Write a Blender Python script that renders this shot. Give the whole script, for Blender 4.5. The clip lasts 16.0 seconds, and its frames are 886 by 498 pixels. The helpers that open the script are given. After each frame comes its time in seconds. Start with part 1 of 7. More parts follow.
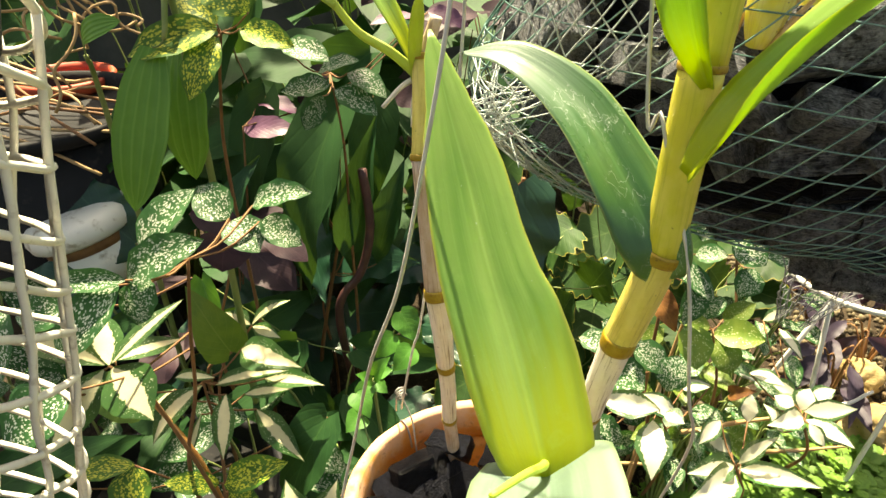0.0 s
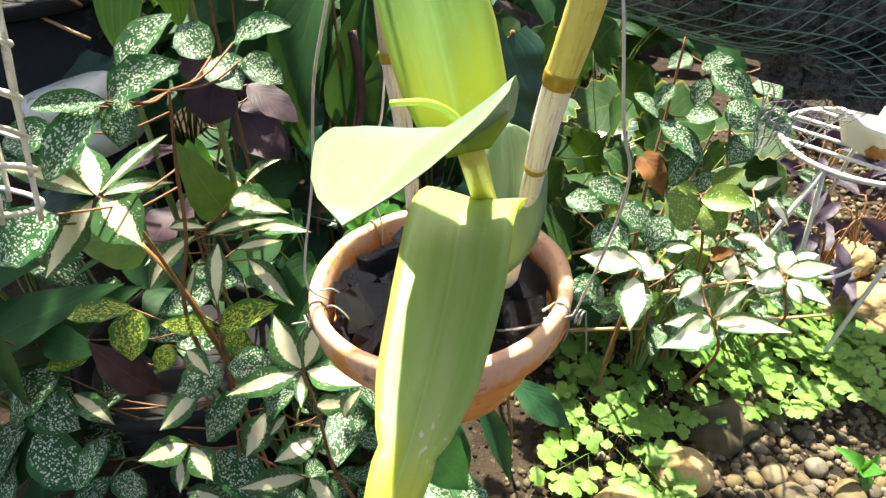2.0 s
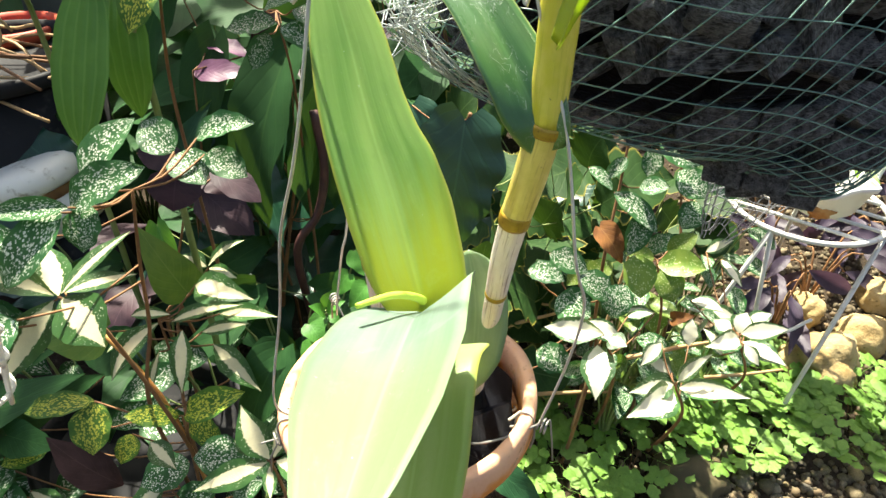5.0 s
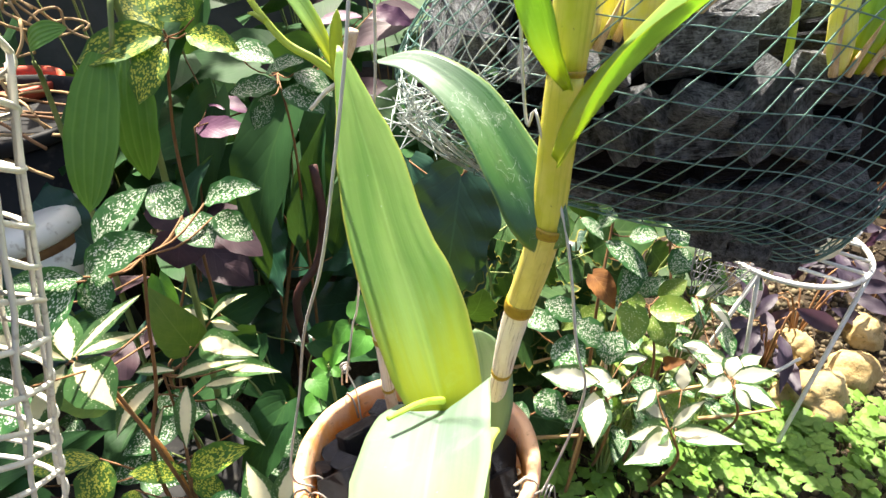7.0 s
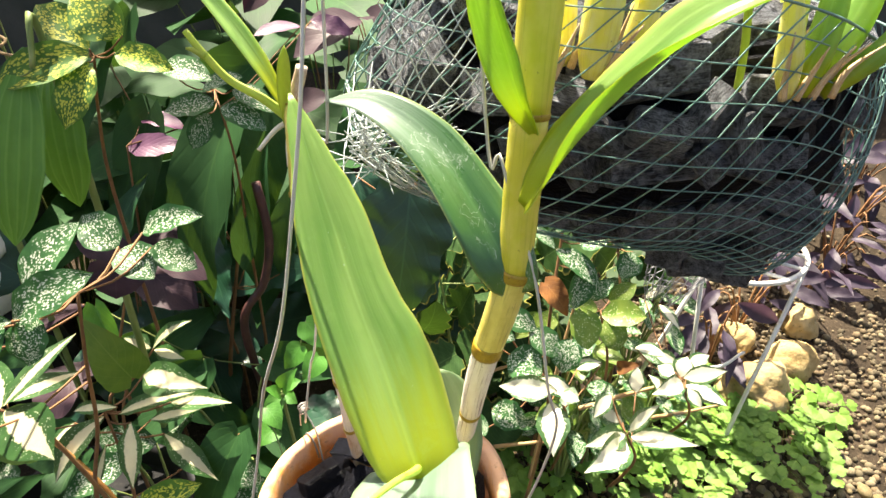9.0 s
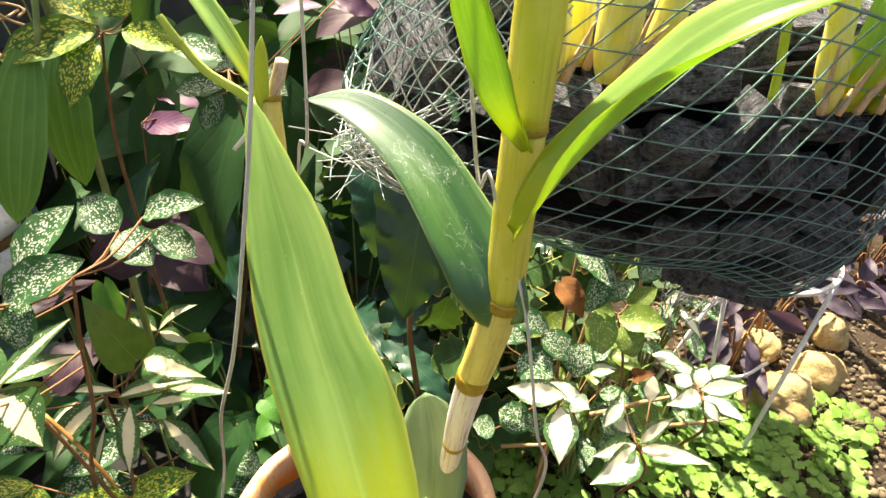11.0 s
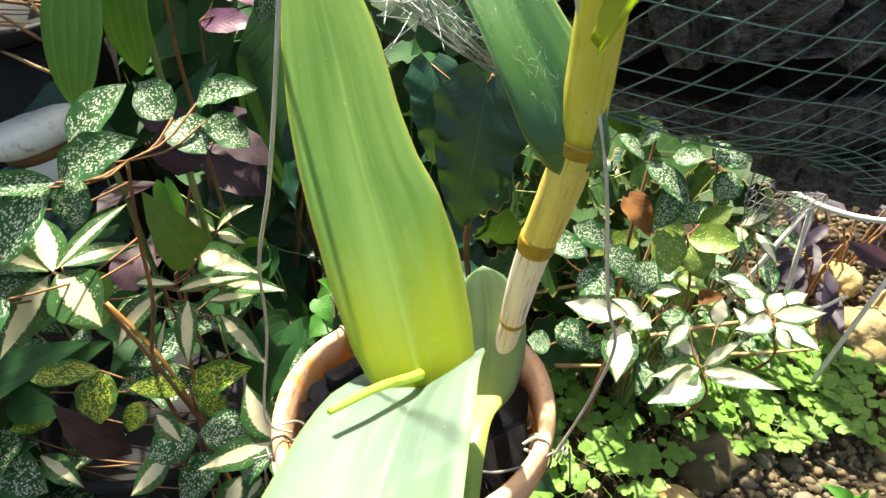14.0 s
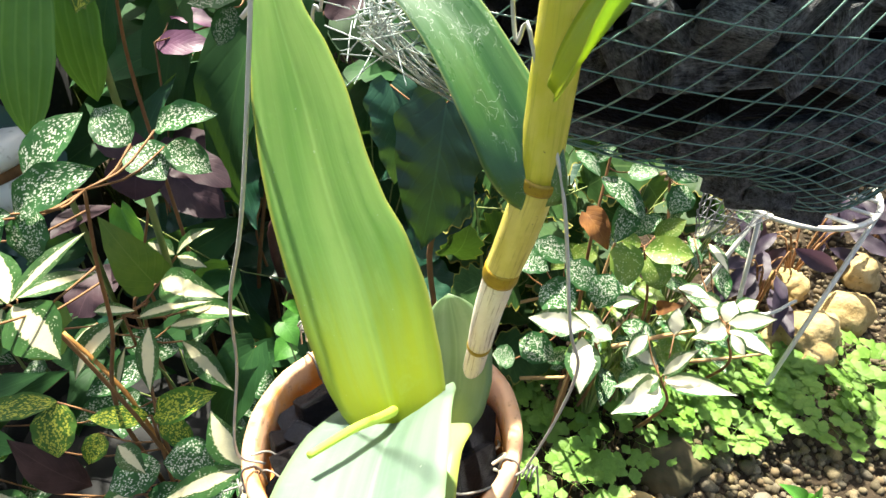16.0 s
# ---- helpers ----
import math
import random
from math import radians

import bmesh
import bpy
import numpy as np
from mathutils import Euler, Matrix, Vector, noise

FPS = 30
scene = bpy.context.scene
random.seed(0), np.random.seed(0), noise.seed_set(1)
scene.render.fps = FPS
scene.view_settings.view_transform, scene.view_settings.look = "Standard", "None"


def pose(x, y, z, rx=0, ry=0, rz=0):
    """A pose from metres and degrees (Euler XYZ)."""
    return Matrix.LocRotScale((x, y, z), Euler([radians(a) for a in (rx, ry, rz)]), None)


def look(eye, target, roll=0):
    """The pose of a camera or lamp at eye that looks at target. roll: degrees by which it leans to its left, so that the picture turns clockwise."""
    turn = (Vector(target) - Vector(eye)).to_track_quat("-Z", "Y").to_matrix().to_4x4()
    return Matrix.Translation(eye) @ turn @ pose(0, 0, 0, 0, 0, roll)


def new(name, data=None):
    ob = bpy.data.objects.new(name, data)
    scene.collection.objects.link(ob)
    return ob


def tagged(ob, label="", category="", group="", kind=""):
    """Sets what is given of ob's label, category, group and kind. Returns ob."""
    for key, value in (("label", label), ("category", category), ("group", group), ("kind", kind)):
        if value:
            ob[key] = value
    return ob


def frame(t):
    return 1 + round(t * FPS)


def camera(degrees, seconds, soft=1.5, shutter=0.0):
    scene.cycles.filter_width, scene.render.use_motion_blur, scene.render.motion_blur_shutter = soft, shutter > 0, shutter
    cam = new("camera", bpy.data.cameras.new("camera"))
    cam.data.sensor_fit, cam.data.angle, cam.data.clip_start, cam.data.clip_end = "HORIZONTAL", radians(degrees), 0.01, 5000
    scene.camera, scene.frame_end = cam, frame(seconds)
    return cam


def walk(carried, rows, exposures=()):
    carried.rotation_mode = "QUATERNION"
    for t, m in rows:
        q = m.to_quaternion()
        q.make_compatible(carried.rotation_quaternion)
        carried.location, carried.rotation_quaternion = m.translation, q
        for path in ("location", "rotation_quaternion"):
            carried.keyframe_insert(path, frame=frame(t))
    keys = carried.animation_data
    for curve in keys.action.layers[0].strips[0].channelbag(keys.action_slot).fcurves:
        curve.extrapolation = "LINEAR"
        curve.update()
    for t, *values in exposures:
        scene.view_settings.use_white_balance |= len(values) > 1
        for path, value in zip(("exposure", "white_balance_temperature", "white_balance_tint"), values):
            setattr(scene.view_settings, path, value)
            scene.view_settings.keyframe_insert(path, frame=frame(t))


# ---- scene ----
cam = camera(69.2, 16.0)
PATH = [
    (0, (0.117, 0.086, 0.947), (0.027, 1.792, -0.094), 0.1),
    (0.5, (0.141, 0.064, 0.925), (0.035, 1.716, -0.196), 1.1),
    (1, (0.159, 0.031, 0.915), (0.056, 1.651, -0.253), 0.5),
    (1.5, (0.157, 0.016, 0.897), (0.046, 1.617, -0.296), -0.6),
    (2, (0.148, 0.036, 0.887), (0.037, 1.599, -0.356), 0.0),
    (2.5, (0.144, 0.048, 0.917), (0.1, 1.664, -0.261), 0.2),
    (3, (0.135, 0.055, 0.916), (0.145, 1.679, -0.251), 0.5),
    (3.2, (0.135, 0.051, 0.92), (0.166, 1.696, -0.217), 0.6),
    (5.3, (0.149, 0.052, 0.931), (0.138, 1.699, -0.204), 0.3),
    (5.5, (0.148, 0.059, 0.936), (0.175, 1.708, -0.197), 0.2),
    (6, (0.146, 0.063, 0.95), (0.172, 1.72, -0.169), -0.9),
    (6.5, (0.14, 0.045, 0.969), (0.208, 1.761, -0.057), 0.5),
    (7, (0.139, 0.047, 0.964), (0.159, 1.745, -0.093), -0.0),
    (7.5, (0.143, 0.052, 0.966), (0.19, 1.753, -0.086), 0.7),
    (8, (0.134, 0.062, 0.966), (0.276, 1.743, -0.108), 1.2),
    (8.5, (0.122, 0.064, 0.971), (0.32, 1.74, -0.103), 0.6),
    (8.7, (0.125, 0.065, 0.973), (0.32, 1.75, -0.086), 0.6),
    (10.8, (0.159, 0.103, 0.982), (0.284, 1.778, -0.103), 1.8),
    (11, (0.152, 0.1, 0.974), (0.258, 1.763, -0.133), 1.9),
    (11.5, (0.129, 0.084, 0.938), (0.196, 1.665, -0.285), 1.2),
    (12, (0.119, 0.075, 0.912), (0.194, 1.588, -0.395), 0.4),
    (12.5, (0.118, 0.067, 0.903), (0.209, 1.555, -0.43), -0.3),
    (13, (0.117, 0.066, 0.892), (0.192, 1.543, -0.455), -2.8),
    (13.5, (0.128, 0.077, 0.9), (0.156, 1.573, -0.427), -0.8),
    (14, (0.152, 0.106, 0.929), (0.082, 1.646, -0.345), 0.2),
    (14.5, (0.151, 0.111, 0.95), (0.117, 1.672, -0.3), 0.7),
    (15, (0.139, 0.094, 0.936), (0.165, 1.637, -0.336), 1.2),
    (15.5, (0.135, 0.092, 0.92), (0.147, 1.608, -0.384), 0.6),
    (16, (0.15, 0.105, 0.94), (0.198, 1.67, -0.304), 1.5),
]
walk(cam, [(t, look(eye, target, roll)) for t, eye, target, roll in PATH], [(0, 1.97, 8400, 2), (0.5, 2.08, 7600, 4), (1, 2.06, 7000, 6), (1.5, 2.06, 6800, 8), (2.5, 2.00, 6400, 4), (5.5, 1.96, 6600, 6), (6.5, 2.12, 6600, 10), (8.5, 2.14, 6800, 10), (11, 2.05, 7400, 12), (12.5, 1.70, 6700, 11), (13, 1.55, 6700, 11), (13.5, 1.54, 6700, 8), (14, 1.88, 6800, 4), (14.5, 2.02, 6800, 3), (16, 2.03, 6500, 4)])

# ---- light ----
world = bpy.data.worlds.new("world")
scene.world = world
world.use_nodes = True
wn = world.node_tree
sky = wn.nodes.new("ShaderNodeTexSky")
sky.sky_type = "NISHITA"
sky.sun_disc = False
sky.dust_density = 5.0
sky.ozone_density = 0.4
SUN = Vector((-0.13, 0.43, 0.89)).normalized()
sky.sun_elevation = math.asin(SUN.z)
sky.sun_rotation = math.atan2(SUN.x, SUN.y)
wn.links.new(sky.outputs[0], wn.nodes["Background"].inputs[0])
wn.nodes["Background"].inputs[1].default_value = 0.065
sun_data = bpy.data.lights.new("sun", "SUN")
sun_data.energy = 5.0
sun_data.angle = radians(0.9)
sun_data.color = (1.0, 0.93, 0.80)
sun = new("sun", sun_data)
sun.matrix_world = look(SUN, (0, 0, 0))


# ---- materials ----
class Nodes:
    """A node material and short ways to add nodes to it."""

    def __init__(self, name, rough=0.6, metal=0.0, spec=0.5):
        self.m = bpy.data.materials.new(name)
        self.m.use_nodes = True
        self.t = self.m.node_tree
        self.b = self.t.nodes["Principled BSDF"]
        self.b.inputs["Roughness"].default_value = rough
        self.b.inputs["Metallic"].default_value = metal
        self.b.inputs["Specular IOR Level"].default_value = spec

    def n(self, kind, operation="", data_type="", blend_type="", interpolation_type="", noise_dimensions="", voronoi_dimensions="", feature=""):
        node = self.t.nodes.new("ShaderNode" + kind)
        if operation:
            node.operation = operation
        if data_type:
            node.data_type = data_type
        if blend_type:
            node.blend_type = blend_type
        if interpolation_type:
            node.interpolation_type = interpolation_type
        if noise_dimensions:
            node.noise_dimensions = noise_dimensions
        if feature:
            node.feature = feature
        if voronoi_dimensions:
            node.voronoi_dimensions = voronoi_dimensions
        return node

    def wire(self, a, b):
        self.t.links.new(a, b)

    def math(self, op, a, b=0.0, c=0.0):
        node = self.n("Math", operation=op)
        for i, v in enumerate((a, b, c)):
            if hasattr(v, "links"):
                self.wire(v, node.inputs[i])
            else:
                node.inputs[i].default_value = v
        return node.outputs[0]

    def mix(self, fac, a, b, blend="MIX"):
        node = self.n("Mix", data_type="RGBA", blend_type=blend)
        for i, v in ((0, fac), (6, a), (7, b)):
            if hasattr(v, "links"):
                self.wire(v, node.inputs[i])
            elif i == 0:
                node.inputs[i].default_value = v
            else:
                node.inputs[i].default_value = (*v, 1)
        return node.outputs[2]

    def ramp(self, value, lo, hi):
        node = self.n("MapRange", interpolation_type="SMOOTHSTEP")
        self.wire(value, node.inputs[0])
        node.inputs[1].default_value, node.inputs[2].default_value = lo, hi
        return node.outputs[0]

    def rand(self):
        return self.n("ObjectInfo").outputs["Random"]

    def coord(self, kind="Object"):
        return self.n("TexCoord").outputs[kind]

    def scaled(self, vec, x, y, z):
        node = self.n("Mapping")
        self.wire(vec, node.inputs[0])
        node.inputs["Scale"].default_value = (x, y, z)
        return node.outputs[0]

    def noise(self, vec, scale, detail=3.0, w=None, rough=0.55, distort=0.0):
        node = self.n("TexNoise", noise_dimensions="4D" if w is not None else "3D")
        self.wire(vec, node.inputs["Vector"])
        node.inputs["Scale"].default_value = scale
        node.inputs["Detail"].default_value = detail
        node.inputs["Roughness"].default_value = rough
        node.inputs["Distortion"].default_value = distort
        if w is not None:
            self.wire(w, node.inputs["W"])
        return node.outputs[0]

    def bump(self, height, strength=0.3, distance=0.002):
        node = self.n("Bump")
        node.inputs["Strength"].default_value = strength
        node.inputs["Distance"].default_value = distance
        self.wire(height, node.inputs["Height"])
        self.wire(node.outputs[0], self.b.inputs["Normal"])
        return node.outputs[0]

    def colour(self, c):
        if hasattr(c, "links"):
            self.wire(c, self.b.inputs["Base Color"])
        else:
            self.b.inputs["Base Color"].default_value = (*c, 1)
        return self


def leaf_material(name, base, dark, vein=None, veins=0, spots=None, spot_scale=26.0, spot_size=0.42, spot_cover=0.42,
                  stripe=None, stripe_width=0.2, rim=None, rough=0.42, through_light=0.3, glow=(0.25, 0.5, 0.04), scratch=None, ribs=0.35, aspect=0.4, spec=0.45, warm=None):
    """A leaf's surface by its own coordinates: u across, v along. Cream bands, flecks, ribs and patches are pigment."""
    k = Nodes(name, rough, spec=spec)
    uv = k.n("UVMap").outputs[0]
    sep = k.n("SeparateXYZ")
    k.wire(uv, sep.inputs[0])
    u, v = sep.outputs[0], sep.outputs[1]
    rnd = k.math("MULTIPLY", k.rand(), 37.0)
    flat = k.scaled(uv, aspect, 1, 1)
    patch = k.noise(flat, 4.0, 3, rnd)
    fine = k.noise(flat, 34.0, 3, rnd)
    col = k.mix(k.ramp(patch, 0.35, 0.65), dark, base)
    col = k.mix(k.math("MULTIPLY", k.ramp(fine, 0.45, 0.7), 0.25), col, base)
    off = k.math("ABSOLUTE", k.math("SUBTRACT", u, 0.5))
    height = fine
    if warm:
        col = k.mix(k.math("MULTIPLY", k.ramp(k.math("ADD", v, k.math("MULTIPLY", patch, 0.5)), 0.85, 0.25), 0.85), col, warm)
    if veins:
        wave = k.math("SINE", k.math("MULTIPLY", k.math("ADD", u, k.math("MULTIPLY", patch, 0.03)), veins * 6.2832))
        line = k.ramp(wave, 0.55, 1.0)
        col = k.mix(k.math("MULTIPLY", line, ribs), col, vein or dark)
        height = k.math("MULTIPLY", wave, ribs * 2)
    elif vein:
        slant = k.math("ADD", v, k.math("MULTIPLY", off, -0.9))
        wave = k.math("SINE", k.math("MULTIPLY", k.math("ADD", slant, k.math("MULTIPLY", patch, 0.05)), 44.0))
        line = k.math("MAXIMUM", k.math("MULTIPLY", k.ramp(wave, 0.88, 1.0), 0.35), k.ramp(off, 0.020, 0.006))
        col = k.mix(k.math("MULTIPLY", line, 0.55), col, vein)
        height = k.math("ADD", k.math("MULTIPLY", k.ramp(wave, 0.5, 1.0), -0.35), k.math("MULTIPLY", fine, 0.3))
    if spots:
        cell = k.n("TexVoronoi", voronoi_dimensions="4D")
        warp = k.n("VectorMath", operation="ADD")
        k.wire(k.scaled(uv, aspect * 1.35, 0.62, 1), warp.inputs[0])
        k.wire(k.scaled(k.n("TexNoise").outputs[1], 0.02, 0.02, 0.0), warp.inputs[1])
        k.wire(warp.outputs[0], cell.inputs["Vector"])
        k.wire(rnd, cell.inputs["W"])
        cell.inputs["Scale"].default_value = spot_scale
        dot = k.ramp(k.math("ADD", cell.outputs["Distance"], k.math("MULTIPLY", fine, 0.25)), spot_size + 0.14, spot_size + 0.02)
        spread = k.math("ADD", k.noise(flat, 7.0, 4, rnd), k.math("MULTIPLY", k.math("MULTIPLY", off, off), 1.6))
        where = k.ramp(spread, spot_cover + 0.10, spot_cover - 0.06)
        col = k.mix(k.math("MULTIPLY", dot, where), col, spots)
    if stripe:
        ragged = k.math("ADD", off, k.math("MULTIPLY", k.math("SUBTRACT", k.noise(k.scaled(uv, 1.2, 5, 1), 4.0, 4, rnd), 0.5), 0.22))
        size = k.math("MULTIPLY", k.math("ADD", 0.75, k.math("MULTIPLY", k.rand(), 0.5)), stripe_width)
        band = k.ramp(k.math("SUBTRACT", ragged, size), 0.03, -0.01)
        tone = k.mix(k.ramp(patch, 0.4, 0.7), stripe, tuple(c * 0.88 for c in stripe))
        col = k.mix(band, col, tone)
    if rim:
        col = k.mix(k.ramp(off, 0.455, 0.495), col, rim)
    if scratch:
        mark = k.noise(k.scaled(uv, 3, 7, 1), 6.0, 6, rnd, 0.7, 1.5)
        worn = k.math("MULTIPLY", k.ramp(k.math("ABSOLUTE", k.math("SUBTRACT", mark, 0.5)), 0.012, 0.0), k.ramp(k.noise(flat, 5.0, 2, rnd), 0.45, 0.6))
        col = k.mix(k.math("MULTIPLY", worn, 0.6), col, scratch)
    tint = k.n("HueSaturation")
    k.wire(col, tint.inputs["Color"])
    k.wire(k.math("ADD", 0.78, k.math("MULTIPLY", k.rand(), 0.44)), tint.inputs["Value"])
    tint.inputs["Saturation"].default_value = 1.08
    k.colour(tint.outputs[0])
    normal = k.bump(height, 0.25, 0.0015)
    rr = k.math("ADD", rough - 0.08, k.math("MULTIPLY", patch, 0.18))
    k.wire(rr, k.b.inputs["Roughness"])
    if through_light:
        tr = k.n("BsdfTranslucent")
        k.wire(k.mix(0.55, tint.outputs[0], glow), tr.inputs[0])
        k.wire(normal, tr.inputs["Normal"])
        join = k.n("MixShader")
        join.inputs[0].default_value = through_light
        k.wire(k.b.outputs[0], join.inputs[1])
        k.wire(tr.outputs[0], join.inputs[2])
        k.wire(join.outputs[0], k.t.nodes["Material Output"].inputs[0])
    return k.m


def orchid_leaf(name, deep, fresh, foot, tip=None, foot_at=0.42, rough=0.34, spec=0.5, through_light=0.3, glow=(0.5, 0.7, 0.04), scratch=0.0, rim=(0.5, 0.52, 0.12), rust=0.0, amount=0.32, tip_at=0.52):
    """A fleshy orchid leaf: long soft streaks beside a pale keel, a yellow foot, dust specks and scrapes."""
    k = Nodes(name, rough, spec=spec)
    uv = k.n("UVMap").outputs[0]
    sep = k.n("SeparateXYZ")
    k.wire(uv, sep.inputs[0])
    u, v = sep.outputs[0], sep.outputs[1]
    w = k.math("MULTIPLY", k.rand(), 37.0)
    off = k.math("ABSOLUTE", k.math("SUBTRACT", u, 0.5))
    broad = k.noise(k.scaled(uv, 3.6, 1.3, 1), 1.0, 2, w, 0.5, 0.5)
    fibre = k.noise(k.scaled(uv, 22, 0.8, 1), 1.0, 3, w, 0.6, 0.25)
    cloud = k.noise(k.scaled(uv, 1.6, 4.5, 1), 1.4, 5, w, 0.6)
    blotch = k.noise(k.scaled(uv, 2.5, 9, 1), 1.6, 6, w, 0.65, 0.8)
    pores = k.noise(k.scaled(uv, 40, 110, 1), 1.0, 2, w)
    col = k.mix(k.ramp(broad, 0.36, 0.64), deep, fresh)
    col = k.mix(k.math("MULTIPLY", k.ramp(fibre, 0.42, 0.68), amount), col, tuple(min(1, c * 1.28 + 0.02) for c in fresh))
    col = k.mix(k.math("MULTIPLY", k.ramp(cloud, 0.50, 0.70), 0.5), col, deep)
    drift = k.math("ADD", v, k.math("ADD", k.math("MULTIPLY", k.math("SUBTRACT", broad, 0.5), 0.35), k.math("MULTIPLY", k.math("SUBTRACT", fibre, 0.5), 0.2)))
    col = k.mix(k.math("MULTIPLY", k.ramp(drift, foot_at, foot_at * 0.25), 0.85), col, foot)
    if tip:
        col = k.mix(k.math("MULTIPLY", k.ramp(drift, tip_at, tip_at + 0.34 * (1 - tip_at) / 0.48), 0.9), col, tip)
    col = k.mix(k.math("MULTIPLY", k.ramp(blotch, 0.55, 0.72), 0.22), col, tuple(min(1, c * 1.35 + 0.05) for c in fresh))
    keel = k.ramp(k.math("ADD", off, k.math("MULTIPLY", k.math("SUBTRACT", fibre, 0.5), 0.01)), 0.020, 0.006)
    col = k.mix(k.math("MULTIPLY", keel, 0.18), col, tuple(min(1, c * 1.5 + 0.04) for c in fresh))
    beside = k.math("MULTIPLY", k.ramp(off, 0.09, 0.03), k.ramp(off, 0.015, 0.03))
    col = k.mix(k.math("MULTIPLY", beside, 0.14), col, deep)
    col = k.mix(k.ramp(off, 0.465, 0.497), col, rim)
    dust = k.math("MULTIPLY", k.ramp(k.noise(k.scaled(uv, 26, 120, 1), 1.0, 1, w), 0.74, 0.80), 0.5)
    col = k.mix(dust, col, (0.78, 0.80, 0.66))
    if scratch:
        mark = k.noise(k.scaled(uv, 6, 17, 1), 1.4, 2, w, 0.5, 0.7)
        film = k.noise(k.scaled(uv, 2.2, 7, 1), 1.0, 4, w)
        worn = k.math("MULTIPLY", k.ramp(k.math("ABSOLUTE", k.math("SUBTRACT", mark, 0.5)), 0.012, 0.003), k.ramp(film, 0.46, 0.56))
        col = k.mix(k.math("MULTIPLY", worn, scratch), col, (0.50, 0.58, 0.48))
        col = k.mix(k.math("MULTIPLY", k.ramp(film, 0.5, 0.75), scratch * 0.22), col, (0.42, 0.52, 0.42))
    if rust:
        hole = k.math("MULTIPLY", k.ramp(k.noise(k.scaled(uv, 9, 30, 1), 1.0, 3, w), 0.60, 0.66), k.math("MULTIPLY", k.ramp(v, 0.70, 0.76), k.ramp(v, 0.88, 0.82)))
        col = k.mix(k.math("MULTIPLY", hole, rust), col, (0.80, 0.72, 0.58))
    k.colour(col)
    k.wire(k.math("ADD", rough - 0.10, k.math("MULTIPLY", cloud, 0.24)), k.b.inputs["Roughness"])
    relief = k.math("ADD", k.math("MULTIPLY", broad, 1.2), k.math("ADD", k.math("MULTIPLY", fibre, 0.15), k.math("MULTIPLY", pores, 0.10)))
    normal = k.bump(relief, 0.22, 0.0018)
    tr = k.n("BsdfTranslucent")
    k.wire(k.mix(0.5, col, glow), tr.inputs[0])
    k.wire(normal, tr.inputs["Normal"])
    join = k.n("MixShader")
    join.inputs[0].default_value = through_light
    k.wire(k.b.outputs[0], join.inputs[1])
    k.wire(tr.outputs[0], join.inputs[2])
    k.wire(join.outputs[0], k.t.nodes["Material Output"].inputs[0])
    return k.m


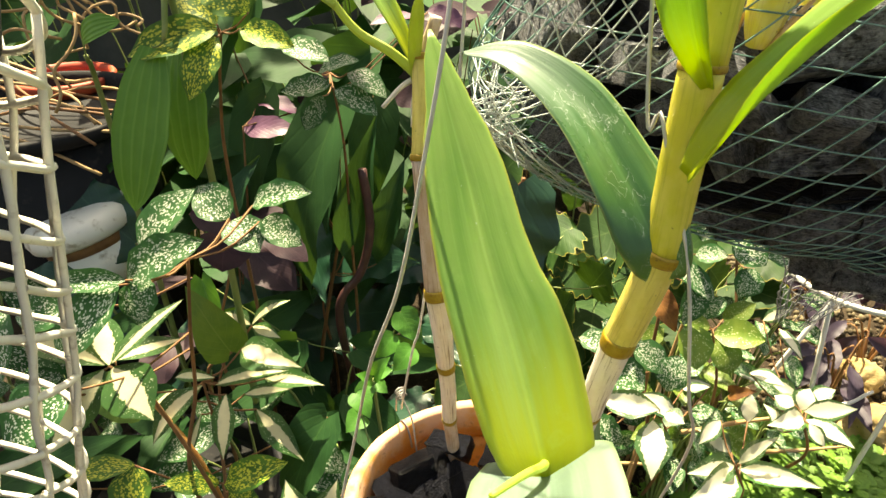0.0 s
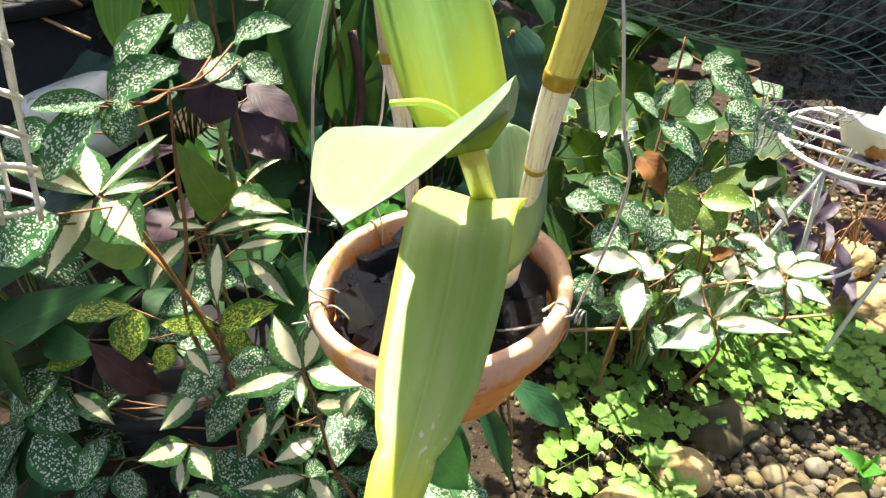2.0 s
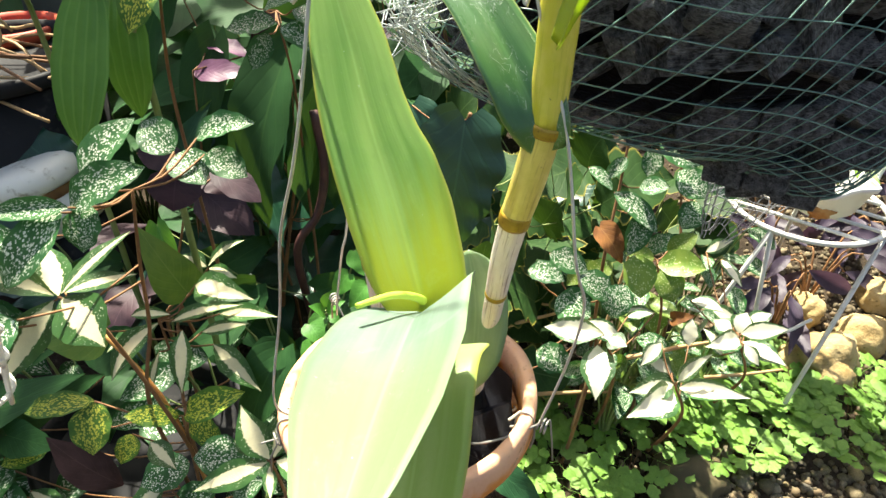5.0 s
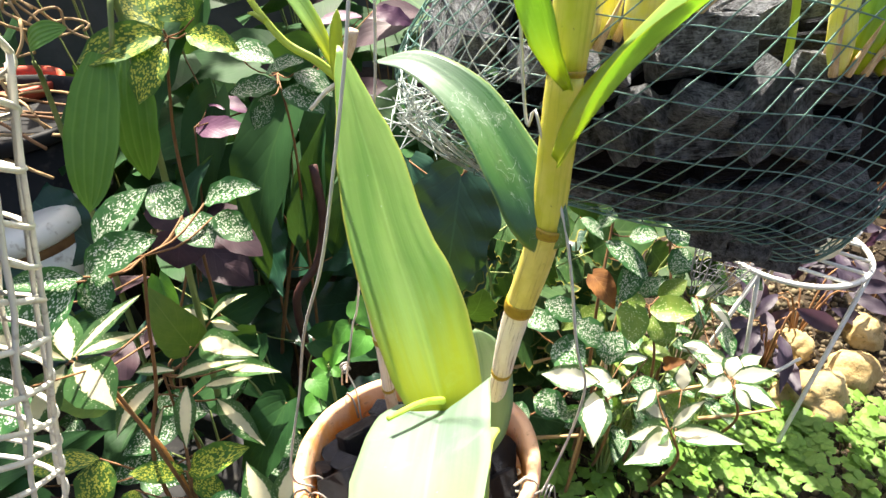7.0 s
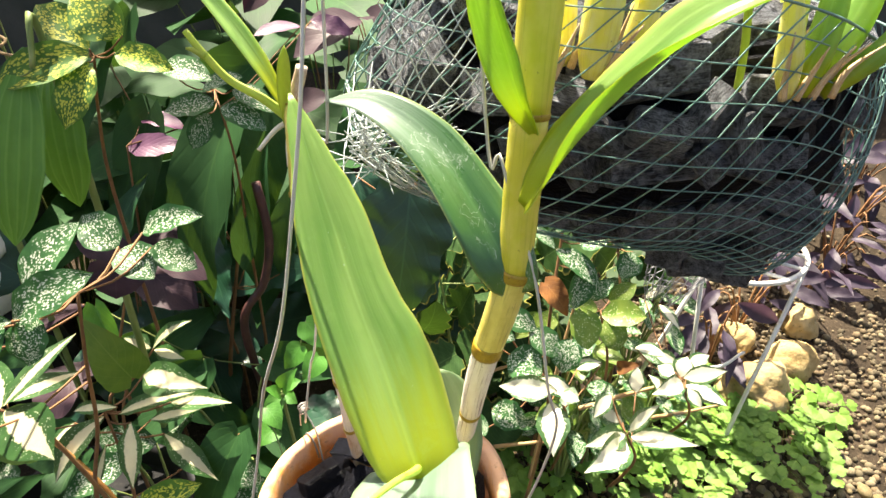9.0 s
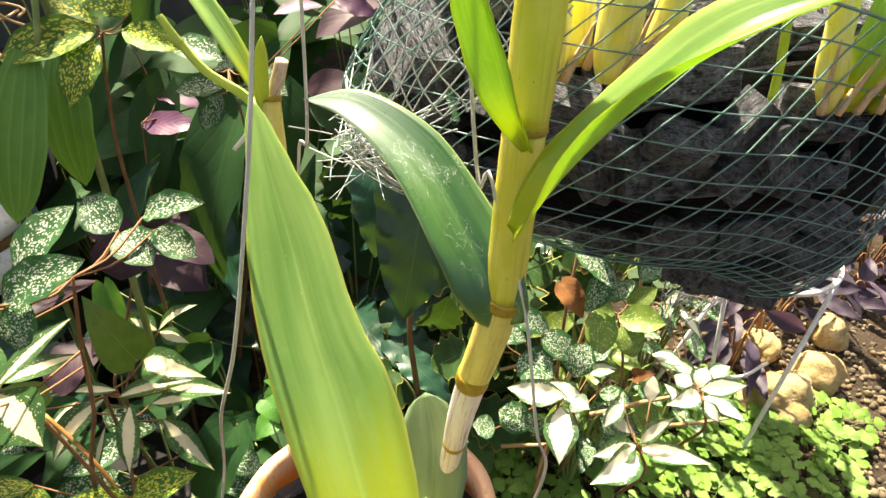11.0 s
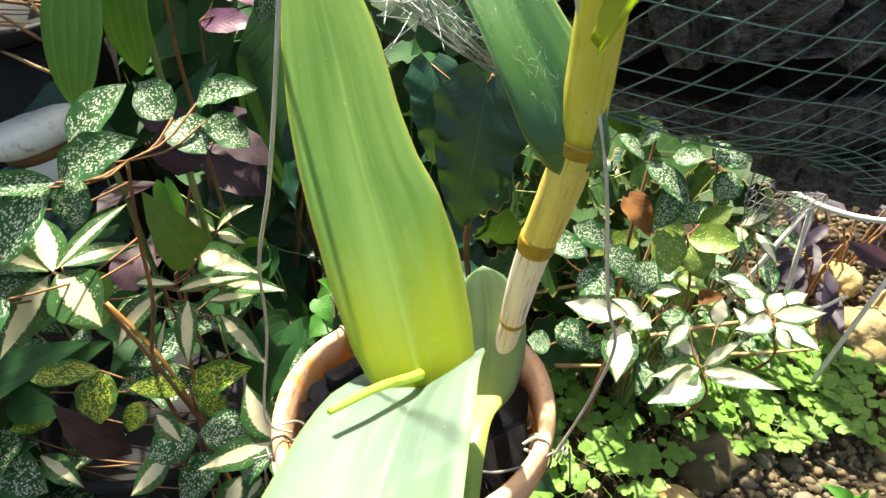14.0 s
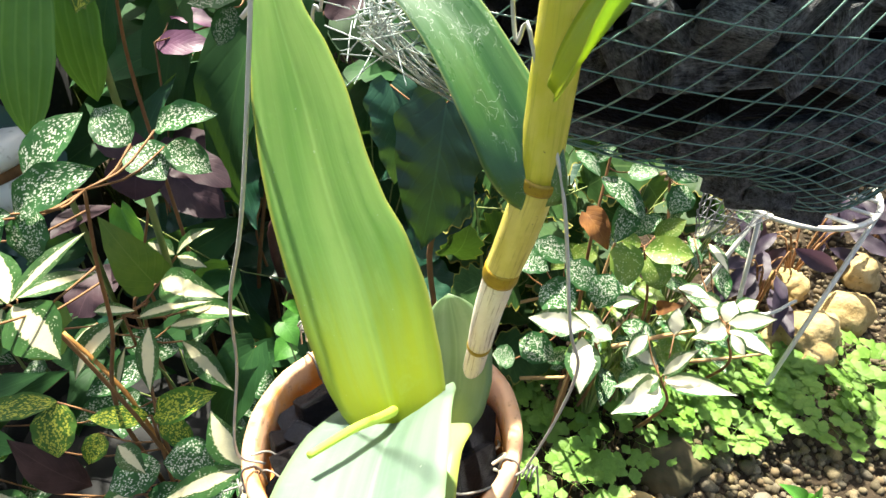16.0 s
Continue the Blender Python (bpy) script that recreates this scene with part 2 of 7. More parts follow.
CREAM = (0.74, 0.68, 0.45)
LEAF = {
    "white": leaf_material("cream_striped_leaf", (0.045, 0.115, 0.032), (0.022, 0.066, 0.02), spots=(0.60, 0.62, 0.42), spot_scale=46, spot_size=0.38,
                           spot_cover=0.70, stripe=CREAM, stripe_width=0.20, rough=0.48, spec=0.3, through_light=0.22, glow=(0.5, 0.6, 0.2)),
    "bright": leaf_material("white_centred_leaf", (0.05, 0.12, 0.04), (0.02, 0.06, 0.02), spots=(0.70, 0.72, 0.55), spot_scale=46, spot_size=0.38,
                            spot_cover=0.75, stripe=(0.74, 0.71, 0.56), stripe_width=0.30, rough=0.45, spec=0.4, through_light=0.22, glow=(0.55, 0.65, 0.3)),
    "spot": leaf_material("white_flecked_leaf", (0.044, 0.118, 0.040), (0.022, 0.072, 0.026), spots=(0.66, 0.70, 0.56), spot_scale=46, spot_size=0.52,
                          spot_cover=0.72, rough=0.48, spec=0.2, through_light=0.18, glow=(0.15, 0.4, 0.06)),
    "spoty": leaf_material("yellow_flecked_leaf", (0.085, 0.175, 0.035), (0.045, 0.11, 0.024), spots=(0.56, 0.57, 0.11), spot_scale=38, spot_size=0.58,
                           spot_cover=0.74, rough=0.5, spec=0.3, through_light=0.2),
    "olivespot": leaf_material("olive_flecked_leaf", (0.17, 0.23, 0.05), (0.09, 0.16, 0.03), spots=(0.62, 0.66, 0.36), spot_scale=34, spot_size=0.40,
                               spot_cover=0.75, rough=0.42, through_light=0.3),
    "purple": leaf_material("plum_leaf", (0.050, 0.029, 0.036), (0.028, 0.017, 0.023), vein=(0.075, 0.043, 0.055), spec=0.25, rough=0.5, through_light=0.12, glow=(0.3, 0.05, 0.1)),
    "violet": leaf_material("violet_grey_leaf", (0.046, 0.035, 0.052), (0.026, 0.019, 0.031), vein=(0.07, 0.055, 0.075), spec=0.3, rough=0.5, through_light=0.12, glow=(0.3, 0.12, 0.25)),
    "pink": leaf_material("pink_plum_leaf", (0.17, 0.075, 0.135), (0.10, 0.040, 0.080), vein=(0.14, 0.05, 0.10), rough=0.45, through_light=0.15, glow=(0.4, 0.1, 0.2)),
    "strap": leaf_material("ribbed_green_leaf", (0.12, 0.25, 0.05), (0.085, 0.195, 0.035), vein=(0.20, 0.36, 0.09), veins=5, ribs=0.42, rough=0.42, through_light=0.28, glow=(0.2, 0.45, 0.03)),
    "dark": leaf_material("dark_green_leaf", (0.028, 0.074, 0.026), (0.015, 0.045, 0.016), vein=(0.05, 0.11, 0.035), rough=0.58, through_light=0.13, spec=0.14),
    "dusky": leaf_material("bluish_green_leaf", (0.030, 0.085, 0.036), (0.018, 0.056, 0.024), vein=(0.06, 0.13, 0.06), spec=0.25, rough=0.5, through_light=0.12),
    "glossy": leaf_material("glossy_dark_leaf", (0.022, 0.066, 0.038), (0.013, 0.046, 0.026), vein=(0.05, 0.12, 0.065), rough=0.34, through_light=0.08, spec=0.5),
    "olive": leaf_material("olive_green_leaf", (0.13, 0.19, 0.04), (0.08, 0.14, 0.03), vein=(0.2, 0.26, 0.08), rough=0.5, through_light=0.25),
    "light": leaf_material("fresh_green_leaf", (0.085, 0.23, 0.045), (0.055, 0.165, 0.03), vein=(0.14, 0.30, 0.09), rough=0.45, through_light=0.25),
    "begonia": leaf_material("begonia_leaf", (0.034, 0.072, 0.022), (0.018, 0.044, 0.013), vein=(0.09, 0.14, 0.05), rough=0.55, through_light=0.08, spec=0.16, rim=(0.22, 0.20, 0.05)),
    "brown": leaf_material("dead_leaf", (0.22, 0.10, 0.035), (0.12, 0.05, 0.02), vein=(0.3, 0.16, 0.07), rough=0.75, through_light=0.1, glow=(0.4, 0.15, 0.03)),
    "withered": leaf_material("withered_leaf", (0.055, 0.032, 0.028), (0.030, 0.018, 0.016), vein=(0.08, 0.05, 0.04), rough=0.8, spec=0.15, through_light=0.05, glow=(0.2, 0.08, 0.04)),
    "fern": leaf_material("fern_leaf", (0.18, 0.31, 0.065), (0.13, 0.24, 0.048), rough=0.55, through_light=0.3, glow=(0.32, 0.55, 0.06)),
    # yellow foot: leaf colour with the glow of backlight put in
    "orchid": orchid_leaf("orchid_leaf", (0.135, 0.30, 0.065), (0.33, 0.50, 0.15), (0.54, 0.56, 0.015), foot_at=0.44, rough=0.30, spec=0.7, through_light=0.58, glow=(0.61, 0.83, 0.10), amount=0.30),
    # pale foot paints a sunlit glossy patch; the yellow tip has glow added
    "orchid_torn": orchid_leaf("orchid_torn_leaf", (0.33, 0.49, 0.12), (0.49, 0.63, 0.23), (0.58, 0.67, 0.34), (0.56, 0.58, 0.03), rough=0.34, spec=0.6, through_light=0.54,
                               glow=(0.55, 0.68, 0.02), rust=1.0, amount=0.10, tip_at=0.74),
    # greyed mint tones carry the glossy sky haze on this leaf's upper side
    "orchid_pale": orchid_leaf("orchid_pale_leaf", (0.118, 0.182, 0.140), (0.20, 0.268, 0.216), (0.20, 0.29, 0.15), (0.16, 0.27, 0.10), foot_at=0.2, rough=0.46, spec=0.9, through_light=0.22,
                               glow=(0.30, 0.52, 0.24), rim=(0.20, 0.30, 0.15), amount=0.20),
    "orchid_small": orchid_leaf("orchid_small_leaf", (0.20, 0.31, 0.16), (0.32, 0.43, 0.25), (0.36, 0.48, 0.20), rough=0.40, spec=0.6, through_light=0.45, glow=(0.46, 0.66, 0.24), rim=(0.3, 0.4, 0.2), amount=0.2),
    # grey-silver tip: dusty film plus sky sheen put into the colour
    "orchid_dark": orchid_leaf("orchid_dark_leaf", (0.025, 0.090, 0.022), (0.055, 0.15, 0.04), (0.10, 0.22, 0.05), (0.20, 0.27, 0.21), foot_at=0.25, tip_at=0.50, rough=0.28, spec=0.7, through_light=0.2,
                               glow=(0.2, 0.5, 0.05), scratch=0.75, rim=(0.22, 0.28, 0.1), amount=0.25),
    "shoot": leaf_material("orchid_shoot", (0.50, 0.60, 0.14), (0.42, 0.54, 0.10), rough=0.4, through_light=0.3, glow=(0.6, 0.7, 0.03)),
}


def plain(name, c1, c2, scale=20.0, rough=0.6, metal=0.0, bump=0.2, dist=0.002, stretch=(1, 1, 1), c3=None, spec=0.5, shift=False, fine=0):
    """A surface of two or three mixed tones with grain."""
    k = Nodes(name, rough, metal, spec)
    vec = k.scaled(k.coord(), *stretch)
    w = k.math("MULTIPLY", k.rand(), 29.0)
    a = k.noise(vec, scale, 5, w)
    b = k.noise(vec, fine or scale * 6, 4, w)
    col = k.mix(k.ramp(a, 0.35, 0.65), c1, c2)
    if c3:
        col = k.mix(k.ramp(b, 0.56, 0.72), col, c3)
    if shift:
        tint = k.n("HueSaturation")
        k.wire(col, tint.inputs["Color"])
        k.wire(k.math("ADD", 0.6, k.math("MULTIPLY", k.rand(), 0.8)), tint.inputs["Value"])
        k.wire(k.math("ADD", 0.7, k.math("MULTIPLY", k.math("FRACT", k.math("MULTIPLY", k.rand(), 7.0)), 0.7)), tint.inputs["Saturation"])
        col = tint.outputs[0]
    k.colour(col)
    k.wire(k.math("ADD", rough - 0.1, k.math("MULTIPLY", b, 0.2)), k.b.inputs["Roughness"])
    k.bump(k.math("ADD", a, k.math("MULTIPLY", b, 0.5)), bump, dist)
    return k.m


def terracotta():
    k = Nodes("terracotta", 0.78)
    p = k.coord()
    a, b = k.noise(p, 22, 5), k.noise(p, 150, 4)
    sep = k.n("SeparateXYZ")
    k.wire(p, sep.inputs[0])
    col = k.mix(k.ramp(a, 0.3, 0.7), (0.72, 0.27, 0.05), (0.84, 0.40, 0.10))
    lime = k.ramp(k.math("ADD", k.noise(p, 38, 6), k.math("MULTIPLY", sep.outputs[2], 7.0)), 0.32, 0.50)
    col = k.mix(k.math("MULTIPLY", lime, 0.44), col, (0.78, 0.60, 0.52))
    moss = k.ramp(k.noise(k.scaled(p, 1, 1, 1.6), 31, 5), 0.60, 0.70)
    col = k.mix(k.math("MULTIPLY", moss, 0.8), col, (0.07, 0.06, 0.025))
    col = k.mix(k.math("MULTIPLY", k.ramp(b, 0.58, 0.72), 0.5), col, (0.30, 0.10, 0.03))
    k.colour(col)
    k.bump(k.math("ADD", a, b), 0.35, 0.0015)
    return k.m


def cane_material(name, a, b, streak, amount=0.5, rough=0.45, through_light=0.0):
    """Fibres run along the cane, which is v in its own coordinates."""
    k = Nodes(name, rough)
    uv = k.n("UVMap").outputs[0]
    lines = k.noise(k.scaled(uv, 26, 1.3, 1), 1.0, 4, None, 0.6, 0.4)
    blot = k.noise(k.scaled(uv, 3, 3, 1), 1.6, 3)
    col = k.mix(k.ramp(blot, 0.35, 0.65), a, b)
    col = k.mix(k.math("MULTIPLY", k.ramp(lines, 0.52, 0.66), amount), col, streak)
    speck = k.noise(k.coord(), 420, 2)
    col = k.mix(k.math("MULTIPLY", k.ramp(speck, 0.70, 0.76), 0.6), col, (0.10, 0.06, 0.02))
    k.colour(col)
    k.bump(lines, 0.4, 0.0008)
    if through_light:
        k.b.inputs["Subsurface Weight"].default_value = through_light
        k.b.inputs["Subsurface Radius"].default_value = (0.006, 0.006, 0.001)
        k.b.inputs["Subsurface Scale"].default_value = 0.5
    return k.m


def soil_material():
    k = Nodes("soil", 0.95, spec=0.2)
    p = k.coord()
    a, b = k.noise(p, 9, 6), k.noise(p, 130, 6)
    col = k.mix(k.ramp(a, 0.35, 0.65), (0.022, 0.016, 0.010), (0.046, 0.033, 0.021))
    col = k.mix(k.ramp(b, 0.55, 0.75), col, (0.10, 0.074, 0.047))
    col = k.mix(k.math("MULTIPLY", k.ramp(k.noise(p, 60, 3), 0.62, 0.7), 0.6), col, (0.02, 0.014, 0.01))
    k.colour(col)
    k.bump(k.math("ADD", a, b), 0.8, 0.006)
    return k.m


def charcoal_material(name, low, mid, high, rough=0.55):
    k = Nodes(name, rough, spec=0.2)
    p = k.coord()
    w = k.math("MULTIPLY", k.rand(), 31.0)
    grain = k.noise(k.scaled(p, 1.2, 14, 14), 2.6, 5, w, 0.65, 0.5)
    crack = k.n("TexVoronoi", feature="DISTANCE_TO_EDGE", voronoi_dimensions="4D")
    k.wire(k.scaled(p, 1, 2.5, 2.5), crack.inputs["Vector"])
    k.wire(w, crack.inputs["W"])
    crack.inputs["Scale"].default_value = 5
    a = k.noise(p, 4, 6, w, 0.65)
    col = k.mix(k.ramp(a, 0.35, 0.7), low, mid)
    ash = k.math("MULTIPLY", k.ramp(grain, 0.42, 0.70), k.math("ADD", 0.25, k.math("MULTIPLY", k.rand(), 0.6)))
    col = k.mix(ash, col, high)
    pits = k.noise(k.scaled(p, 6, 10, 10), 3.0, 4, w, 0.6)
    col = k.mix(k.math("MULTIPLY", k.ramp(pits, 0.52, 0.66), 0.75), col, low)
    flake = k.noise(k.scaled(p, 2, 4, 4), 2.2, 3, w, 0.5, 0.6)
    col = k.mix(k.math("MULTIPLY", k.ramp(flake, 0.60, 0.70), 0.5), col, high)
    col = k.mix(k.math("MULTIPLY", k.ramp(crack.outputs["Distance"], 0.02, 0.0), 0.25), col, (0.01, 0.01, 0.011))
    k.colour(col)
    gap = k.ramp(crack.outputs["Distance"], 0.0, 0.06)
    k.bump(k.math("ADD", k.math("SUBTRACT", grain, k.math("MULTIPLY", pits, 0.8)), k.math("MULTIPLY", gap, 0.15)), 0.9, 0.07)
    return k.m


CLAY = terracotta()
CHARCOAL = charcoal_material("charcoal", (0.003, 0.003, 0.005), (0.007, 0.008, 0.015), (0.034, 0.038, 0.066), 0.46)
# ash grey raised far above charcoal's own, standing in for light on shaded lumps
BRIGHTENED_COAL = charcoal_material("brightened_ash_grey_charcoal", (0.020, 0.020, 0.023), (0.385, 0.405, 0.445), (0.70, 0.725, 0.78), 0.50)
SOIL = soil_material()
CANE_GREEN = cane_material("cane_yellow_green", (0.62, 0.57, 0.05), (0.71, 0.63, 0.11), (0.44, 0.43, 0.03), 0.5, 0.34, 0.2)
CANE_TAN = cane_material("cane_straw", (0.75, 0.64, 0.18), (0.66, 0.56, 0.12), (0.40, 0.31, 0.05), 0.65, 0.4, 0.1)
CANE_PAPER = cane_material("papery_sheath", (0.86, 0.80, 0.69), (0.78, 0.70, 0.58), (0.26, 0.17, 0.10), 0.75, 0.6)
CANE_OLD = cane_material("old_cane", (0.50, 0.36, 0.24), (0.62, 0.50, 0.40), (0.22, 0.10, 0.05), 0.8, 0.65)
NODE_BROWN = cane_material("node_band", (0.31, 0.20, 0.012), (0.37, 0.25, 0.016), (0.20, 0.09, 0.01), 0.6, 0.45)
WIRE = plain("galvanised_wire", (0.50, 0.50, 0.48), (0.62, 0.61, 0.58), 60, 0.45, 0.25, 0.2, 0.0003)
NET = plain("green_net_cord", (0.07, 0.17, 0.14), (0.18, 0.30, 0.26), 40, 0.38, 0, 0.2, 0.0003, spec=0.6)
NET_PALE = plain("bleached_net_cord", (0.28, 0.34, 0.33), (0.44, 0.49, 0.48), 40, 0.4, 0, 0.2, 0.0003, spec=0.6)
NET_BLACK = plain("dark_net_cord", (0.14, 0.145, 0.155), (0.24, 0.24, 0.25), 40, 0.5)
CAGE = plain("cream_coated_wire", (0.74, 0.71, 0.60), (0.82, 0.79, 0.70), 30, 0.45, 0, 0.3, 0.0005, c3=(0.4, 0.34, 0.25))
WHITE_PAINT = plain("white_painted_iron", (0.68, 0.67, 0.62), (0.60, 0.59, 0.54), 18, 0.5, 0, 0.3, 0.001, c3=(0.5, 0.42, 0.34))
WHITE_PLASTIC = plain("weathered_white_plastic", (0.80, 0.79, 0.76), (0.72, 0.71, 0.68), 9, 0.45, 0, 0.2, 0.001)
RUST = plain("rust_stain", (0.36, 0.14, 0.03), (0.5, 0.26, 0.08), 40, 0.8)
BLACK_PLASTIC = plain("black_plastic", (0.007, 0.007, 0.008), (0.014, 0.014, 0.015), 8, 0.65, 0, 0.15, 0.002, c3=(0.03, 0.028, 0.025), spec=0.25)
CREAM_POT = plain("cream_plastic", (0.78, 0.75, 0.63), (0.84, 0.81, 0.71), 7, 0.45, 0, 0.2, 0.001, c3=(0.42, 0.36, 0.25))
TWIG = plain("brown_twig", (0.16, 0.075, 0.03), (0.26, 0.13, 0.05), 30, 0.75, 0, 0.5, 0.001)
TWIG_TAN = plain("straw_twig", (0.36, 0.22, 0.09), (0.46, 0.31, 0.15), 30, 0.7, 0, 0.5, 0.001)
TWIG_GREEN = plain("green_stalk", (0.14, 0.20, 0.05), (0.22, 0.26, 0.08), 30, 0.6, 0, 0.3, 0.001)
STEM_ORANGE = plain("orange_brown_stem", (0.58, 0.29, 0.07), (0.42, 0.18, 0.04), 60, 0.6, 0, 0.5, 0.001)
STEM_MAROON = plain("maroon_stalk", (0.05, 0.018, 0.018), (0.09, 0.035, 0.03), 40, 0.5, 0, 0.2, 0.001)
OLD_WIRE = plain("weathered_wire", (0.22, 0.21, 0.19), (0.34, 0.32, 0.29), 60, 0.5, 0.3, 0.2, 0.0003)
ROOT = plain("pale_root", (0.70, 0.68, 0.58), (0.60, 0.57, 0.46), 60, 0.7, 0, 0.3, 0.0005)
STONE = plain("river_stone", (0.080, 0.064, 0.036), (0.172, 0.140, 0.084), 14, 0.75, 0, 0.4, 0.002, c3=(0.065, 0.055, 0.04), shift=True)
SANDSTONE = plain("yellow_stone", (0.30, 0.205, 0.075), (0.42, 0.32, 0.15), 22, 0.9, 0, 0.9, 0.006, c3=(0.17, 0.14, 0.06))
MOSSY = plain("mossy_dark_stone", (0.045, 0.040, 0.016), (0.090, 0.070, 0.030), 16, 0.9, 0, 0.6, 0.004, c3=(0.05, 0.06, 0.02))
WALL = plain("mossy_grey_render", (0.045, 0.05, 0.038), (0.085, 0.085, 0.07), 5, 0.9, 0, 0.5, 0.01)
BULB = cane_material("orchid_bulb", (0.84, 0.80, 0.12), (0.88, 0.84, 0.30), (0.52, 0.40, 0.08), 0.35, 0.4, 0.5)
HUSK = cane_material("dry_husk", (0.58, 0.38, 0.18), (0.72, 0.55, 0.34), (0.26, 0.13, 0.05), 0.8, 0.7)
RED = plain("faded_red_plastic", (0.42, 0.045, 0.02), (0.5, 0.08, 0.03), 12, 0.55, 0, 0.2, 0.001)


# ---- shapes ----
def link(name, bm, material, smooth=True):
    data = bpy.data.meshes.new(name)
    bm.to_mesh(data)
    bm.free()
    for m in material if isinstance(material, (list, tuple)) else [material]:
        data.materials.append(m)
    if smooth:
        data.polygons.foreach_set("use_smooth", [True] * len(data.polygons))
    return data


def part(name, bm, material, parent=None, label="", smooth=True):
    """One mesh object, in world metres, under a thing or a part."""
    return under(new(name, link(name, bm, material, smooth)), parent, label)


def under(ob, parent, label=""):
    if parent:
        ob.parent = parent
        ob.matrix_parent_inverse = placed[parent.name].inverted()
    placed[ob.name] = ob.matrix_basis.copy() if not parent else ob.matrix_basis.copy()
    return tagged(ob, label)


placed = {}


def thing(name, at, label, category, group="", kind=""):
    """An Empty at a thing's base."""
    ob = new(name)
    ob.empty_display_size = 0.02
    ob.location = at
    placed[ob.name] = Matrix.Translation(at)
    return tagged(ob, label, category, group, kind)


def spline(points, steps):
    """A smooth line through the points."""
    pts = [Vector(p) for p in points]
    if len(pts) == 2:
        return [pts[0].lerp(pts[1], i / steps) for i in range(steps + 1)]
    ext = [2 * pts[0] - pts[1], *pts, 2 * pts[-1] - pts[-2]]
    out = []
    for i in range(steps + 1):
        s = i / steps * (len(pts) - 1)
        j = min(int(s), len(pts) - 2)
        f = s - j
        a, b, c, d = ext[j : j + 4]
        out.append(0.5 * (2 * b + (c - a) * f + (2 * a - 5 * b + 4 * c - d) * f * f + (3 * b - a - 3 * c + d) * f**3))
    return out


def tube(bm, line, radius, sides=6, cap=True, wobble=0.0):
    """A round rod along a line; radius may be a number or a function of 0 to 1."""
    uv = bm.loops.layers.uv.verify()
    rings, side = [], None
    for i, p in enumerate(line):
        d = (line[min(i + 1, len(line) - 1)] - line[max(i - 1, 0)])
        d = d.normalized() if d.length > 1e-9 else Vector((0, 0, 1))
        if side is None:
            side = d.orthogonal().normalized()
        side = (side - d * side.dot(d)).normalized()
        other = d.cross(side)
        s = i / max(1, len(line) - 1)
        r = radius(s) if callable(radius) else radius
        ring = []
        for k in range(sides):
            a = 2 * math.pi * k / sides
            rr = r * (1 + wobble * noise.noise(p * 90 + Vector((k, 0, 0))))
            ring.append(bm.verts.new(p + rr * (math.cos(a) * side + math.sin(a) * other)))
        rings.append(ring)
    for i in range(len(rings) - 1):
        for k in range(sides):
            f = bm.faces.new((rings[i][k], rings[i][(k + 1) % sides], rings[i + 1][(k + 1) % sides], rings[i + 1][k]))
            for loop, (a, b) in zip(f.loops, ((k, i), (k + 1, i), (k + 1, i + 1), (k, i + 1))):
                loop[uv].uv = (a / sides, b / (len(rings) - 1))
    if cap and sides > 2:
        bm.faces.new(rings[0][::-1])
        bm.faces.new(rings[-1])
    return bm


def rod(name, points, radius, material, parent=None, label="", steps=0, sides=6, wobble=0.0):
    bm = bmesh.new()
    tube(bm, spline(points, steps or 6 * (len(points) - 1)), radius, sides, True, wobble)
    return part(name, bm, material, parent, label)


def lathe(bm, profile, centre, sides=48, tilt=None):
    """A body turned about z from (radius, height) pairs."""
    uv = bm.loops.layers.uv.verify()
    m = Matrix.Translation(centre) @ (tilt or Matrix())
    rings = [[bm.verts.new(m @ Vector((r * math.cos(2 * math.pi * k / sides), r * math.sin(2 * math.pi * k / sides), z))) for k in range(sides)] for r, z in profile]
    for i in range(len(rings) - 1):
        for k in range(sides):
            f = bm.faces.new((rings[i][k], rings[i][(k + 1) % sides], rings[i + 1][(k + 1) % sides], rings[i + 1][k]))
            for loop, (a, b) in zip(f.loops, ((k, i), (k + 1, i), (k + 1, i + 1), (k, i + 1))):
                loop[uv].uv = (a / sides, b / (len(rings) - 1))
    return bm


def lump(bm, size, rough=0.25, scale=1.6, seed=0, detail=2, blocky=0.0):
    """A stone: a ball pushed about by noise, or squared off towards a block."""
    made = bmesh.ops.create_icosphere(bm, subdivisions=detail, radius=1.0)["verts"]
    for v in made:
        p = v.co.normalized()
        if blocky:
            q = p / max(abs(p.x), abs(p.y), abs(p.z))
            p = p.lerp(q, blocky)
        n = noise.noise(p * scale + Vector((seed * 7.3, seed * 3.1, 0)))
        n2 = noise.noise(p * scale * 3.1 + Vector((seed * 2.3, 5, seed)))
        p = p * (1 + rough * n + rough * 0.35 * n2)
        v.co = Vector((p.x * size[0], p.y * size[1], p.z * size[2]))
    return made


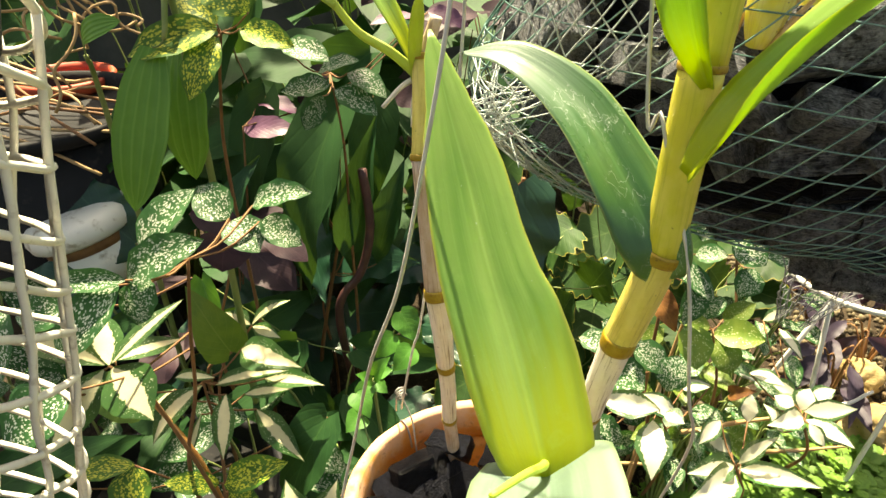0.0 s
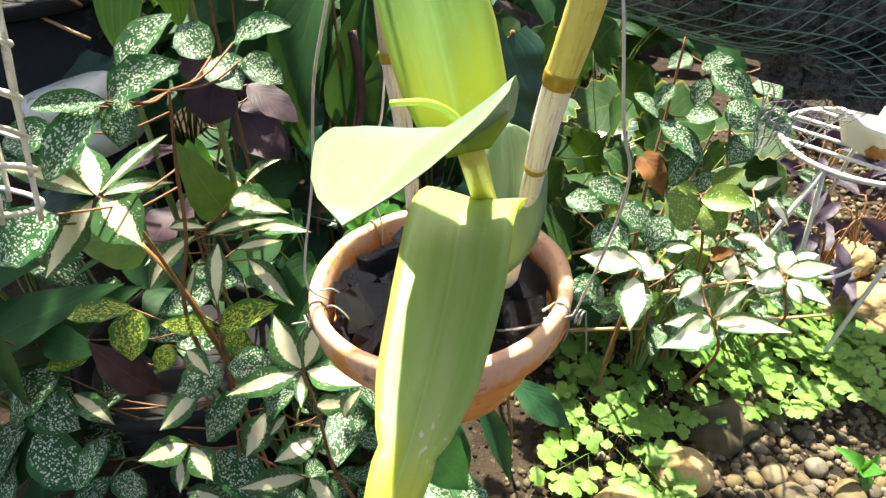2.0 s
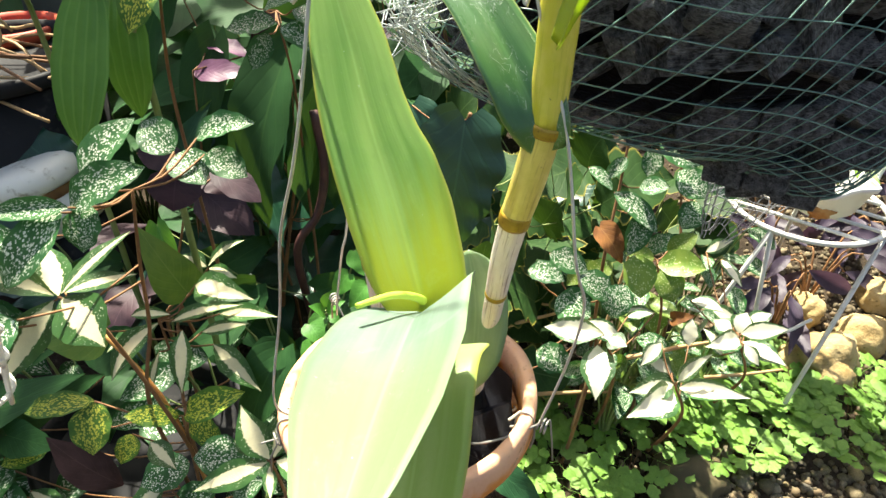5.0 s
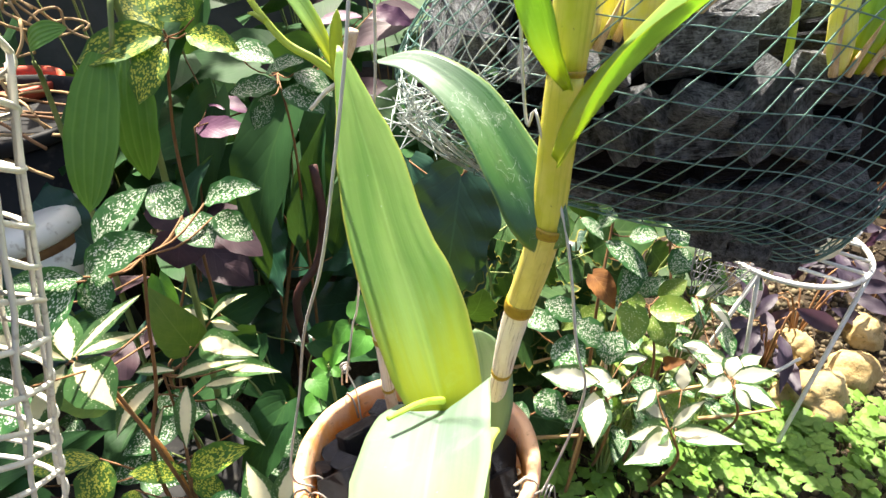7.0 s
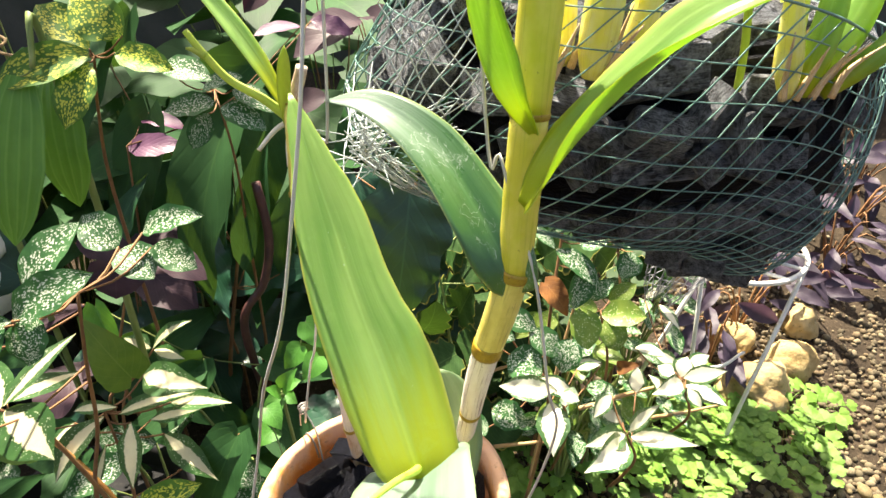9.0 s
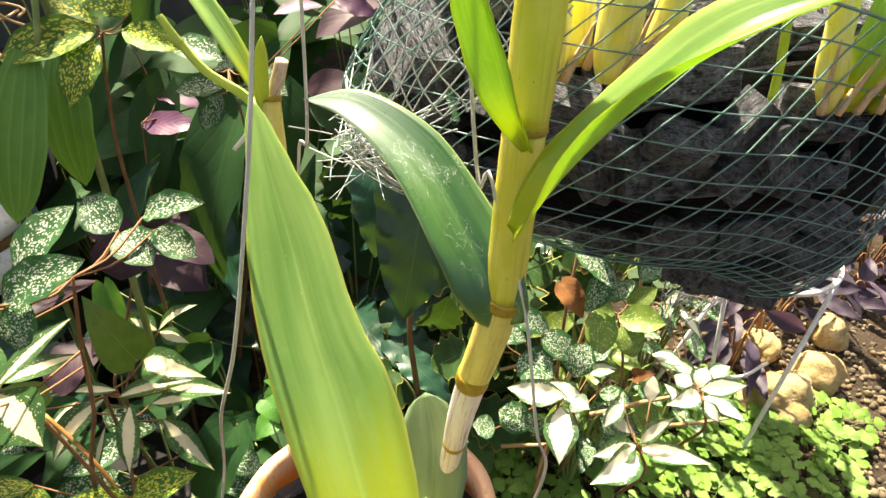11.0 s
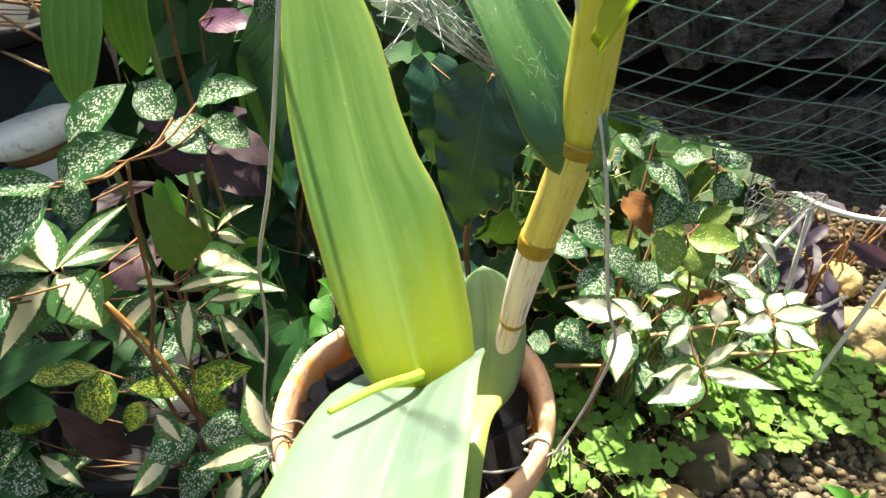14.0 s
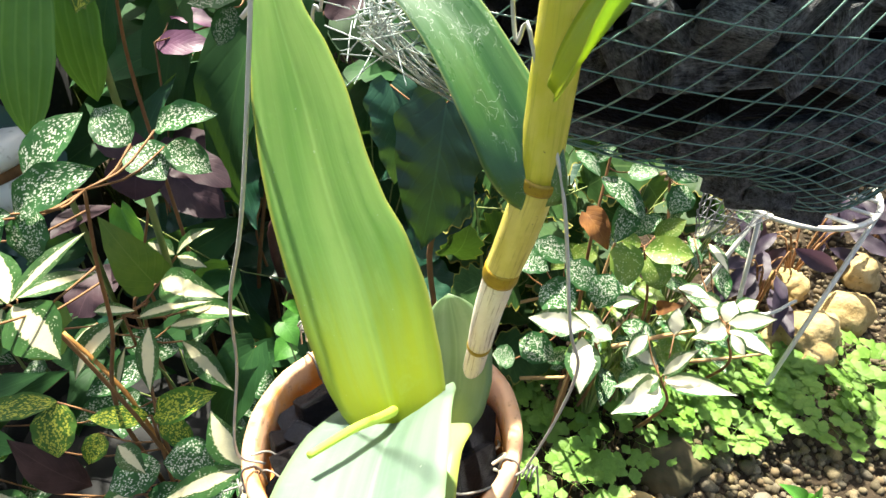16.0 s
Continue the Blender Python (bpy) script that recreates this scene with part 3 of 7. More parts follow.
OUTLINES = {
    "lance": ((0, 0.06), (0.06, 0.28), (0.2, 0.74), (0.38, 1.0), (0.55, 0.94), (0.72, 0.66), (0.86, 0.32), (0.95, 0.09), (1, 0.0)),
    "oval": ((0, 0.08), (0.06, 0.42), (0.2, 0.85), (0.4, 1.0), (0.6, 0.95), (0.78, 0.7), (0.9, 0.36), (0.96, 0.14), (1, 0.0)),
    "heart": ((0, 0.3), (0.05, 0.72), (0.18, 1.0), (0.36, 0.96), (0.55, 0.78), (0.72, 0.54), (0.87, 0.26), (0.96, 0.08), (1, 0.0)),
    "round": ((0, 0.35), (0.05, 0.7), (0.2, 0.95), (0.45, 1.0), (0.65, 0.92), (0.82, 0.68), (0.93, 0.38), (1, 0.05)),
    "strap": ((0, 0.3), (0.1, 0.55), (0.3, 0.9), (0.5, 1.0), (0.7, 0.92), (0.85, 0.64), (0.95, 0.28), (1, 0.0)),
    "upright": ((0, 0.5), (0.07, 0.71), (0.13, 0.87), (0.26, 1.0), (0.47, 0.97), (0.68, 0.76), (0.84, 0.49), (0.96, 0.19), (1, 0.0)),
    "paddle": ((0, 0.45), (0.12, 0.74), (0.3, 0.96), (0.5, 1.0), (0.68, 0.92), (0.82, 0.70), (0.92, 0.40), (0.98, 0.12), (1, 0.0)),
    "wavy": ((0, 0.3), (0.05, 0.72), (0.18, 1.0), (0.36, 0.98), (0.55, 0.84), (0.72, 0.60), (0.87, 0.30), (0.96, 0.10), (1, 0.0)),
    "torn": ((0, 0.4), (0.08, 0.68), (0.2, 0.98), (0.34, 1.0), (0.5, 0.93), (0.68, 0.77), (0.8, 0.55), (0.84, 0.40), (0.87, 0.44), (0.93, 0.36), (0.98, 0.16), (1, 0.0)),
    "blade": ((0, 0.45), (0.08, 0.72), (0.25, 0.98), (0.4, 1.0), (0.6, 0.86), (0.8, 0.54), (0.93, 0.22), (1, 0.0)),
    "blunt": ((0, 0.35), (0.12, 0.62), (0.3, 0.88), (0.5, 1.0), (0.7, 0.98), (0.84, 0.82), (0.93, 0.56), (0.98, 0.26), (1, 0.0)),
    "drooping": ((0, 0.55), (0.1, 0.84), (0.3, 1.0), (0.5, 1.0), (0.7, 0.93), (0.84, 0.72), (0.93, 0.44), (0.98, 0.2), (1, 0.0)),
}


def outline(kind, v):
    rows = OUTLINES[kind]
    for (a, wa), (b, wb) in zip(rows, rows[1:]):
        if v <= b:
            f = (v - a) / (b - a)
            return wa + (wb - wa) * f
    return 0.0


unit_leaves = {}


def unit_leaf(shape, material, variant):
    """A leaf of length 1 along y and width 1, shared by all leaves of its kind."""
    key = (shape, material, variant)
    if key in unit_leaves:
        return unit_leaves[key]
    r = random.Random(str(key))
    nu, nv = {"round": (8, 20), "wavy": (10, 30)}.get(shape, (6, 14))
    bend, fold, wave = r.uniform(0.02, 0.16), r.uniform(0.05, 0.22), r.uniform(0.0, 0.025)
    sway, hook, curl = r.uniform(-0.06, 0.06), r.uniform(-0.02, 0.06), r.uniform(-0.25, 0.25)
    if shape == "paddle":
        fold, wave, curl = fold * 0.25, wave * 0.4, curl * 0.3
    if shape == "wavy":
        wave, fold = 0.020, 0.06
    lobes = {"round": 0.13, "wavy": 0.07}.get(shape, 0.0)
    bm = bmesh.new()
    uv = bm.loops.layers.uv.verify()
    grid = []
    for j in range(nv + 1):
        v = j / nv
        w = outline(shape, v)
        row = []
        for i in range(nu + 1):
            u = i / nu * 2 - 1
            edge = 1 + lobes * math.sin(v * 26 + (u > 0) * 1.7) * abs(u) + 0.03 * math.sin(v * 19 + variant)
            x = 0.5 * u * w * edge + sway * math.sin(v * math.pi)
            y = v - (0.10 * abs(u) * (1 - v) if shape in ("heart", "round", "wavy") else 0)
            z = bend * 4 * v * (1 - v) - hook * v**3 + fold * abs(u) ** 1.4 * w * 0.4 + wave * math.sin(v * (31 if shape == "wavy" else 17) + u * 2) * abs(u) ** 2 + curl * u * w * 0.2 * v
            row.append(bm.verts.new((x, y, z)))
        grid.append(row)
    for j in range(nv):
        for i in range(nu):
            f = bm.faces.new((grid[j][i], grid[j][i + 1], grid[j + 1][i + 1], grid[j + 1][i]))
            for loop, (a, b) in zip(f.loops, ((i, j), (i + 1, j), (i + 1, j + 1), (i, j + 1))):
                loop[uv].uv = (a / nu, b / nv)
    bmesh.ops.remove_doubles(bm, verts=bm.verts, dist=1e-5)
    unit_leaves[key] = link("leaf", bm, LEAF[material])
    return unit_leaves[key]


def leaf_matrix(base, tip, width, facing):
    base, tip = Vector(base), Vector(tip)
    y = tip - base
    length = y.length
    y.normalize()
    z = Vector(facing)
    z = z - y * z.dot(y)
    if z.length < 0.15:
        z = Vector((0, -1, 0.2)) - y * Vector((0, -1, 0.2)).dot(y)
    z.normalize()
    x = y.cross(z)
    m = Matrix((x, y, z)).transposed().to_4x4()
    return Matrix.Translation(base) @ m @ Matrix.Diagonal((width, length, length, 1))


SHAPES = {"white": "lance", "bright": "lance", "spot": "oval", "spoty": "oval", "olivespot": "oval", "purple": "oval", "violet": "lance", "pink": "oval", "strap": "paddle", "dark": "heart",
          "dusky": "lance", "glossy": "wavy", "olive": "heart", "light": "heart", "begonia": "round", "brown": "heart", "withered": "lance"}
leaf_random = random.Random(5)


def leaf_on(parent, kind, base, tip, width, facing=None, name="leaf"):
    r = leaf_random
    if facing is None and kind == "strap":
        facing = (0.12, -0.85, 0.5)
    if facing is None:
        facing = (r.uniform(-0.35, 0.25), r.uniform(-0.75, -0.25), r.uniform(0.55, 0.95))
    ob = new(name, unit_leaf(SHAPES[kind], kind, r.randrange(5)))
    ob.matrix_basis = leaf_matrix(base, tip, width, facing)
    return under(ob, parent)


def plant(name, label, kind, stem, leaves, facing=None):
    """A plant of a stem line, from its head down, and leaves given by base, tip and width."""
    category = "leaf" if name == "dry_leaf" else "plant"
    if name == "dry_leaf":
        b = leaves[0]
        ob = leaf_on(None, kind, b[:3], b[3:6], b[6], name=name)
        return tagged(ob, label, category)
    foot = Vector(stem[-1])
    ground = Vector((foot.x + leaf_random.uniform(-0.02, 0.02), foot.y + 0.02, height(foot.x, foot.y + 0.02) - 0.01))
    if kind == "bright":
        ground = Vector((foot.x + 0.03, foot.y + 0.13, height(foot.x + 0.03, foot.y + 0.13) - 0.01))
    root = thing(name, ground, label, category)
    mat = TWIG_GREEN if kind in ("begonia", "light", "strap") else TWIG
    thick = 0.0022 if kind not in ("strap", "dark", "glossy") else 0.004
    rod("stem", [*stem, foot.lerp(ground, 0.5) + Vector((0.006, 0, 0)), ground], lambda s: thick * (0.7 + 0.8 * s), mat, root)
    line = [Vector(p) for p in stem]
    for bx, by, bz, tx, ty, tz, w in leaves:
        base, tip = Vector((bx, by, bz)), Vector((tx, ty, tz))
        near = min(spline(line, 12) if len(line) > 1 else line, key=lambda p: (p - base).length)
        if (near - base).length > 0.006:
            mid = near.lerp(base, 0.5) + Vector((0, 0, -0.12 * (near - base).length))
            rod("leaf_stalk", [near, mid, base], 0.0011, mat, root, steps=5, sides=4)
        leaf_on(root, kind, base, tip, w, facing)
    return root


def height(x, y):
    """The ground's height."""
    h = 0.15 * (min(max(y, -0.5), 1.7) - 0.6)
    return h + 0.012 * noise.noise(Vector((x * 6, y * 6, 0.3))) + 0.004 * noise.noise(Vector((x * 25, y * 25, 1.3)))


# ---- ground ----
def ground_lines(lo, hi, step, far):
    rows = [lo + i * step for i in range(int(round((hi - lo) / step)) + 1)]
    reach, d = [], step
    while d < far:
        d *= 1.7
        reach.append(d)
    return [lo - d for d in reach[::-1]] + rows + [hi + d for d in reach]


xs, ys = ground_lines(-0.9, 1.5, 0.014, 60), ground_lines(0.2, 1.9, 0.014, 60)
bm = bmesh.new()
sheet = [[bm.verts.new((x, y, height(x, y))) for x in xs] for y in ys]
for row, above in zip(sheet, sheet[1:]):
    for i in range(len(xs) - 1):
        bm.faces.new((row[i], row[i + 1], above[i + 1], above[i]))
tagged(part("ground", bm, SOIL), "dark brown garden soil with crumbs and stones", "ground", kind="structure")

bm = bmesh.new()
bmesh.ops.create_cube(bm, size=1.0, matrix=Matrix.Translation((0, 2.9, 0.9)) @ Matrix.Diagonal((9, 0.2, 2.2, 1)))
tagged(part("wall_back", bm, WALL, smooth=False), "rough grey garden wall behind the planting", "wall", kind="structure")

# ---- clay pot ----
POT = Vector((0.125, 0.330, 0.632))
POT_TILT = Euler((radians(-1.5), radians(-4), 0)).to_matrix().to_4x4()
pot = thing("clay_pot", POT, "round orange terracotta pot with a chalky worn rim, hung on wires", "flower pot")


def pot_piece(name, profile, label):
    bm = bmesh.new()
    lathe(bm, profile, (0, 0, 0), 72)
    for v in bm.verts:
        v.co += 0.0009 * noise.noise_vector(v.co * 45)
    ob = new(name, link(name, bm, CLAY))
    ob.matrix_basis = Matrix.Translation(POT) @ POT_TILT
    return under(ob, pot, label)


pot_piece("body", [(0.0, -0.085), (0.036, -0.085), (0.046, -0.082), (0.058, -0.060), (0.068, -0.034), (0.0724, -0.0255), (0.0715, -0.022), (0.066, -0.034), (0.055, -0.060), (0.040, -0.078), (0.0, -0.078)],
          "orange terracotta body with dark moss blots")
pot_piece("rim", [(0.0712, -0.0255), (0.076, -0.0238), (0.0785, -0.021), (0.0800, -0.006), (0.0795, -0.001), (0.0775, 0.0012), (0.0735, 0.0012), (0.0718, -0.001), (0.0705, -0.012), (0.0690, -0.024), (0.0712, -0.0255)],
          "thick rim crusted with white lime")

HOOK = Vector((0.128, 0.322, 1.42))
hanger = thing("wire_hanger", HOOK, "bent galvanised wires that carry the clay pot", "hanger")
RIM_L, RIM_R, RIM_B = Vector((0.052, 0.304, 0.616)), Vector((0.203, 0.300, 0.634)), Vector((0.074, 0.388, 0.640))
rod("wire", [RIM_L + Vector((0.010, 0.004, 0.012)), (0.052, 0.301, 0.650), (0.066, 0.296, 0.720), (0.079, 0.275, 0.779), (0.0922, 0.2655, 0.8210), (0.1008, 0.2690, 0.8640), (0.1095, 0.2740, 0.9170), (0.1150, 0.2820, 0.9800), (0.1210, 0.2990, 1.1500), HOOK],
    0.00072, WIRE, hanger, steps=56, sides=6)
rod("wire", [RIM_R, (0.211, 0.291, 0.690), (0.213, 0.283, 0.735), (0.205, 0.279, 0.764), (0.196, 0.288, 0.820), (0.181, 0.300, 0.870), (0.171, 0.305, 0.918), HOOK], 0.00072, WIRE, hanger, steps=56, sides=6)
rod("wire", [RIM_B, (0.077, 0.381, 0.660), (0.084, 0.377, 0.700), (0.090, 0.374, 0.728), (0.104, 0.358, 0.850), (0.112, 0.352, 0.912), HOOK], 0.00072, WIRE, hanger, steps=50, sides=6)


def twist(name, centre, out, turns=2.5, size=0.0042):
    """A wire end wound round itself at the rim, with a loose tail."""
    c, o = Vector(centre), Vector(out)
    side = o.cross(Vector((0, 0, 1))).normalized()
    pts = []
    for i in range(26):
        a = i / 25 * turns * 2 * math.pi
        pts.append(c + size * (math.cos(a) * side + math.sin(a) * Vector((0, 0, 1))) + o * (0.006 * i / 25))
    pts += [c + o * 0.010 - Vector((0, 0, 0.012)), c + o * 0.012 - Vector((0, 0, 0.026))]
    bm = bmesh.new()
    tube(bm, pts, 0.0006, 5)
    return part(name, bm, OLD_WIRE, hanger)


def hook(bearing):
    """A wire end bent over the pot's rim."""
    pts = [(0.0685, -0.016), (0.0700, -0.004), (0.0730, 0.0018), (0.0775, 0.0018), (0.0803, -0.004), (0.0806, -0.016), (0.0780, -0.027)]
    rod("wire_hook", [POT + POT_TILT.to_3x3() @ Vector((r * math.cos(bearing), r * math.sin(bearing), z)) for r, z in pts], 0.00072, OLD_WIRE, hanger, steps=18, sides=6)


for at in (RIM_L, RIM_R, RIM_B):
    hook(math.atan2(at.y - POT.y, at.x - POT.x))
twist("wire_twist", RIM_L, Vector((-0.8, -0.5, 0)))
twist("wire_twist", RIM_R, Vector((0.8, -0.4, 0)))
twist("wire_twist", (0.076, 0.383, 0.655), Vector((-0.5, 0.6, 0.5)), 3, 0.003)
rod("wire", [RIM_L + Vector((-0.012, -0.006, 0.001)), RIM_L, RIM_L + Vector((0.012, 0.0, 0.012)), RIM_L + Vector((0.025, -0.006, 0.004)), RIM_L + Vector((0.032, -0.012, -0.01))], 0.0006, OLD_WIRE, hanger)
rod("wire", [RIM_L + Vector((0.004, 0.004, 0.02)), RIM_L + Vector((0.014, 0.008, 0.016)), RIM_L + Vector((0.026, 0.0, 0.0)), RIM_L + Vector((0.034, -0.004, -0.014))], 0.0006, OLD_WIRE, hanger)
rod("wire", [RIM_R, RIM_R + Vector((-0.018, -0.012, 0.004)), RIM_R + Vector((-0.034, -0.014, 0.0)), RIM_R + Vector((-0.046, -0.004, -0.012))], 0.0007, OLD_WIRE, hanger)
rod("wire", [RIM_B + Vector((0, 0, 0.012)), RIM_B + Vector((0.008, -0.01, 0.0)), RIM_B + Vector((0.012, -0.02, -0.02)), RIM_B + Vector((0.018, -0.022, -0.032))], 0.0006, OLD_WIRE, hanger)


# ---- charcoal ----
chunk_meshes = []
for i in range(24):
    bm = bmesh.new()
    r = random.Random(200 + i)
    for corner in [(a, b, c) for a in (-1, 1) for b in (-1, 1) for c in (-1, 1)]:
        cut = r.random()
        for _ in range(3 if cut < 0.45 else 1):
            q = [c * (1 - (0.42 if cut < 0.45 else 0.20) * r.random()) for c in corner]
            bm.verts.new((q[0] * 0.98, q[1] * 0.64, q[2] * 0.52))
    hull = bmesh.ops.convex_hull(bm, input=bm.verts)
    bmesh.ops.delete(bm, geom=[v for v in bm.verts if not v.link_faces], context="VERTS")
    bmesh.ops.bevel(bm, geom=bm.edges[:], offset=0.030, segments=1, affect="EDGES")
    bmesh.ops.triangulate(bm, faces=bm.faces[:])
    bmesh.ops.subdivide_edges(bm, edges=[e for e in bm.edges if e.calc_length() > 0.35], cuts=2)
    for v in bm.verts:
        v.co += (0.055 if i < 12 else 0.035) * noise.noise_vector(Vector((v.co.x * 1.2, v.co.y * 4.2, v.co.z * 4.2)) + Vector((i, 0, 0)))
    chunk_meshes.append(link("charcoal_chunk", bm, CHARCOAL if i < 12 else BRIGHTENED_COAL, False))
coal = random.Random(11)


def chunk(at, size, turn, label, group, first=0):
    ob = new("charcoal_chunk", chunk_meshes[first + coal.randrange(12)])
    ob.matrix_basis = Matrix.Translation(at) @ Euler([radians(a) for a in turn]).to_matrix().to_4x4() @ Matrix.Scale(size, 4)
    placed[ob.name] = ob.matrix_basis.copy()
    return tagged(ob, label, "charcoal", group)


POT_COAL = "blue-black charcoal lump with fine grain in the clay pot"
for x, y, z, s, rx, ry, rz in ((-0.040, -0.014, -0.020, 0.026, 22, 14, 62), (-0.040, 0.022, -0.016, 0.018, 48, 12, 30), (-0.018, 0.042, -0.012, 0.018, 35, 24, 160),
                               (-0.012, -0.046, -0.020, 0.020, 34, -18, 15), (0.000, 0.004, -0.020, 0.026, -8, 10, 120), (0.050, 0.002, -0.016, 0.024, 60, 10, 85),
                               (0.020, -0.030, -0.022, 0.020, 4, 30, 40), (0.034, 0.032, -0.022, 0.022, 0, -16, 55), (0.040, -0.036, -0.020, 0.018, 30, 5, 100),
                               (-0.020, -0.006, -0.026, 0.017, 0, 0, 10), (0.012, 0.044, -0.024, 0.017, 22, 9, 70), (0.004, -0.022, -0.034, 0.030, 0, 9, 0),
                               (-0.030, 0.004, -0.044, 0.032, 0, 0, 50), (0.030, 0.006, -0.044, 0.032, 6, 0, 140), (0.0, -0.01, -0.058, 0.040, 0, 0, 20),
                               (0.050, -0.022, -0.016, 0.022, 70, 0, 40), (0.046, 0.022, -0.012, 0.021, 75, 20, 100), (0.028, -0.050, -0.018, 0.020, 10, 0, 130), (0.030, 0.008, -0.022, 0.024, 0, 30, 10)):
    chunk(POT + Vector((x, y, z + 0.006)), s * (0.84 if z > -0.03 else 1.05), (rx + (22 if x < 0 else -18), ry + (16 if y < 0 else -20), rz), POT_COAL, "charcoal in the clay pot")
for x, y, s, rz in ((-0.026, 0.030, 0.012, 20), (-0.046, 0.002, 0.013, 80), (-0.022, -0.032, 0.013, 140), (0.006, -0.020, 0.014, 60), (0.018, 0.020, 0.012, 100),
                    (-0.008, 0.022, 0.012, 10), (-0.030, -0.044, 0.011, 45), (0.030, -0.014, 0.013, 170)):
    chunk(POT + Vector((x, y, -0.012)), s, (rz * 2, rz * 3, rz), POT_COAL, "charcoal in the clay pot")


# ---- orchid in the clay pot ----
orchid = thing("orchid", POT + Vector((0.04, 0.01, -0.03)), "orchid with a thick jointed cane and long fleshy green leaves", "plant")


def joint(name, pts, r0, r1, material, label="", swell=0.06):
    """One length of cane between two nodes, a little swollen in the middle."""
    bm = bmesh.new()
    tube(bm, spline(pts, 12), lambda s: (r0 + (r1 - r0) * s) * (1 + swell * math.sin(math.pi * s)), 20, True)
    for v in bm.verts:
        v.co += 0.0002 * noise.noise_vector(v.co * 160)
    return part(name, bm, material, orchid, label)


def node(at, along, r, long=0.005):
    c, d = Vector(at), Vector(along).normalized()
    bm = bmesh.new()
    tube(bm, [c + d * long * (s - 0.5) for s in (0, 0.2, 0.5, 0.8, 1)], lambda s: r * (1 + 0.05 * math.sin(math.pi * s)), 20, True)
    part("node_ring", bm, NODE_BROWN, orchid, "olive-brown ring round the cane")


C0, C1, C2, C3, C4, C5, C6 = [Vector(p) for p in ((0.163, 0.339, 0.598), (0.1695, 0.320, 0.662), (0.1735, 0.3045, 0.726), (0.1795, 0.2995, 0.774), (0.1885, 0.2955, 0.820), (0.1915, 0.3035, 0.888), (0.195, 0.311, 0.965))]
joint("cane", [C0, C0.lerp(C1, 0.5) + Vector((0.001, -0.001, 0)), C1], 0.0034, 0.0044, CANE_PAPER, "thin papery grey-white foot of the cane", 0.03)
joint("cane", [C1, C1.lerp(C2, 0.5), C2], 0.0045, 0.0051, CANE_PAPER, "cane wrapped in a dry white papery sheath", 0.04)
joint("cane", [C2, C2.lerp(C3, 0.5) + Vector((-0.0006, 0, 0)), C3], 0.0054, 0.0067, CANE_PAPER, "cane wrapped in a dry white papery sheath", 0.03)
joint("cane", [C3, C3.lerp(C4, 0.5) + Vector((0.0004, 0, 0)), C4], 0.0070, 0.0074, CANE_TAN, "straw-yellow ribbed cane", 0.04)
joint("cane", [C4, C4.lerp(C5, 0.5), C5], 0.0073, 0.0076, CANE_GREEN, "yellow-green smooth cane", 0.05)
joint("cane", [C5, C5.lerp(C6, 0.5), C6], 0.0078, 0.0082, CANE_GREEN, "yellow-green smooth cane", 0.06)
C7 = Vector((0.199, 0.317, 1.035))
joint("cane", [C6, C6.lerp(C7, 0.5), C7], 0.0080, 0.0060, CANE_GREEN, "yellow-green smooth cane", 0.04)
node(C6, C6 - C5, 0.0083, 0.0026)
node(C1, C2 - C1, 0.0047, 0.003)
node(C2, C2 - C1, 0.0054, 0.0030)
node(C3, C3 - C2, 0.0071, 0.0075)
node(C4, C4 - C3, 0.0077, 0.0050)
node(C5, C5 - C4, 0.0079, 0.0026)

D0, D1, D2, D3, D4, D5 = [Vector(p) for p in ((0.1105, 0.369, 0.603), (0.1065, 0.361, 0.660), (0.1045, 0.355, 0.707), (0.1000, 0.345, 0.763), (0.093, 0.358, 0.830), (0.092, 0.372, 0.872))]
for a, b, r0, r1, mt, lb in ((D0, D1, 0.0038, 0.0040, CANE_OLD, "withered brown cane foot"), (D1, D2, 0.0042, 0.0046, CANE_PAPER, "older cane in a papery sheath"), (D2, D3, 0.0048, 0.0056, CANE_PAPER, "older cane in a papery sheath"),
                         (D3, D4, 0.0056, 0.0052, CANE_OLD, "older brown-streaked cane"), (D4, D5, 0.0050, 0.0042, CANE_TAN, "straw-yellow tip of the older cane")):
    joint("cane", [a, a.lerp(b, 0.5) + Vector((0.0005, 0, 0)), b], r0, r1, mt, lb, 0.03)
for c, d, r, g in ((D1, D2 - D1, 0.0044, 0.003), (D2, D3 - D2, 0.0051, 0.005), (D3, D4 - D3, 0.0059, 0.006), (D4, D5 - D4, 0.0054, 0.003), (D5, D5 - D4, 0.0046, 0.003)):
    node(c, d, r, g)
joint("cane_stub", [D5, D5 + Vector((0.004, -0.001, 0.008)), D5 + Vector((0.007, -0.001, 0.017))], 0.0030, 0.0028, CANE_OLD, "cut dry stub at the cane's tip", 0.02)


def edge_reach(rows, v, column):
    """How far an uneven leaf reaches to one side of its keel."""
    for a, b in zip(rows, rows[1:]):
        if v <= b[0]:
            f = (v - a[0]) / (b[0] - a[0])
            f = f * f * (3 - 2 * f) * 0.5 + f * 0.5
            return a[column] + (b[column] - a[column]) * f
    return rows[-1][column]


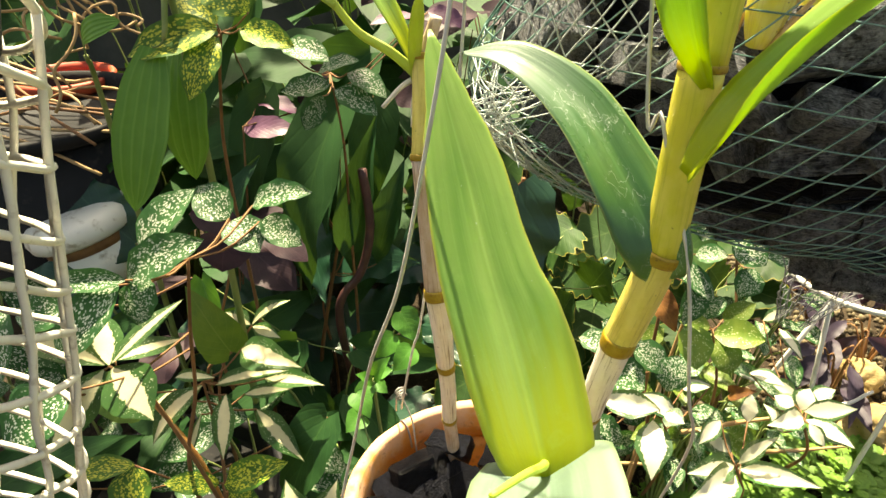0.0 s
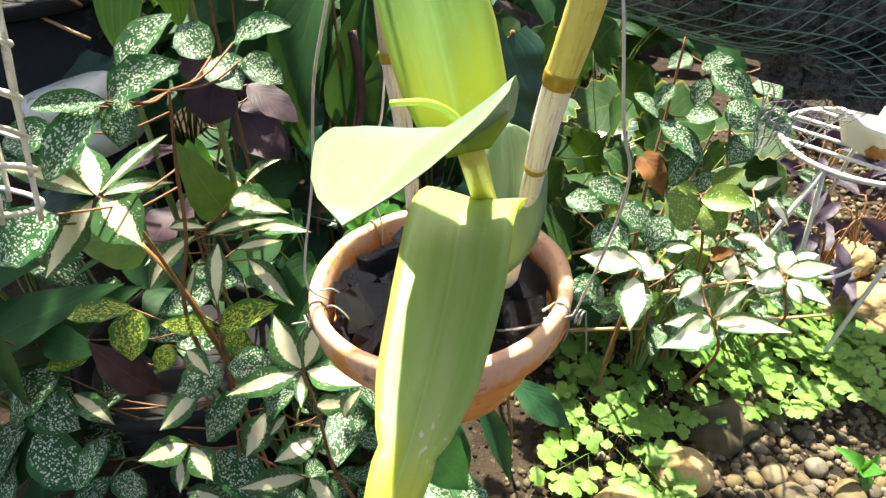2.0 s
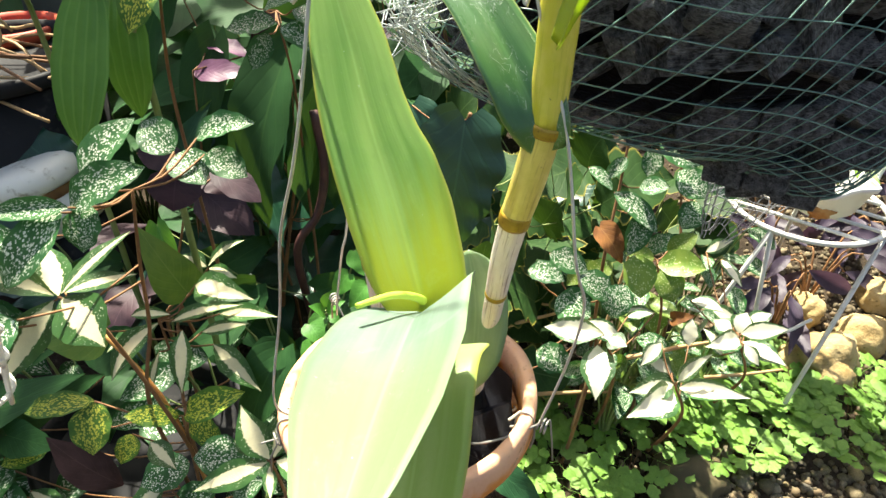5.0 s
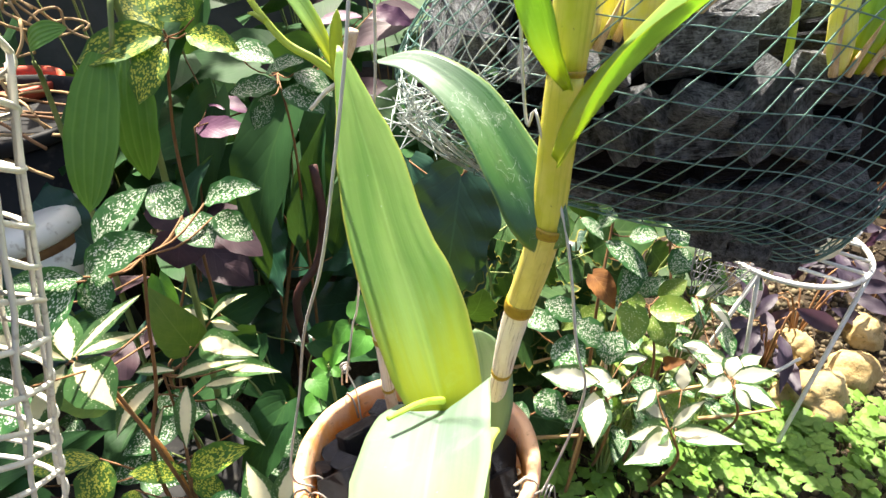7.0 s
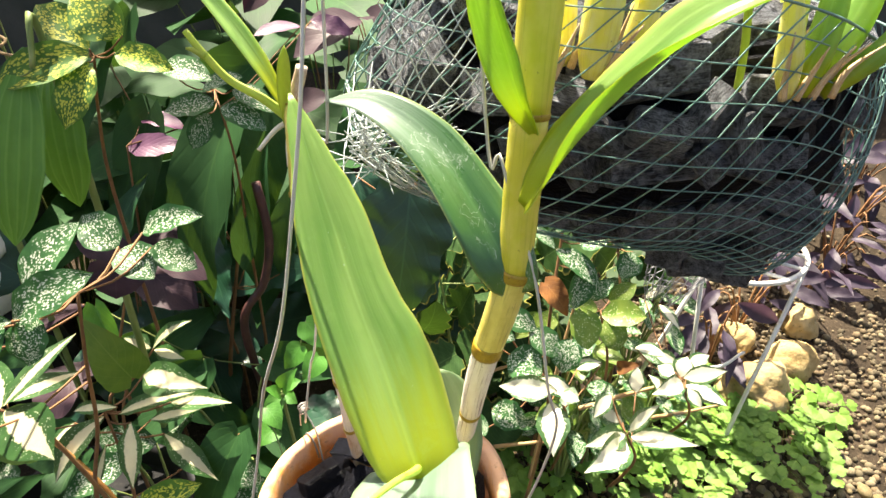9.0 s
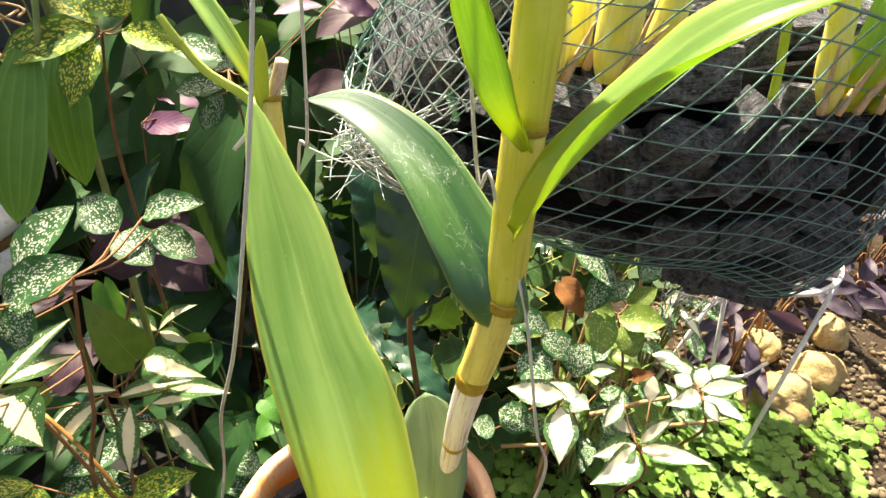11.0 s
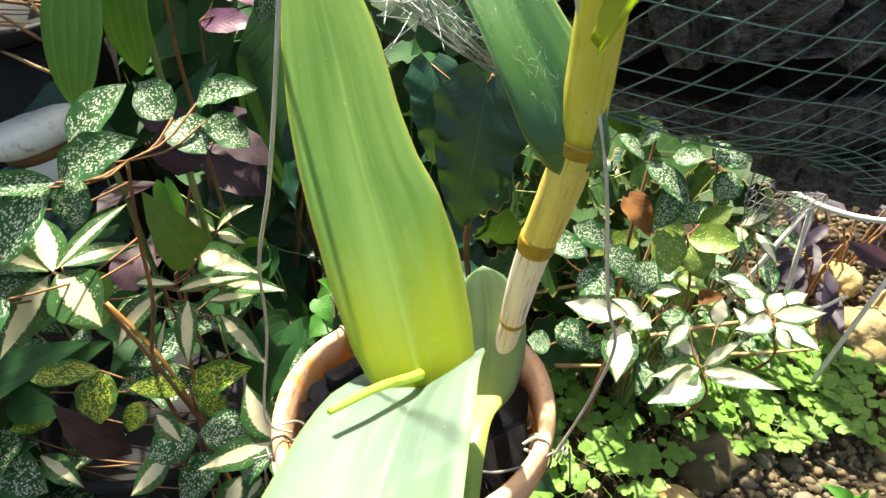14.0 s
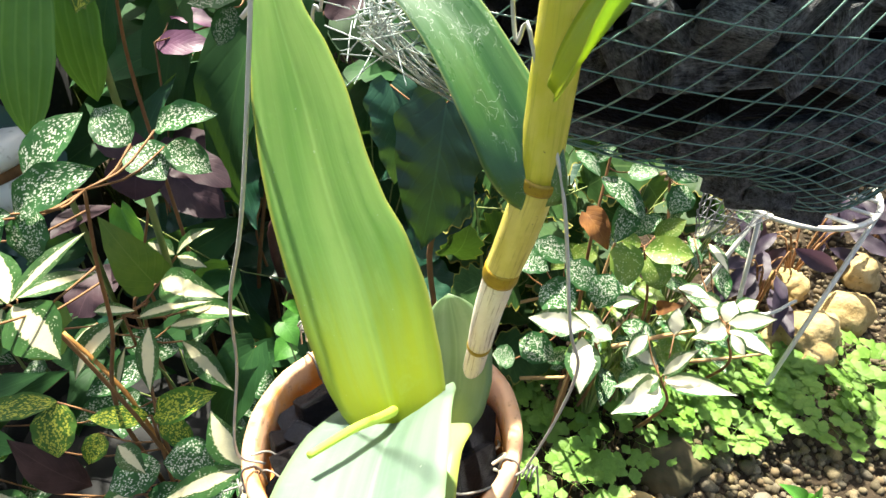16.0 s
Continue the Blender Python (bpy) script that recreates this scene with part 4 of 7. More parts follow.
def ribbon(name, pts, facing, width, shape, material, label="", fold=0.25, wave=0.0, thick=0.0012, nu=10, nv=30, waves=9.0, lean=0.0, skew=0.0, edges=None):
    """A fleshy leaf swept along a line through the points; facing gives its upper side along the way."""
    line = spline(pts, nv)
    ups = spline(facing, nv)
    bm = bmesh.new()
    uv = bm.loops.layers.uv.verify()
    top, low = [], []
    for j, c in enumerate(line):
        v = j / nv
        d = (line[min(j + 1, nv)] - line[max(j - 1, 0)]).normalized()
        n = (ups[j] - d * ups[j].dot(d)).normalized()
        side = d.cross(n)
        w = max(outline(shape, v), 0.004) * width
        ra, rb = [], []
        for i in range(nu + 1):
            u = i / nu * 2 - 1
            k = 1 + skew * u * math.sin(v * 6.0)
            lift = fold * abs(u) ** 1.5 * w * 0.5 + wave * math.sin(v * waves + u * 1.3) * abs(u) * w + lean * u * w * v
            lift -= 0.02 * w * math.exp(-((u / 0.12) ** 2))
            across = 0.5 * w * u * k
            if edges:
                across = u * edge_reach(edges, v, 1 if u < 0 else 2)
            p = c + side * across + n * lift
            t = thick * (1 - abs(u) ** 6) * min(1, (1 - v) * 9 + 0.15) + 0.00015
            ra.append(bm.verts.new(p + n * t * 0.5))
            rb.append(bm.verts.new(p - n * t * 0.5))
        top.append(ra)
        low.append(rb)
    for rows, flip in ((top, False), (low, True)):
        for j in range(nv):
            for i in range(nu):
                ids = ((i, j), (i + 1, j), (i + 1, j + 1), (i, j + 1))
                ids = ids[::-1] if flip else ids
                f = bm.faces.new([rows[b][a] for a, b in ids])
                for loop, (a, b) in zip(f.loops, ids):
                    loop[uv].uv = (a / nu, b / nv)
    for i in (0, nu):
        for j in range(nv):
            f = bm.faces.new((top[j][i], top[j + 1][i], low[j + 1][i], low[j][i]))
            for loop in f.loops:
                loop[uv].uv = (i / nu, j / nv)
    for j in (0, nv):
        for i in range(nu):
            bm.faces.new((top[j][i], top[j][i + 1], low[j][i + 1], low[j][i]))
    bmesh.ops.recalc_face_normals(bm, faces=bm.faces)
    return part(name, bm, LEAF[material], orchid, label)


# the young growth that leans towards the walker, and its leaves
joint("young_stem", [(0.157, 0.325, 0.605), (0.156, 0.295, 0.665), (0.151, 0.258, 0.730), (0.1425, 0.222, 0.786)], 0.0048, 0.0046, CANE_GREEN, "short green young stem", 0.05)
ribbon("leaf", [(0.1425, 0.2155, 0.7835), (0.1392, 0.2210, 0.7945), (0.1315, 0.2376, 0.8159), (0.1224, 0.2544, 0.8378), (0.1148, 0.2720, 0.8601), (0.1082, 0.2854, 0.8777), (0.1010, 0.3020, 0.8990)],
       [(0.05, -0.80, 0.58), (0.08, -0.80, 0.58), (0.10, -0.77, 0.6), (0.14, -0.75, 0.6), (0.18, -0.74, 0.6), (0.2, -0.72, 0.62), (0.2, -0.72, 0.62)], 0.0362, "upright", "orchid",
       "long upright yellow-green leaf with a shallow keel", 0.14, 0.02, waves=7.5, nu=14, nv=44,
       edges=((0, 0.0060, 0.0080), (0.05, 0.0085, 0.0113), (0.10, 0.0108, 0.0143), (0.16, 0.0135, 0.0163), (0.23, 0.0158, 0.0176), (0.32, 0.0171, 0.0186), (0.41, 0.0169, 0.0178), (0.49, 0.0164, 0.0150),
              (0.57, 0.0157, 0.0134), (0.66, 0.0140, 0.0126), (0.76, 0.0112, 0.0108), (0.86, 0.0068, 0.0072), (0.93, 0.0046, 0.0044), (1, 0.0006, 0.0006)))
ribbon("leaf", [(0.1430, 0.232, 0.7745), (0.1415, 0.2155, 0.7890), (0.1390, 0.196, 0.8030), (0.1370, 0.172, 0.8140), (0.1345, 0.140, 0.8265), (0.1315, 0.0975, 0.8410)],
       [(-0.25, 0.65, 0.75), (-0.3, 0.6, 0.8), (-0.34, 0.5, 0.85), (-0.32, 0.42, 0.9), (-0.2, 0.36, 0.93), (-0.1, 0.32, 0.95)], 0.0415, "drooping", "orchid_pale", "broad pale green leaf arching forward", 0.34, 0.012)
ribbon("leaf", [(0.1535, 0.262, 0.722), (0.149, 0.248, 0.743), (0.1420, 0.230, 0.7515), (0.1385, 0.190, 0.745), (0.1345, 0.160, 0.738), (0.1310, 0.138, 0.734), (0.1250, 0.112, 0.728)],
       [(0, 0.75, 0.65), (0, 0.45, 0.9), (-0.02, 0.0, 1), (-0.05, -0.1, 1), (0, -0.1, 1), (0, -0.1, 1), (0, -0.2, 1)], 0.0392, "torn", "orchid_torn",
       "drooping green leaf with a torn yellow tip", 0.14, 0.015, waves=12)
ribbon("leaf", [(0.158, 0.296, 0.668), (0.163, 0.303, 0.690), (0.164, 0.314, 0.714), (0.160, 0.326, 0.738)],
       [(-0.1, -0.9, 0.4), (-0.1, -0.8, 0.5), (-0.1, -0.7, 0.6), (-0.1, -0.6, 0.7)], 0.0345, "blunt", "orchid_small", "small rounded pale green leaf at the stem's foot", 0.25, 0.0)
rod("leaf_bud", [(0.1420, 0.229, 0.780), (0.1395, 0.2135, 0.7965), (0.1325, 0.2010, 0.8075), (0.1235, 0.1900, 0.8125)], lambda s: 0.0017 * (1 - 0.5 * s), LEAF["shoot"], orchid, "rolled yellow-green new leaf", sides=10)

# leaves of the main cane
ribbon("leaf", [(0.1905, 0.2905, 0.812), (0.184, 0.2925, 0.826), (0.172, 0.305, 0.846), (0.154, 0.325, 0.868), (0.131, 0.342, 0.880), (0.109, 0.355, 0.878)],
       [(-0.3, -0.9, 0.35), (-0.15, -0.85, 0.5), (0.1, -0.72, 0.65), (0.15, -0.66, 0.72), (0.1, -0.6, 0.8), (0.0, -0.5, 0.85)], 0.0285, "blade", "orchid_dark",
       "dark green leathery leaf with pale scratches", 0.22, 0.02)
ribbon("leaf", [(0.1885, 0.286, 0.856), (0.196, 0.2825, 0.873), (0.206, 0.277, 0.893), (0.220, 0.270, 0.914), (0.240, 0.264, 0.933), (0.268, 0.262, 0.944)],
       [(-0.5, -0.3, 0.8), (-0.6, -0.1, 0.8), (-0.5, 0.15, 0.85), (-0.4, 0.1, 0.9), (-0.3, -0.2, 0.95), (-0.2, -0.2, 1)], 0.0275, "strap", "orchid",
       "yellow-green leaf folded up beside the cane", 0.5, 0.02)
ribbon("leaf", [(0.192, 0.2945, 0.884), (0.184, 0.293, 0.900), (0.178, 0.293, 0.916), (0.171, 0.291, 0.935), (0.160, 0.288, 0.965)],
       [(-0.8, -0.6, 0.2), (-0.8, -0.6, 0.3), (-0.7, -0.6, 0.4), (-0.7, -0.6, 0.4), (-0.6, -0.6, 0.5)], 0.0165, "strap", "orchid", "narrow green leaf hugging the cane", 0.6, 0.0)

# the offshoot on the older cane, with its roots
rod("offshoot", [D5 + Vector((-0.002, 0, -0.008)), (0.078, 0.378, 0.872), (0.062, 0.386, 0.879), (0.050, 0.392, 0.891), (0.043, 0.396, 0.900)], lambda s: 0.0025 * (1 - 0.35 * s), LEAF["shoot"], orchid, "yellow-green young shoot", sides=10)
rod("shoot_scale", [(0.052, 0.391, 0.889), (0.046, 0.392, 0.892), (0.043, 0.391, 0.893)], lambda s: 0.0022 * (1 - 0.8 * s), LEAF["shoot"], orchid, sides=8)
ribbon("leaf", [(0.089, 0.373, 0.868), (0.080, 0.380, 0.884), (0.068, 0.390, 0.900), (0.054, 0.401, 0.915), (0.035, 0.412, 0.935)],
       [(0.3, -0.8, 0.4), (0.4, -0.7, 0.5), (0.4, -0.7, 0.5), (0.4, -0.6, 0.6), (0.4, -0.6, 0.6)], 0.0105, "strap", "orchid", "narrow green leaf of the offshoot", 0.5, 0.0, nu=6, nv=16)
ribbon("leaf", [(0.0885, 0.370, 0.862), (0.0895, 0.368, 0.876), (0.091, 0.367, 0.890), (0.0925, 0.367, 0.900)],
       [(0.2, -0.9, 0.2), (0.2, -0.9, 0.2), (0.2, -0.9, 0.2), (0.2, -0.9, 0.3)], 0.0065, "strap", "shoot", "thin yellow-green leaf", 0.5, 0.0, nu=6, nv=12)
for pts in ([(0.089, 0.372, 0.862), (0.083, 0.368, 0.859), (0.075, 0.364, 0.851)], [(0.091, 0.371, 0.860), (0.089, 0.367, 0.853), (0.0885, 0.364, 0.842)]):
    rod("root", pts, lambda s: 0.0015 * (1 - 0.3 * s), ROOT, orchid, "short white aerial root", sides=8)
for pts in ([(0.166, 0.325, 0.600), (0.185, 0.322, 0.618), (0.193, 0.330, 0.612), (0.194, 0.345, 0.600)], [(0.17, 0.33, 0.60), (0.188, 0.308, 0.622), (0.190, 0.300, 0.630), (0.186, 0.290, 0.625)],
            [(0.180, 0.315, 0.608), (0.192, 0.318, 0.620), (0.1935, 0.310, 0.633), (0.186, 0.306, 0.630)]):
    rod("root", pts, 0.0009, ROOT, orchid, "thin pale root at the pot's edge", sides=6)


# ---- net basket of charcoal ----
NETC = Vector((0.322, 0.490, 0.010))
basket = thing("net_basket", NETC + Vector((0, 0, 0.715)), "bag of green plastic netting packed with charcoal, hung beside the pot", "basket")
BAG = ((0.716, 0.020), (0.720, 0.065), (0.730, 0.088), (0.745, 0.103), (0.770, 0.118), (0.800, 0.130), (0.830, 0.137), (0.860, 0.141), (0.890, 0.143), (0.915, 0.145))


BAG_DEEP = 0.758


def bag_reach(c, s):
    """The bag's stretch to either side: long and narrowing upward at the gathered end, short at the other."""
    return 2.222 * (1 - 0.531 * s) if c < 0 else 1.04


def bag_point(angle, s):
    """The netting's surface; s runs from the foot of the bag, 0, to its mouth, 1."""
    f = s * (len(BAG) - 1)
    i = min(int(f), len(BAG) - 2)
    f -= i
    z, r = BAG[i][0] + (BAG[i + 1][0] - BAG[i][0]) * f, BAG[i][1] + (BAG[i + 1][1] - BAG[i][1]) * f
    c, sn = math.cos(angle), math.sin(angle)
    r *= 1 + 0.05 * math.sin(2 * angle + 0.4) + 0.03 * noise.noise(Vector((c * 2, sn * 2, z * 12)))
    right, left = max(0.0, c) ** 2, max(0.0, -c) ** 1.7
    r *= 1 + 0.459 * right * (1 - s)
    sag = 0.008 * noise.noise(Vector((c * 1.5, sn * 1.5, 3.0))) + 0.015 * left * (1 - s) - 0.298 * 1.25 * r * c * (1 - s) - 0.020 * right * (1 - s) - 0.045 * min(1.0, max(0.0, c + 0.25)) * s**3
    return NETC + Vector((r * c * bag_reach(c, s), r * sn * BAG_DEEP, z + sag))


bm = bmesh.new()
RINGS, TURNS, LEANS = 17, 68, 1.15
for k in range(RINGS + 1):
    s0 = (k / RINGS) ** 1.5
    line = [bag_point(2 * math.pi * i / 96, min(1, max(0, s0 + 0.004 * math.sin(5 * 2 * math.pi * i / 96 + k)))) for i in range(97)]
    tube(bm, line, 0.00055 if k < RINGS else 0.0009, 4, False)
part("netting", bm, NET, basket, "dark green net cords running round the bag")
bm = bmesh.new()
for k in range(TURNS):
    a0 = 2 * math.pi * k / TURNS
    line = [bag_point(a0 + LEANS * (i / 30) ** 0.8 + 0.006 * noise.noise(Vector((k, i * 0.3, 0))), i / 30) for i in range(31)]
    tube(bm, line, 0.00055, 4, False)
part("netting", bm, NET, basket, "dark green net cords running up the bag")

# the slack of the net, drawn up and gathered at one end
slack = random.Random(21)
bm = bmesh.new()
for k in range(30):
    p = Vector((0.124, 0.404, 0.832)) + Vector((slack.gauss(0, 0.0075), slack.gauss(0, 0.010), slack.gauss(0, 0.012)))
    pts = [p]
    d = Vector((slack.gauss(0, 1), slack.gauss(0, 1), slack.gauss(0, 1))).normalized()
    for i in range(4):
        d = (d + 0.03 * Vector((slack.gauss(0, 1), slack.gauss(0, 1), slack.gauss(0, 1)))).normalized()
        pts.append(pts[-1] + d * 0.0056)
    tube(bm, spline(pts, 8), 0.00034, 4, False)
for k in range(50):
    a = k / 64
    start = Vector((0.114 + 0.012 * slack.random(), 0.404 + 0.02 * slack.random(), 0.825 + 0.02 * slack.random()))
    end = bag_point(math.pi * (1.0 + 0.36 * a), 0.12 + 0.6 * slack.random())
    tube(bm, spline([start, start.lerp(end, 0.5) + Vector((0, -0.003, -0.003)), end], 8), 0.00042, 4, False)
part("gathered_net", bm, NET_PALE, basket, "pale tangled bunch of gathered net cords")


def flap_point(a, b):
    """The loose sheet of net: a runs along the bag from the gathered end, b up from it."""
    low = Vector((0.128, 0.408, 0.834)).lerp(Vector((0.222, 0.392, 0.872)), a)
    high = Vector((0.142, 0.440, 0.985)).lerp(Vector((0.236, 0.430, 0.985)), a)
    return low.lerp(high, b) + Vector((0.004 * noise.noise(Vector((a * 4, b * 4, 0))), -0.018 * math.sin(math.pi * b) + 0.006 * noise.noise(Vector((a * 5, b * 5, 7))), 0))


bm = bmesh.new()
for k in range(-9, 10):
    for way in (1, -1):
        line = []
        for i in range(25):
            b = i / 24
            a = k / 9 + (b if way > 0 else 1 - b) * 0.9
            if 0 <= a <= 1:
                line.append(flap_point(a, b))
        if len(line) > 2:
            tube(bm, line, 0.00048, 4, False)
part("net_flap", bm, NET_PALE, basket, "pale loose flap of net rising from the bag")
def tail_point(a, s):
    """A slack cone of net that hangs from the bag's underside to one side."""
    r = (0.052 * (1 - s) ** 1.1 + 0.010) * (1 + 0.25 * noise.noise(Vector((math.cos(a) * 1.5, math.sin(a) * 1.5, s * 3))))
    c = Vector((0.440 - 0.045 * s, 0.545, 0.712 - 0.105 * s))
    return c + Vector((r * math.cos(a) * 1.25, r * math.sin(a) * 0.6, 0.008 * math.sin(2 * a)))


bm = bmesh.new()
for k in range(16):
    tube(bm, [tail_point(2 * math.pi * k / 16 + 0.7 * i / 12, i / 12) for i in range(13)], 0.00042, 4, False)
for k in range(12):
    tube(bm, [tail_point(2 * math.pi * i / 30, k / 12 + 0.02 * math.sin(i * 0.9 + k)) for i in range(31)], 0.00042, 4, False)
part("net_tail", bm, NET_BLACK, basket, "dark gathered tail of the net below the bag")

# what the bag holds at each bearing, for packing the lumps
BAG_ROOM = [[bag_point(2 * math.pi * j / 48, q / 18) - NETC for q in range(19)] for j in range(48)]


def overflow(p):
    """How far a point lies outside the netting."""
    q = p - NETC
    side = BAG_ROOM[round(math.atan2(q.y / BAG_DEEP, q.x / bag_reach(q.x, min(1, max(0, (q.z - 0.716) / 0.2)))) / (2 * math.pi) * 48) % 48]
    reach = math.hypot(q.x, q.y)
    if q.z <= side[0].z:
        return reach + side[0].z - q.z
    for low, high in zip(side, side[1:]):
        if q.z <= high.z:
            f = (q.z - low.z) / max(1e-6, high.z - low.z)
            return reach - (math.hypot(low.x, low.y) * (1 - f) + math.hypot(high.x, high.y) * f)
    return reach - math.hypot(side[-1].x, side[-1].y)


def pack(ob):
    """Push a lump towards the middle of the bag until the netting closes round it."""
    for _ in range(22):
        m = ob.matrix_basis
        if max(overflow(m @ v.co) for v in list(ob.data.vertices)[::2]) < 0.001:
            break
        middle = NETC + Vector((0, 0, max(0.80, min(0.87, m.translation.z + 0.03))))
        m.translation += (middle - m.translation).normalized() * 0.0035
        ob.matrix_basis = m
    placed[ob.name] = ob.matrix_basis.copy()
    return ob


BAG_COAL = "grey-black charcoal lump packed inside the netting"
# lumps that lie against the netting on the open side
FRONT_COAL = (
    (0.283, 0.406, 0.868, 0.0306, 8, -4, 6), (0.291, 0.395, 0.836, 0.0191, -10, 12, -8), (0.296, 0.397, 0.802, 0.0419, 12, -4, 3),
    (0.350, 0.395, 0.824, 0.0205, 20, 70, 10), (0.388, 0.393, 0.834, 0.0275, -6, -2, -10), (0.369, 0.399, 0.797, 0.0286, 10, 14, -6),
    (0.186, 0.424, 0.847, 0.0245, 25, 10, 20), (0.242, 0.406, 0.804, 0.0189, 5, 60, 8), (0.424, 0.437, 0.864, 0.0237, 10, -20, -20),
    (0.228, 0.421, 0.852, 0.0210, -12, 18, 12), (0.336, 0.448, 0.879, 0.0219, 30, -12, 30), (0.373, 0.421, 0.753, 0.0262, 0, -8, 6),
)
FRONT_COAL += (
    (0.313, 0.421, 0.756, 0.0289, 14, 6, -4), (0.434, 0.421, 0.761, 0.0262, -10, 20, -14), (0.403, 0.402, 0.799, 0.0223, 8, -6, -12),
    (0.259, 0.406, 0.833, 0.0156, 0, 40, 14), (0.211, 0.421, 0.826, 0.0189, 16, -10, 22), (0.268, 0.426, 0.757, 0.0219, 0, 10, 6),
    (0.325, 0.406, 0.848, 0.0180, -20, -60, 0), (0.362, 0.413, 0.853, 0.0205, 12, 8, -14), (0.219, 0.428, 0.794, 0.0186, 0, -14, 20),
    (0.324, 0.402, 0.817, 0.0139, 30, 55, 0), (0.457, 0.459, 0.717, 0.0242, 10, 6, -20), (0.424, 0.443, 0.728, 0.0253, -8, 14, 8),
)
FRONT_COAL += (
    (0.474, 0.493, 0.743, 0.0264, 20, -8, 30), (0.407, 0.470, 0.702, 0.0253, 5, 5, 12), (0.463, 0.526, 0.721, 0.0286, 0, 12, 60),
    (0.418, 0.526, 0.710, 0.0308, 0, 0, 20), (0.273, 0.432, 0.752, 0.0178, 10, -5, 0), (0.303, 0.437, 0.734, 0.0200, 10, -15, 7),
    (0.297, 0.448, 0.712, 0.0189, 10, -15, -15), (0.262, 0.437, 0.736, 0.0156, 10, -10, 0), (0.330, 0.448, 0.704, 0.0191, 10, -10, 5),
    (0.366, 0.448, 0.700, 0.0193, 10, 0, -15),
)
for x, y, z, size, rx, ry, rz in FRONT_COAL:
    pack(chunk(Vector((x, y, z)), size, (rx - (34 if z > 0.79 else 12), ry, rz), BAG_COAL, "charcoal in the net basket", 12))
for k, (s, count, small, large) in enumerate(((0.16, 10, 0.018, 0.024), (0.30, 9, 0.022, 0.030), (0.44, 10, 0.022, 0.034), (0.58, 11, 0.022, 0.037), (0.73, 11, 0.022, 0.036), (0.89, 11, 0.024, 0.037))):
    for i in range(count):
        a = 2 * math.pi * (i + 0.5 * (k % 2)) / count + coal.uniform(-0.14, 0.14)
        edge = bag_point(a, min(1.0, s + coal.uniform(-0.03, 0.03)))
        if math.sin(a) < -0.35 and s > 0.35:
            continue
        size = coal.uniform(small, large)
        inward = Vector((NETC.x - edge.x, NETC.y - edge.y, 0)).normalized()
        flat = math.degrees(a) + 90 + coal.uniform(-24, 24)
        pack(chunk(edge + inward * ((0.62 if s > 0.35 else 1.25) * size + 0.002) + Vector((0, 0, 0.0 if s > 0.35 else 0.4 * size)), size, (coal.uniform(-30, 30), coal.uniform(-34, 34), flat), BAG_COAL, "charcoal in the net basket", 12))
# inner lumps take the darker charcoal, so the gaps read as shade
for i in range(18):
    a = 2 * math.pi * i / 9
    pack(chunk(NETC + Vector((0.105 * math.cos(a), 0.050 * math.sin(a), (0.780 if i < 9 else 0.818) + 0.016 * (i % 3))), 0.046, (10 * i, 0, math.degrees(a) + 90), BAG_COAL, "charcoal in the net basket"))
for i in range(24):
    a, r = coal.uniform(0, 6.283), 0.095 * math.sqrt(coal.random())
    pack(chunk(NETC + Vector((1.4 * r * math.cos(a), 0.022 + 0.66 * r * math.sin(a), 0.858 - 0.10 * r * math.cos(a) + coal.uniform(-0.012, 0.014))), coal.uniform(0.024, 0.036), (coal.uniform(-30, 30), coal.uniform(-30, 30), coal.uniform(0, 360)), BAG_COAL, "charcoal in the net basket", 12))
for i in range(18):
    a = 2 * math.pi * i / 18
    for s, size in ((0.07, 0.022), (0.17, 0.026)):
        edge = bag_point(a, s)
        inward = Vector((NETC.x - edge.x, NETC.y - edge.y, 0)).normalized()
        chunk(edge + inward * (0.75 * size) + Vector((0, 0, 0.62 * size)), size, (coal.uniform(-8, 8), coal.uniform(-8, 8), math.degrees(a) + 90), BAG_COAL, "charcoal in the net basket", 12)
pack(chunk(NETC + Vector((0, 0, 0.80)), 0.070, (0, 0, 0), BAG_COAL, "charcoal in the net basket"))

# small lumps along the inside of the pot's wall
for x, y, s, rz in ((-0.055, -0.004, 0.016, 100), (-0.050, -0.024, 0.016, 60), (-0.036, -0.040, 0.017, 35), (-0.052, 0.014, 0.015, 120), (-0.018, -0.052, 0.016, 10), (0.056, -0.010, 0.015, 80)):
    chunk(POT + Vector((x, y, -0.024)), s, (rz * 2, rz * 3, rz), POT_COAL, "charcoal in the clay pot")


